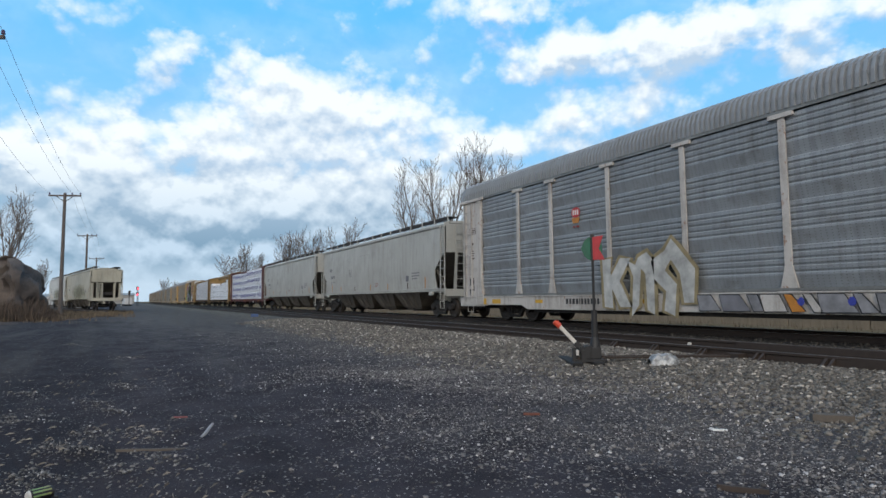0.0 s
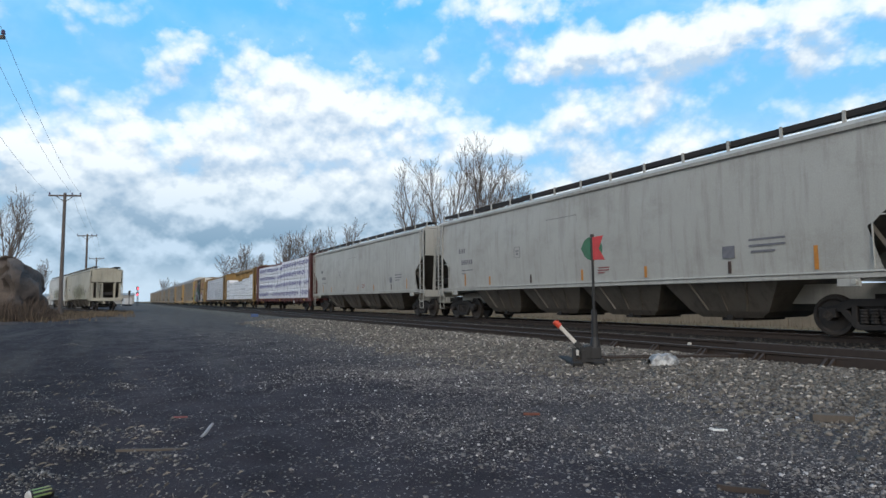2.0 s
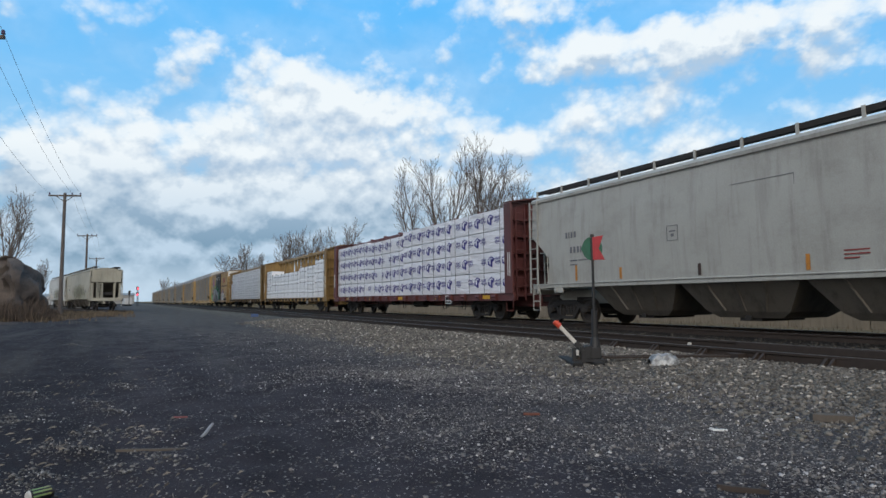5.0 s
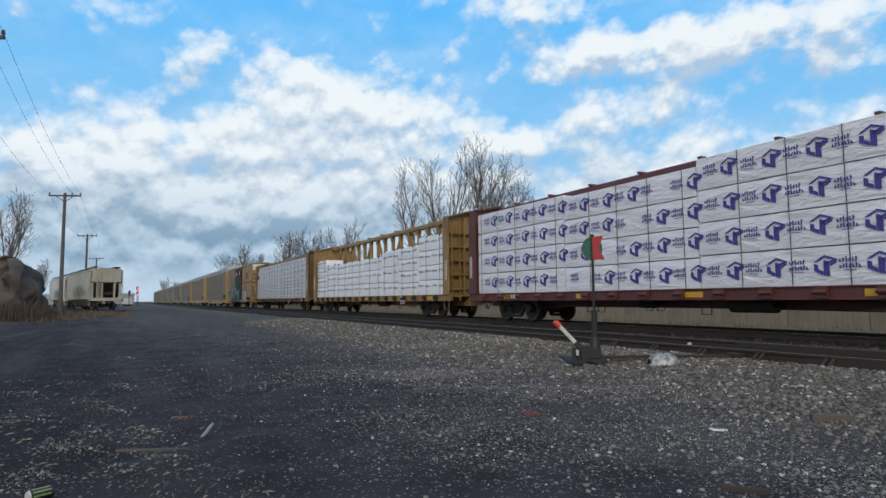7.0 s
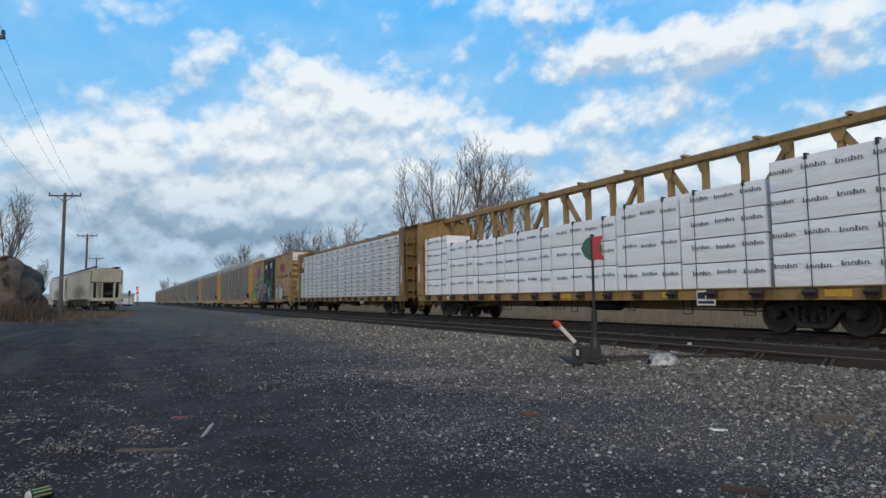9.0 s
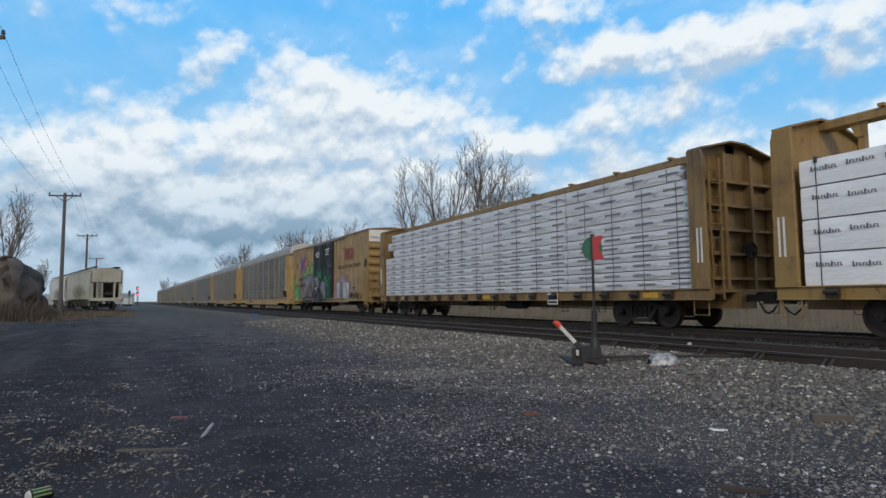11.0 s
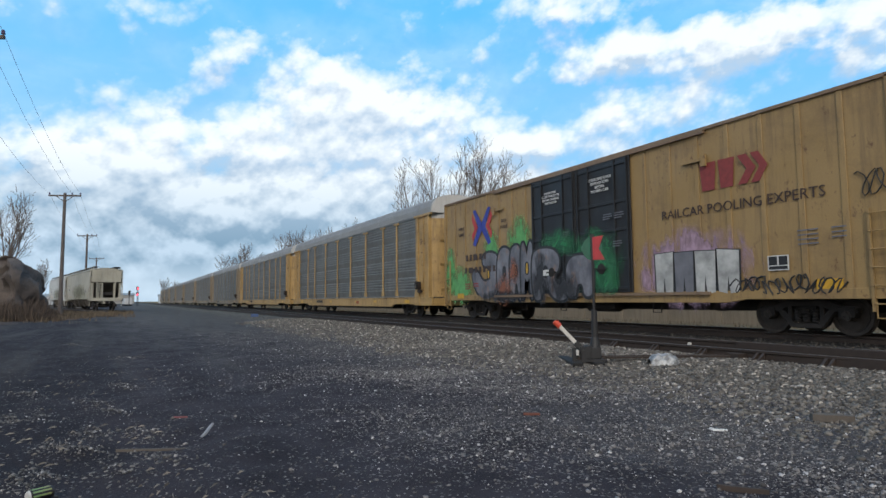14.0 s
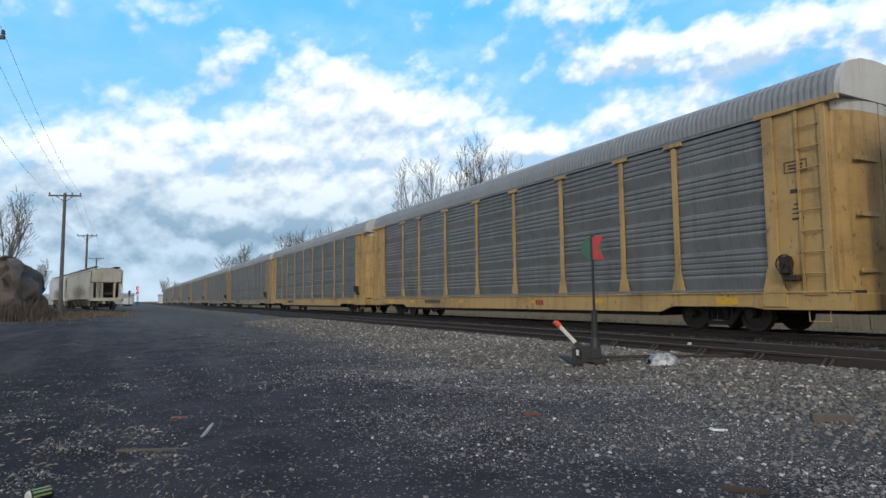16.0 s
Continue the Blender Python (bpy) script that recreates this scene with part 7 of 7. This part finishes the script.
    for k in range(5):
        b = thing("rail_brace", "rusty bolted rail brace against the near rail", "rail brace", "rail braces", pose(9.0 - 0.02, 5.2 + k * 1.08, 0.10))
        part("plate", Shape().box(-0.25, 0.1, -0.1, 0.1, -0.02, 0.02), M["rail_rust"], b)
        for q in (-0.05, 0.05):
            part("lug", Shape().add([(-0.14, q - 0.02, 0.02), (0.05, q - 0.02, 0.02), (0.05, q - 0.02, 0.15), (-0.14, q + 0.02, 0.02), (0.05, q + 0.02, 0.02), (0.05, q + 0.02, 0.15)], [(0, 1, 2), (3, 5, 4), (0, 3, 4, 1), (1, 4, 5, 2), (2, 5, 3, 0)]), M["rail_rust"], b)


build_switch()


# ---- litter and small things ----
def build_litter():
    # crumpled hood near the throw rod
    s = Shape()
    nu, nv = 26, 14
    v = []
    for j in range(nv + 1):
        for i in range(nu + 1):
            a, q = math.pi * i / nu, j / nv * 2 - 1
            n = 1 + 0.16 * noise.noise((i * 0.5, j * 0.7, 3)) + 0.09 * noise.noise((i * 1.3, j * 1.5, 8))
            taper = (1 - abs(q) ** 4 * 0.35)
            v.append((0.16 * math.cos(a) * n * taper, q * 0.22 * (0.9 + 0.1 * n), 0.21 * math.sin(a) * n * taper))
    s.add(v, [(j * (nu + 1) + i, j * (nu + 1) + i + 1, (j + 1) * (nu + 1) + i + 1, (j + 1) * (nu + 1) + i) for j in range(nv) for i in range(nu)])
    m = Mat("crumpled_sheet", 0.35, 0.3)
    a, b = m.noise(9, 5), m.noise(30, 4)
    m.color(m.mix(m.span(a, 0.38, 0.62), (0.46, 0.47, 0.47), (0.14, 0.14, 0.14))).bump(b, 0.6, 0.02)
    sheet = part("crumpled_sheet", s, m.m, smooth=True, at=pose(7.42, 6.80, 0.06, 0, 0, 62))
    tagged(sheet, "crumpled whitish metal sheet lying on the ballast", "litter")
    # can
    can = thing("drink_can", "black drink can with green stripes lying in cinders", "can", at=pose(-0.40, 4.26, ground_height(-0.40, 4.26) + 0.03, 90, 0, -62))
    part("body", Shape().rod((0, 0, -0.065), (0, 0, 0.055), 0.033, None, 16), M["ink_black"], can, smooth=True)
    for k in range(4):
        a = 0.7 * k
        part("stripe", Shape().box(0.0325, 0.0345, -0.005, 0.005, -0.05, 0.045), M["spray_green"], can, at=pose(0, 0, 0, 0, 0, 40 * k))
    part("top", Shape().rod((0, 0, 0.055), (0, 0, 0.068), 0.033, 0.026, 16), M["bright_plate"], can, "bare aluminium rim")

    def lay(name, x, y, length, w, h, turn, mat, label, category="litter", tilt=2):
        n = 7
        v = []
        for i in range(n + 1):
            q = i / n
            o = 0.25 * w * noise.noise((q * 3, x, y))
            k = 1 - 0.35 * abs(2 * q - 1) ** 3
            v += [(-length / 2 + q * length, o - w / 2 * k, 0), (-length / 2 + q * length, o + w / 2 * k, 0), (-length / 2 + q * length, o + w / 2 * k * 0.8, h), (-length / 2 + q * length, o - w / 2 * k * 0.8, h)]
        f = [(4 * i + a, 4 * i + (a + 1) % 4, 4 * i + 4 + (a + 1) % 4, 4 * i + 4 + a) for i in range(n) for a in range(4)] + [(0, 3, 2, 1), (4 * n, 4 * n + 1, 4 * n + 2, 4 * n + 3)]
        ob = part(name, Shape().add(v, f), mat, at=pose(x, y, ground_height(x, y) + 0.004 + length / 2 * abs(math.sin(radians(tilt - 2))), 0, tilt, turn))
        return tagged(ob, label, category)
    wood = plain("old_wood", (0.05, 0.037, 0.031), 0.9, 0, 6)
    tan = plain("tan_wood", (0.105, 0.088, 0.073), 0.9, 0, 6)
    lay("stick", 0.29, 5.3, 0.66, 0.028, 0.02, -17, tan, "long thin dry stick lying on cinders", "stick")
    lay("plastic_shard", 0.66, 5.60, 0.15, 0.04, 0.010, 30, M["spray_dull"], "pale broken shard of plastic", "litter", -38)
    lay("red_stick", 0.52, 6.56, 0.13, 0.025, 0.015, -15, plain("faded_red", (0.20, 0.06, 0.06), 0.7), "faded red plastic strip", "litter")
    lay("wood_scrap", 3.25, 2.42, 0.28, 0.035, 0.03, -46, wood, "dark broken scrap of wooden tie", "wood scrap")
    lay("wood_scrap", 5.62, 3.25, 0.34, 0.11, 0.06, -40, tan, "weathered tan chunk of split wood", "wood scrap")
    lay("wood_scrap", 3.5, 4.85, 0.16, 0.04, 0.02, -20, plain("red_wood", (0.16, 0.06, 0.04), 0.9), "small reddish chip of wood", "wood scrap")
    lay("white_chip", 4.5, 3.54, 0.12, 0.035, 0.015, -30, M["ink_white"], "white crumbled chips on gravel", "litter")
    lay("tie_chip", 10.68, 8.99, 0.32, 0.12, 0.05, 20, M["bright_plate"], "pale concrete block between the rails", "litter")
    lay("tie_chip", 11.0, 8.22, 0.34, 0.12, 0.05, 10, M["bright_plate"], "pale concrete block between the rails", "litter")
    lay("blue_marker", 7.4, 40.1, 0.45, 0.12, 0.2, -20, plain("marker_blue", (0.04, 0.08, 0.20), 0.6), "small blue marker beside the near rail", "marker")
    # dry twigs and leaf litter in the yard's left part
    rng = random.Random(77)
    v, f = [], []
    for _ in range(1400):
        y = 3.6 + 8 * rng.random() ** 1.6
        x = rng.uniform(-4.0, 0.8)
        if clump(x, y, 0.9, 5.0) < rng.uniform(0.35, 0.9):
            continue
        a, l, w = rng.gauss(0.2, 0.9), rng.uniform(0.015, 0.09), rng.uniform(0.001, 0.0035)
        z = ground_height(x, y) + 0.006
        dx, dy = math.cos(a) * l / 2, math.sin(a) * l / 2
        nx, ny = -math.sin(a) * w, math.cos(a) * w
        k = len(v)
        v += [(x - dx - nx, y - dy - ny, z), (x + dx - nx, y + dy - ny, z + 0.012), (x + dx + nx, y + dy + ny, z + 0.012), (x - dx + nx, y - dy + ny, z), (x, y, z + 0.02)]
        f += [(k, k + 1, k + 4), (k + 1, k + 2, k + 4), (k + 2, k + 3, k + 4), (k + 3, k, k + 4)]
    me = bpy.data.meshes.new("twigs")
    me.from_pydata(v, [], f)
    me.materials.append(straw_material("twig", (0.08, 0.07, 0.06), (0.26, 0.23, 0.19)))
    tagged(new("twigs", me), "pale dry twigs and leaf scraps on dark cinders", "twigs", kind="stuff")


build_litter()


# ---- what moves ----
def motions():
    walk(clouds, [(0.0, pose(0, 0, 0)), (16.0, Matrix.Translation(RIGHT * 161.0))])
    for car, y in CARS:
        walk(car, [(0.0, pose(TRACK, y, RAIL)), (16.0, pose(TRACK, y - SPEED * 16, RAIL))])
    for b, x, y, z in LOADS:
        walk(b, [(0.0, pose(x, y, z)), (16.0, pose(x, y - SPEED * 16, z))])
    steps = 240
    for w in WHEELS:
        rest = w.matrix_basis.copy()
        walk(w, [(16.0 * k / steps, rest @ Matrix.Rotation(SPEED * 16.0 * k / steps / WHEEL_R, 4, 'X')) for k in range(steps + 1)])


motions()
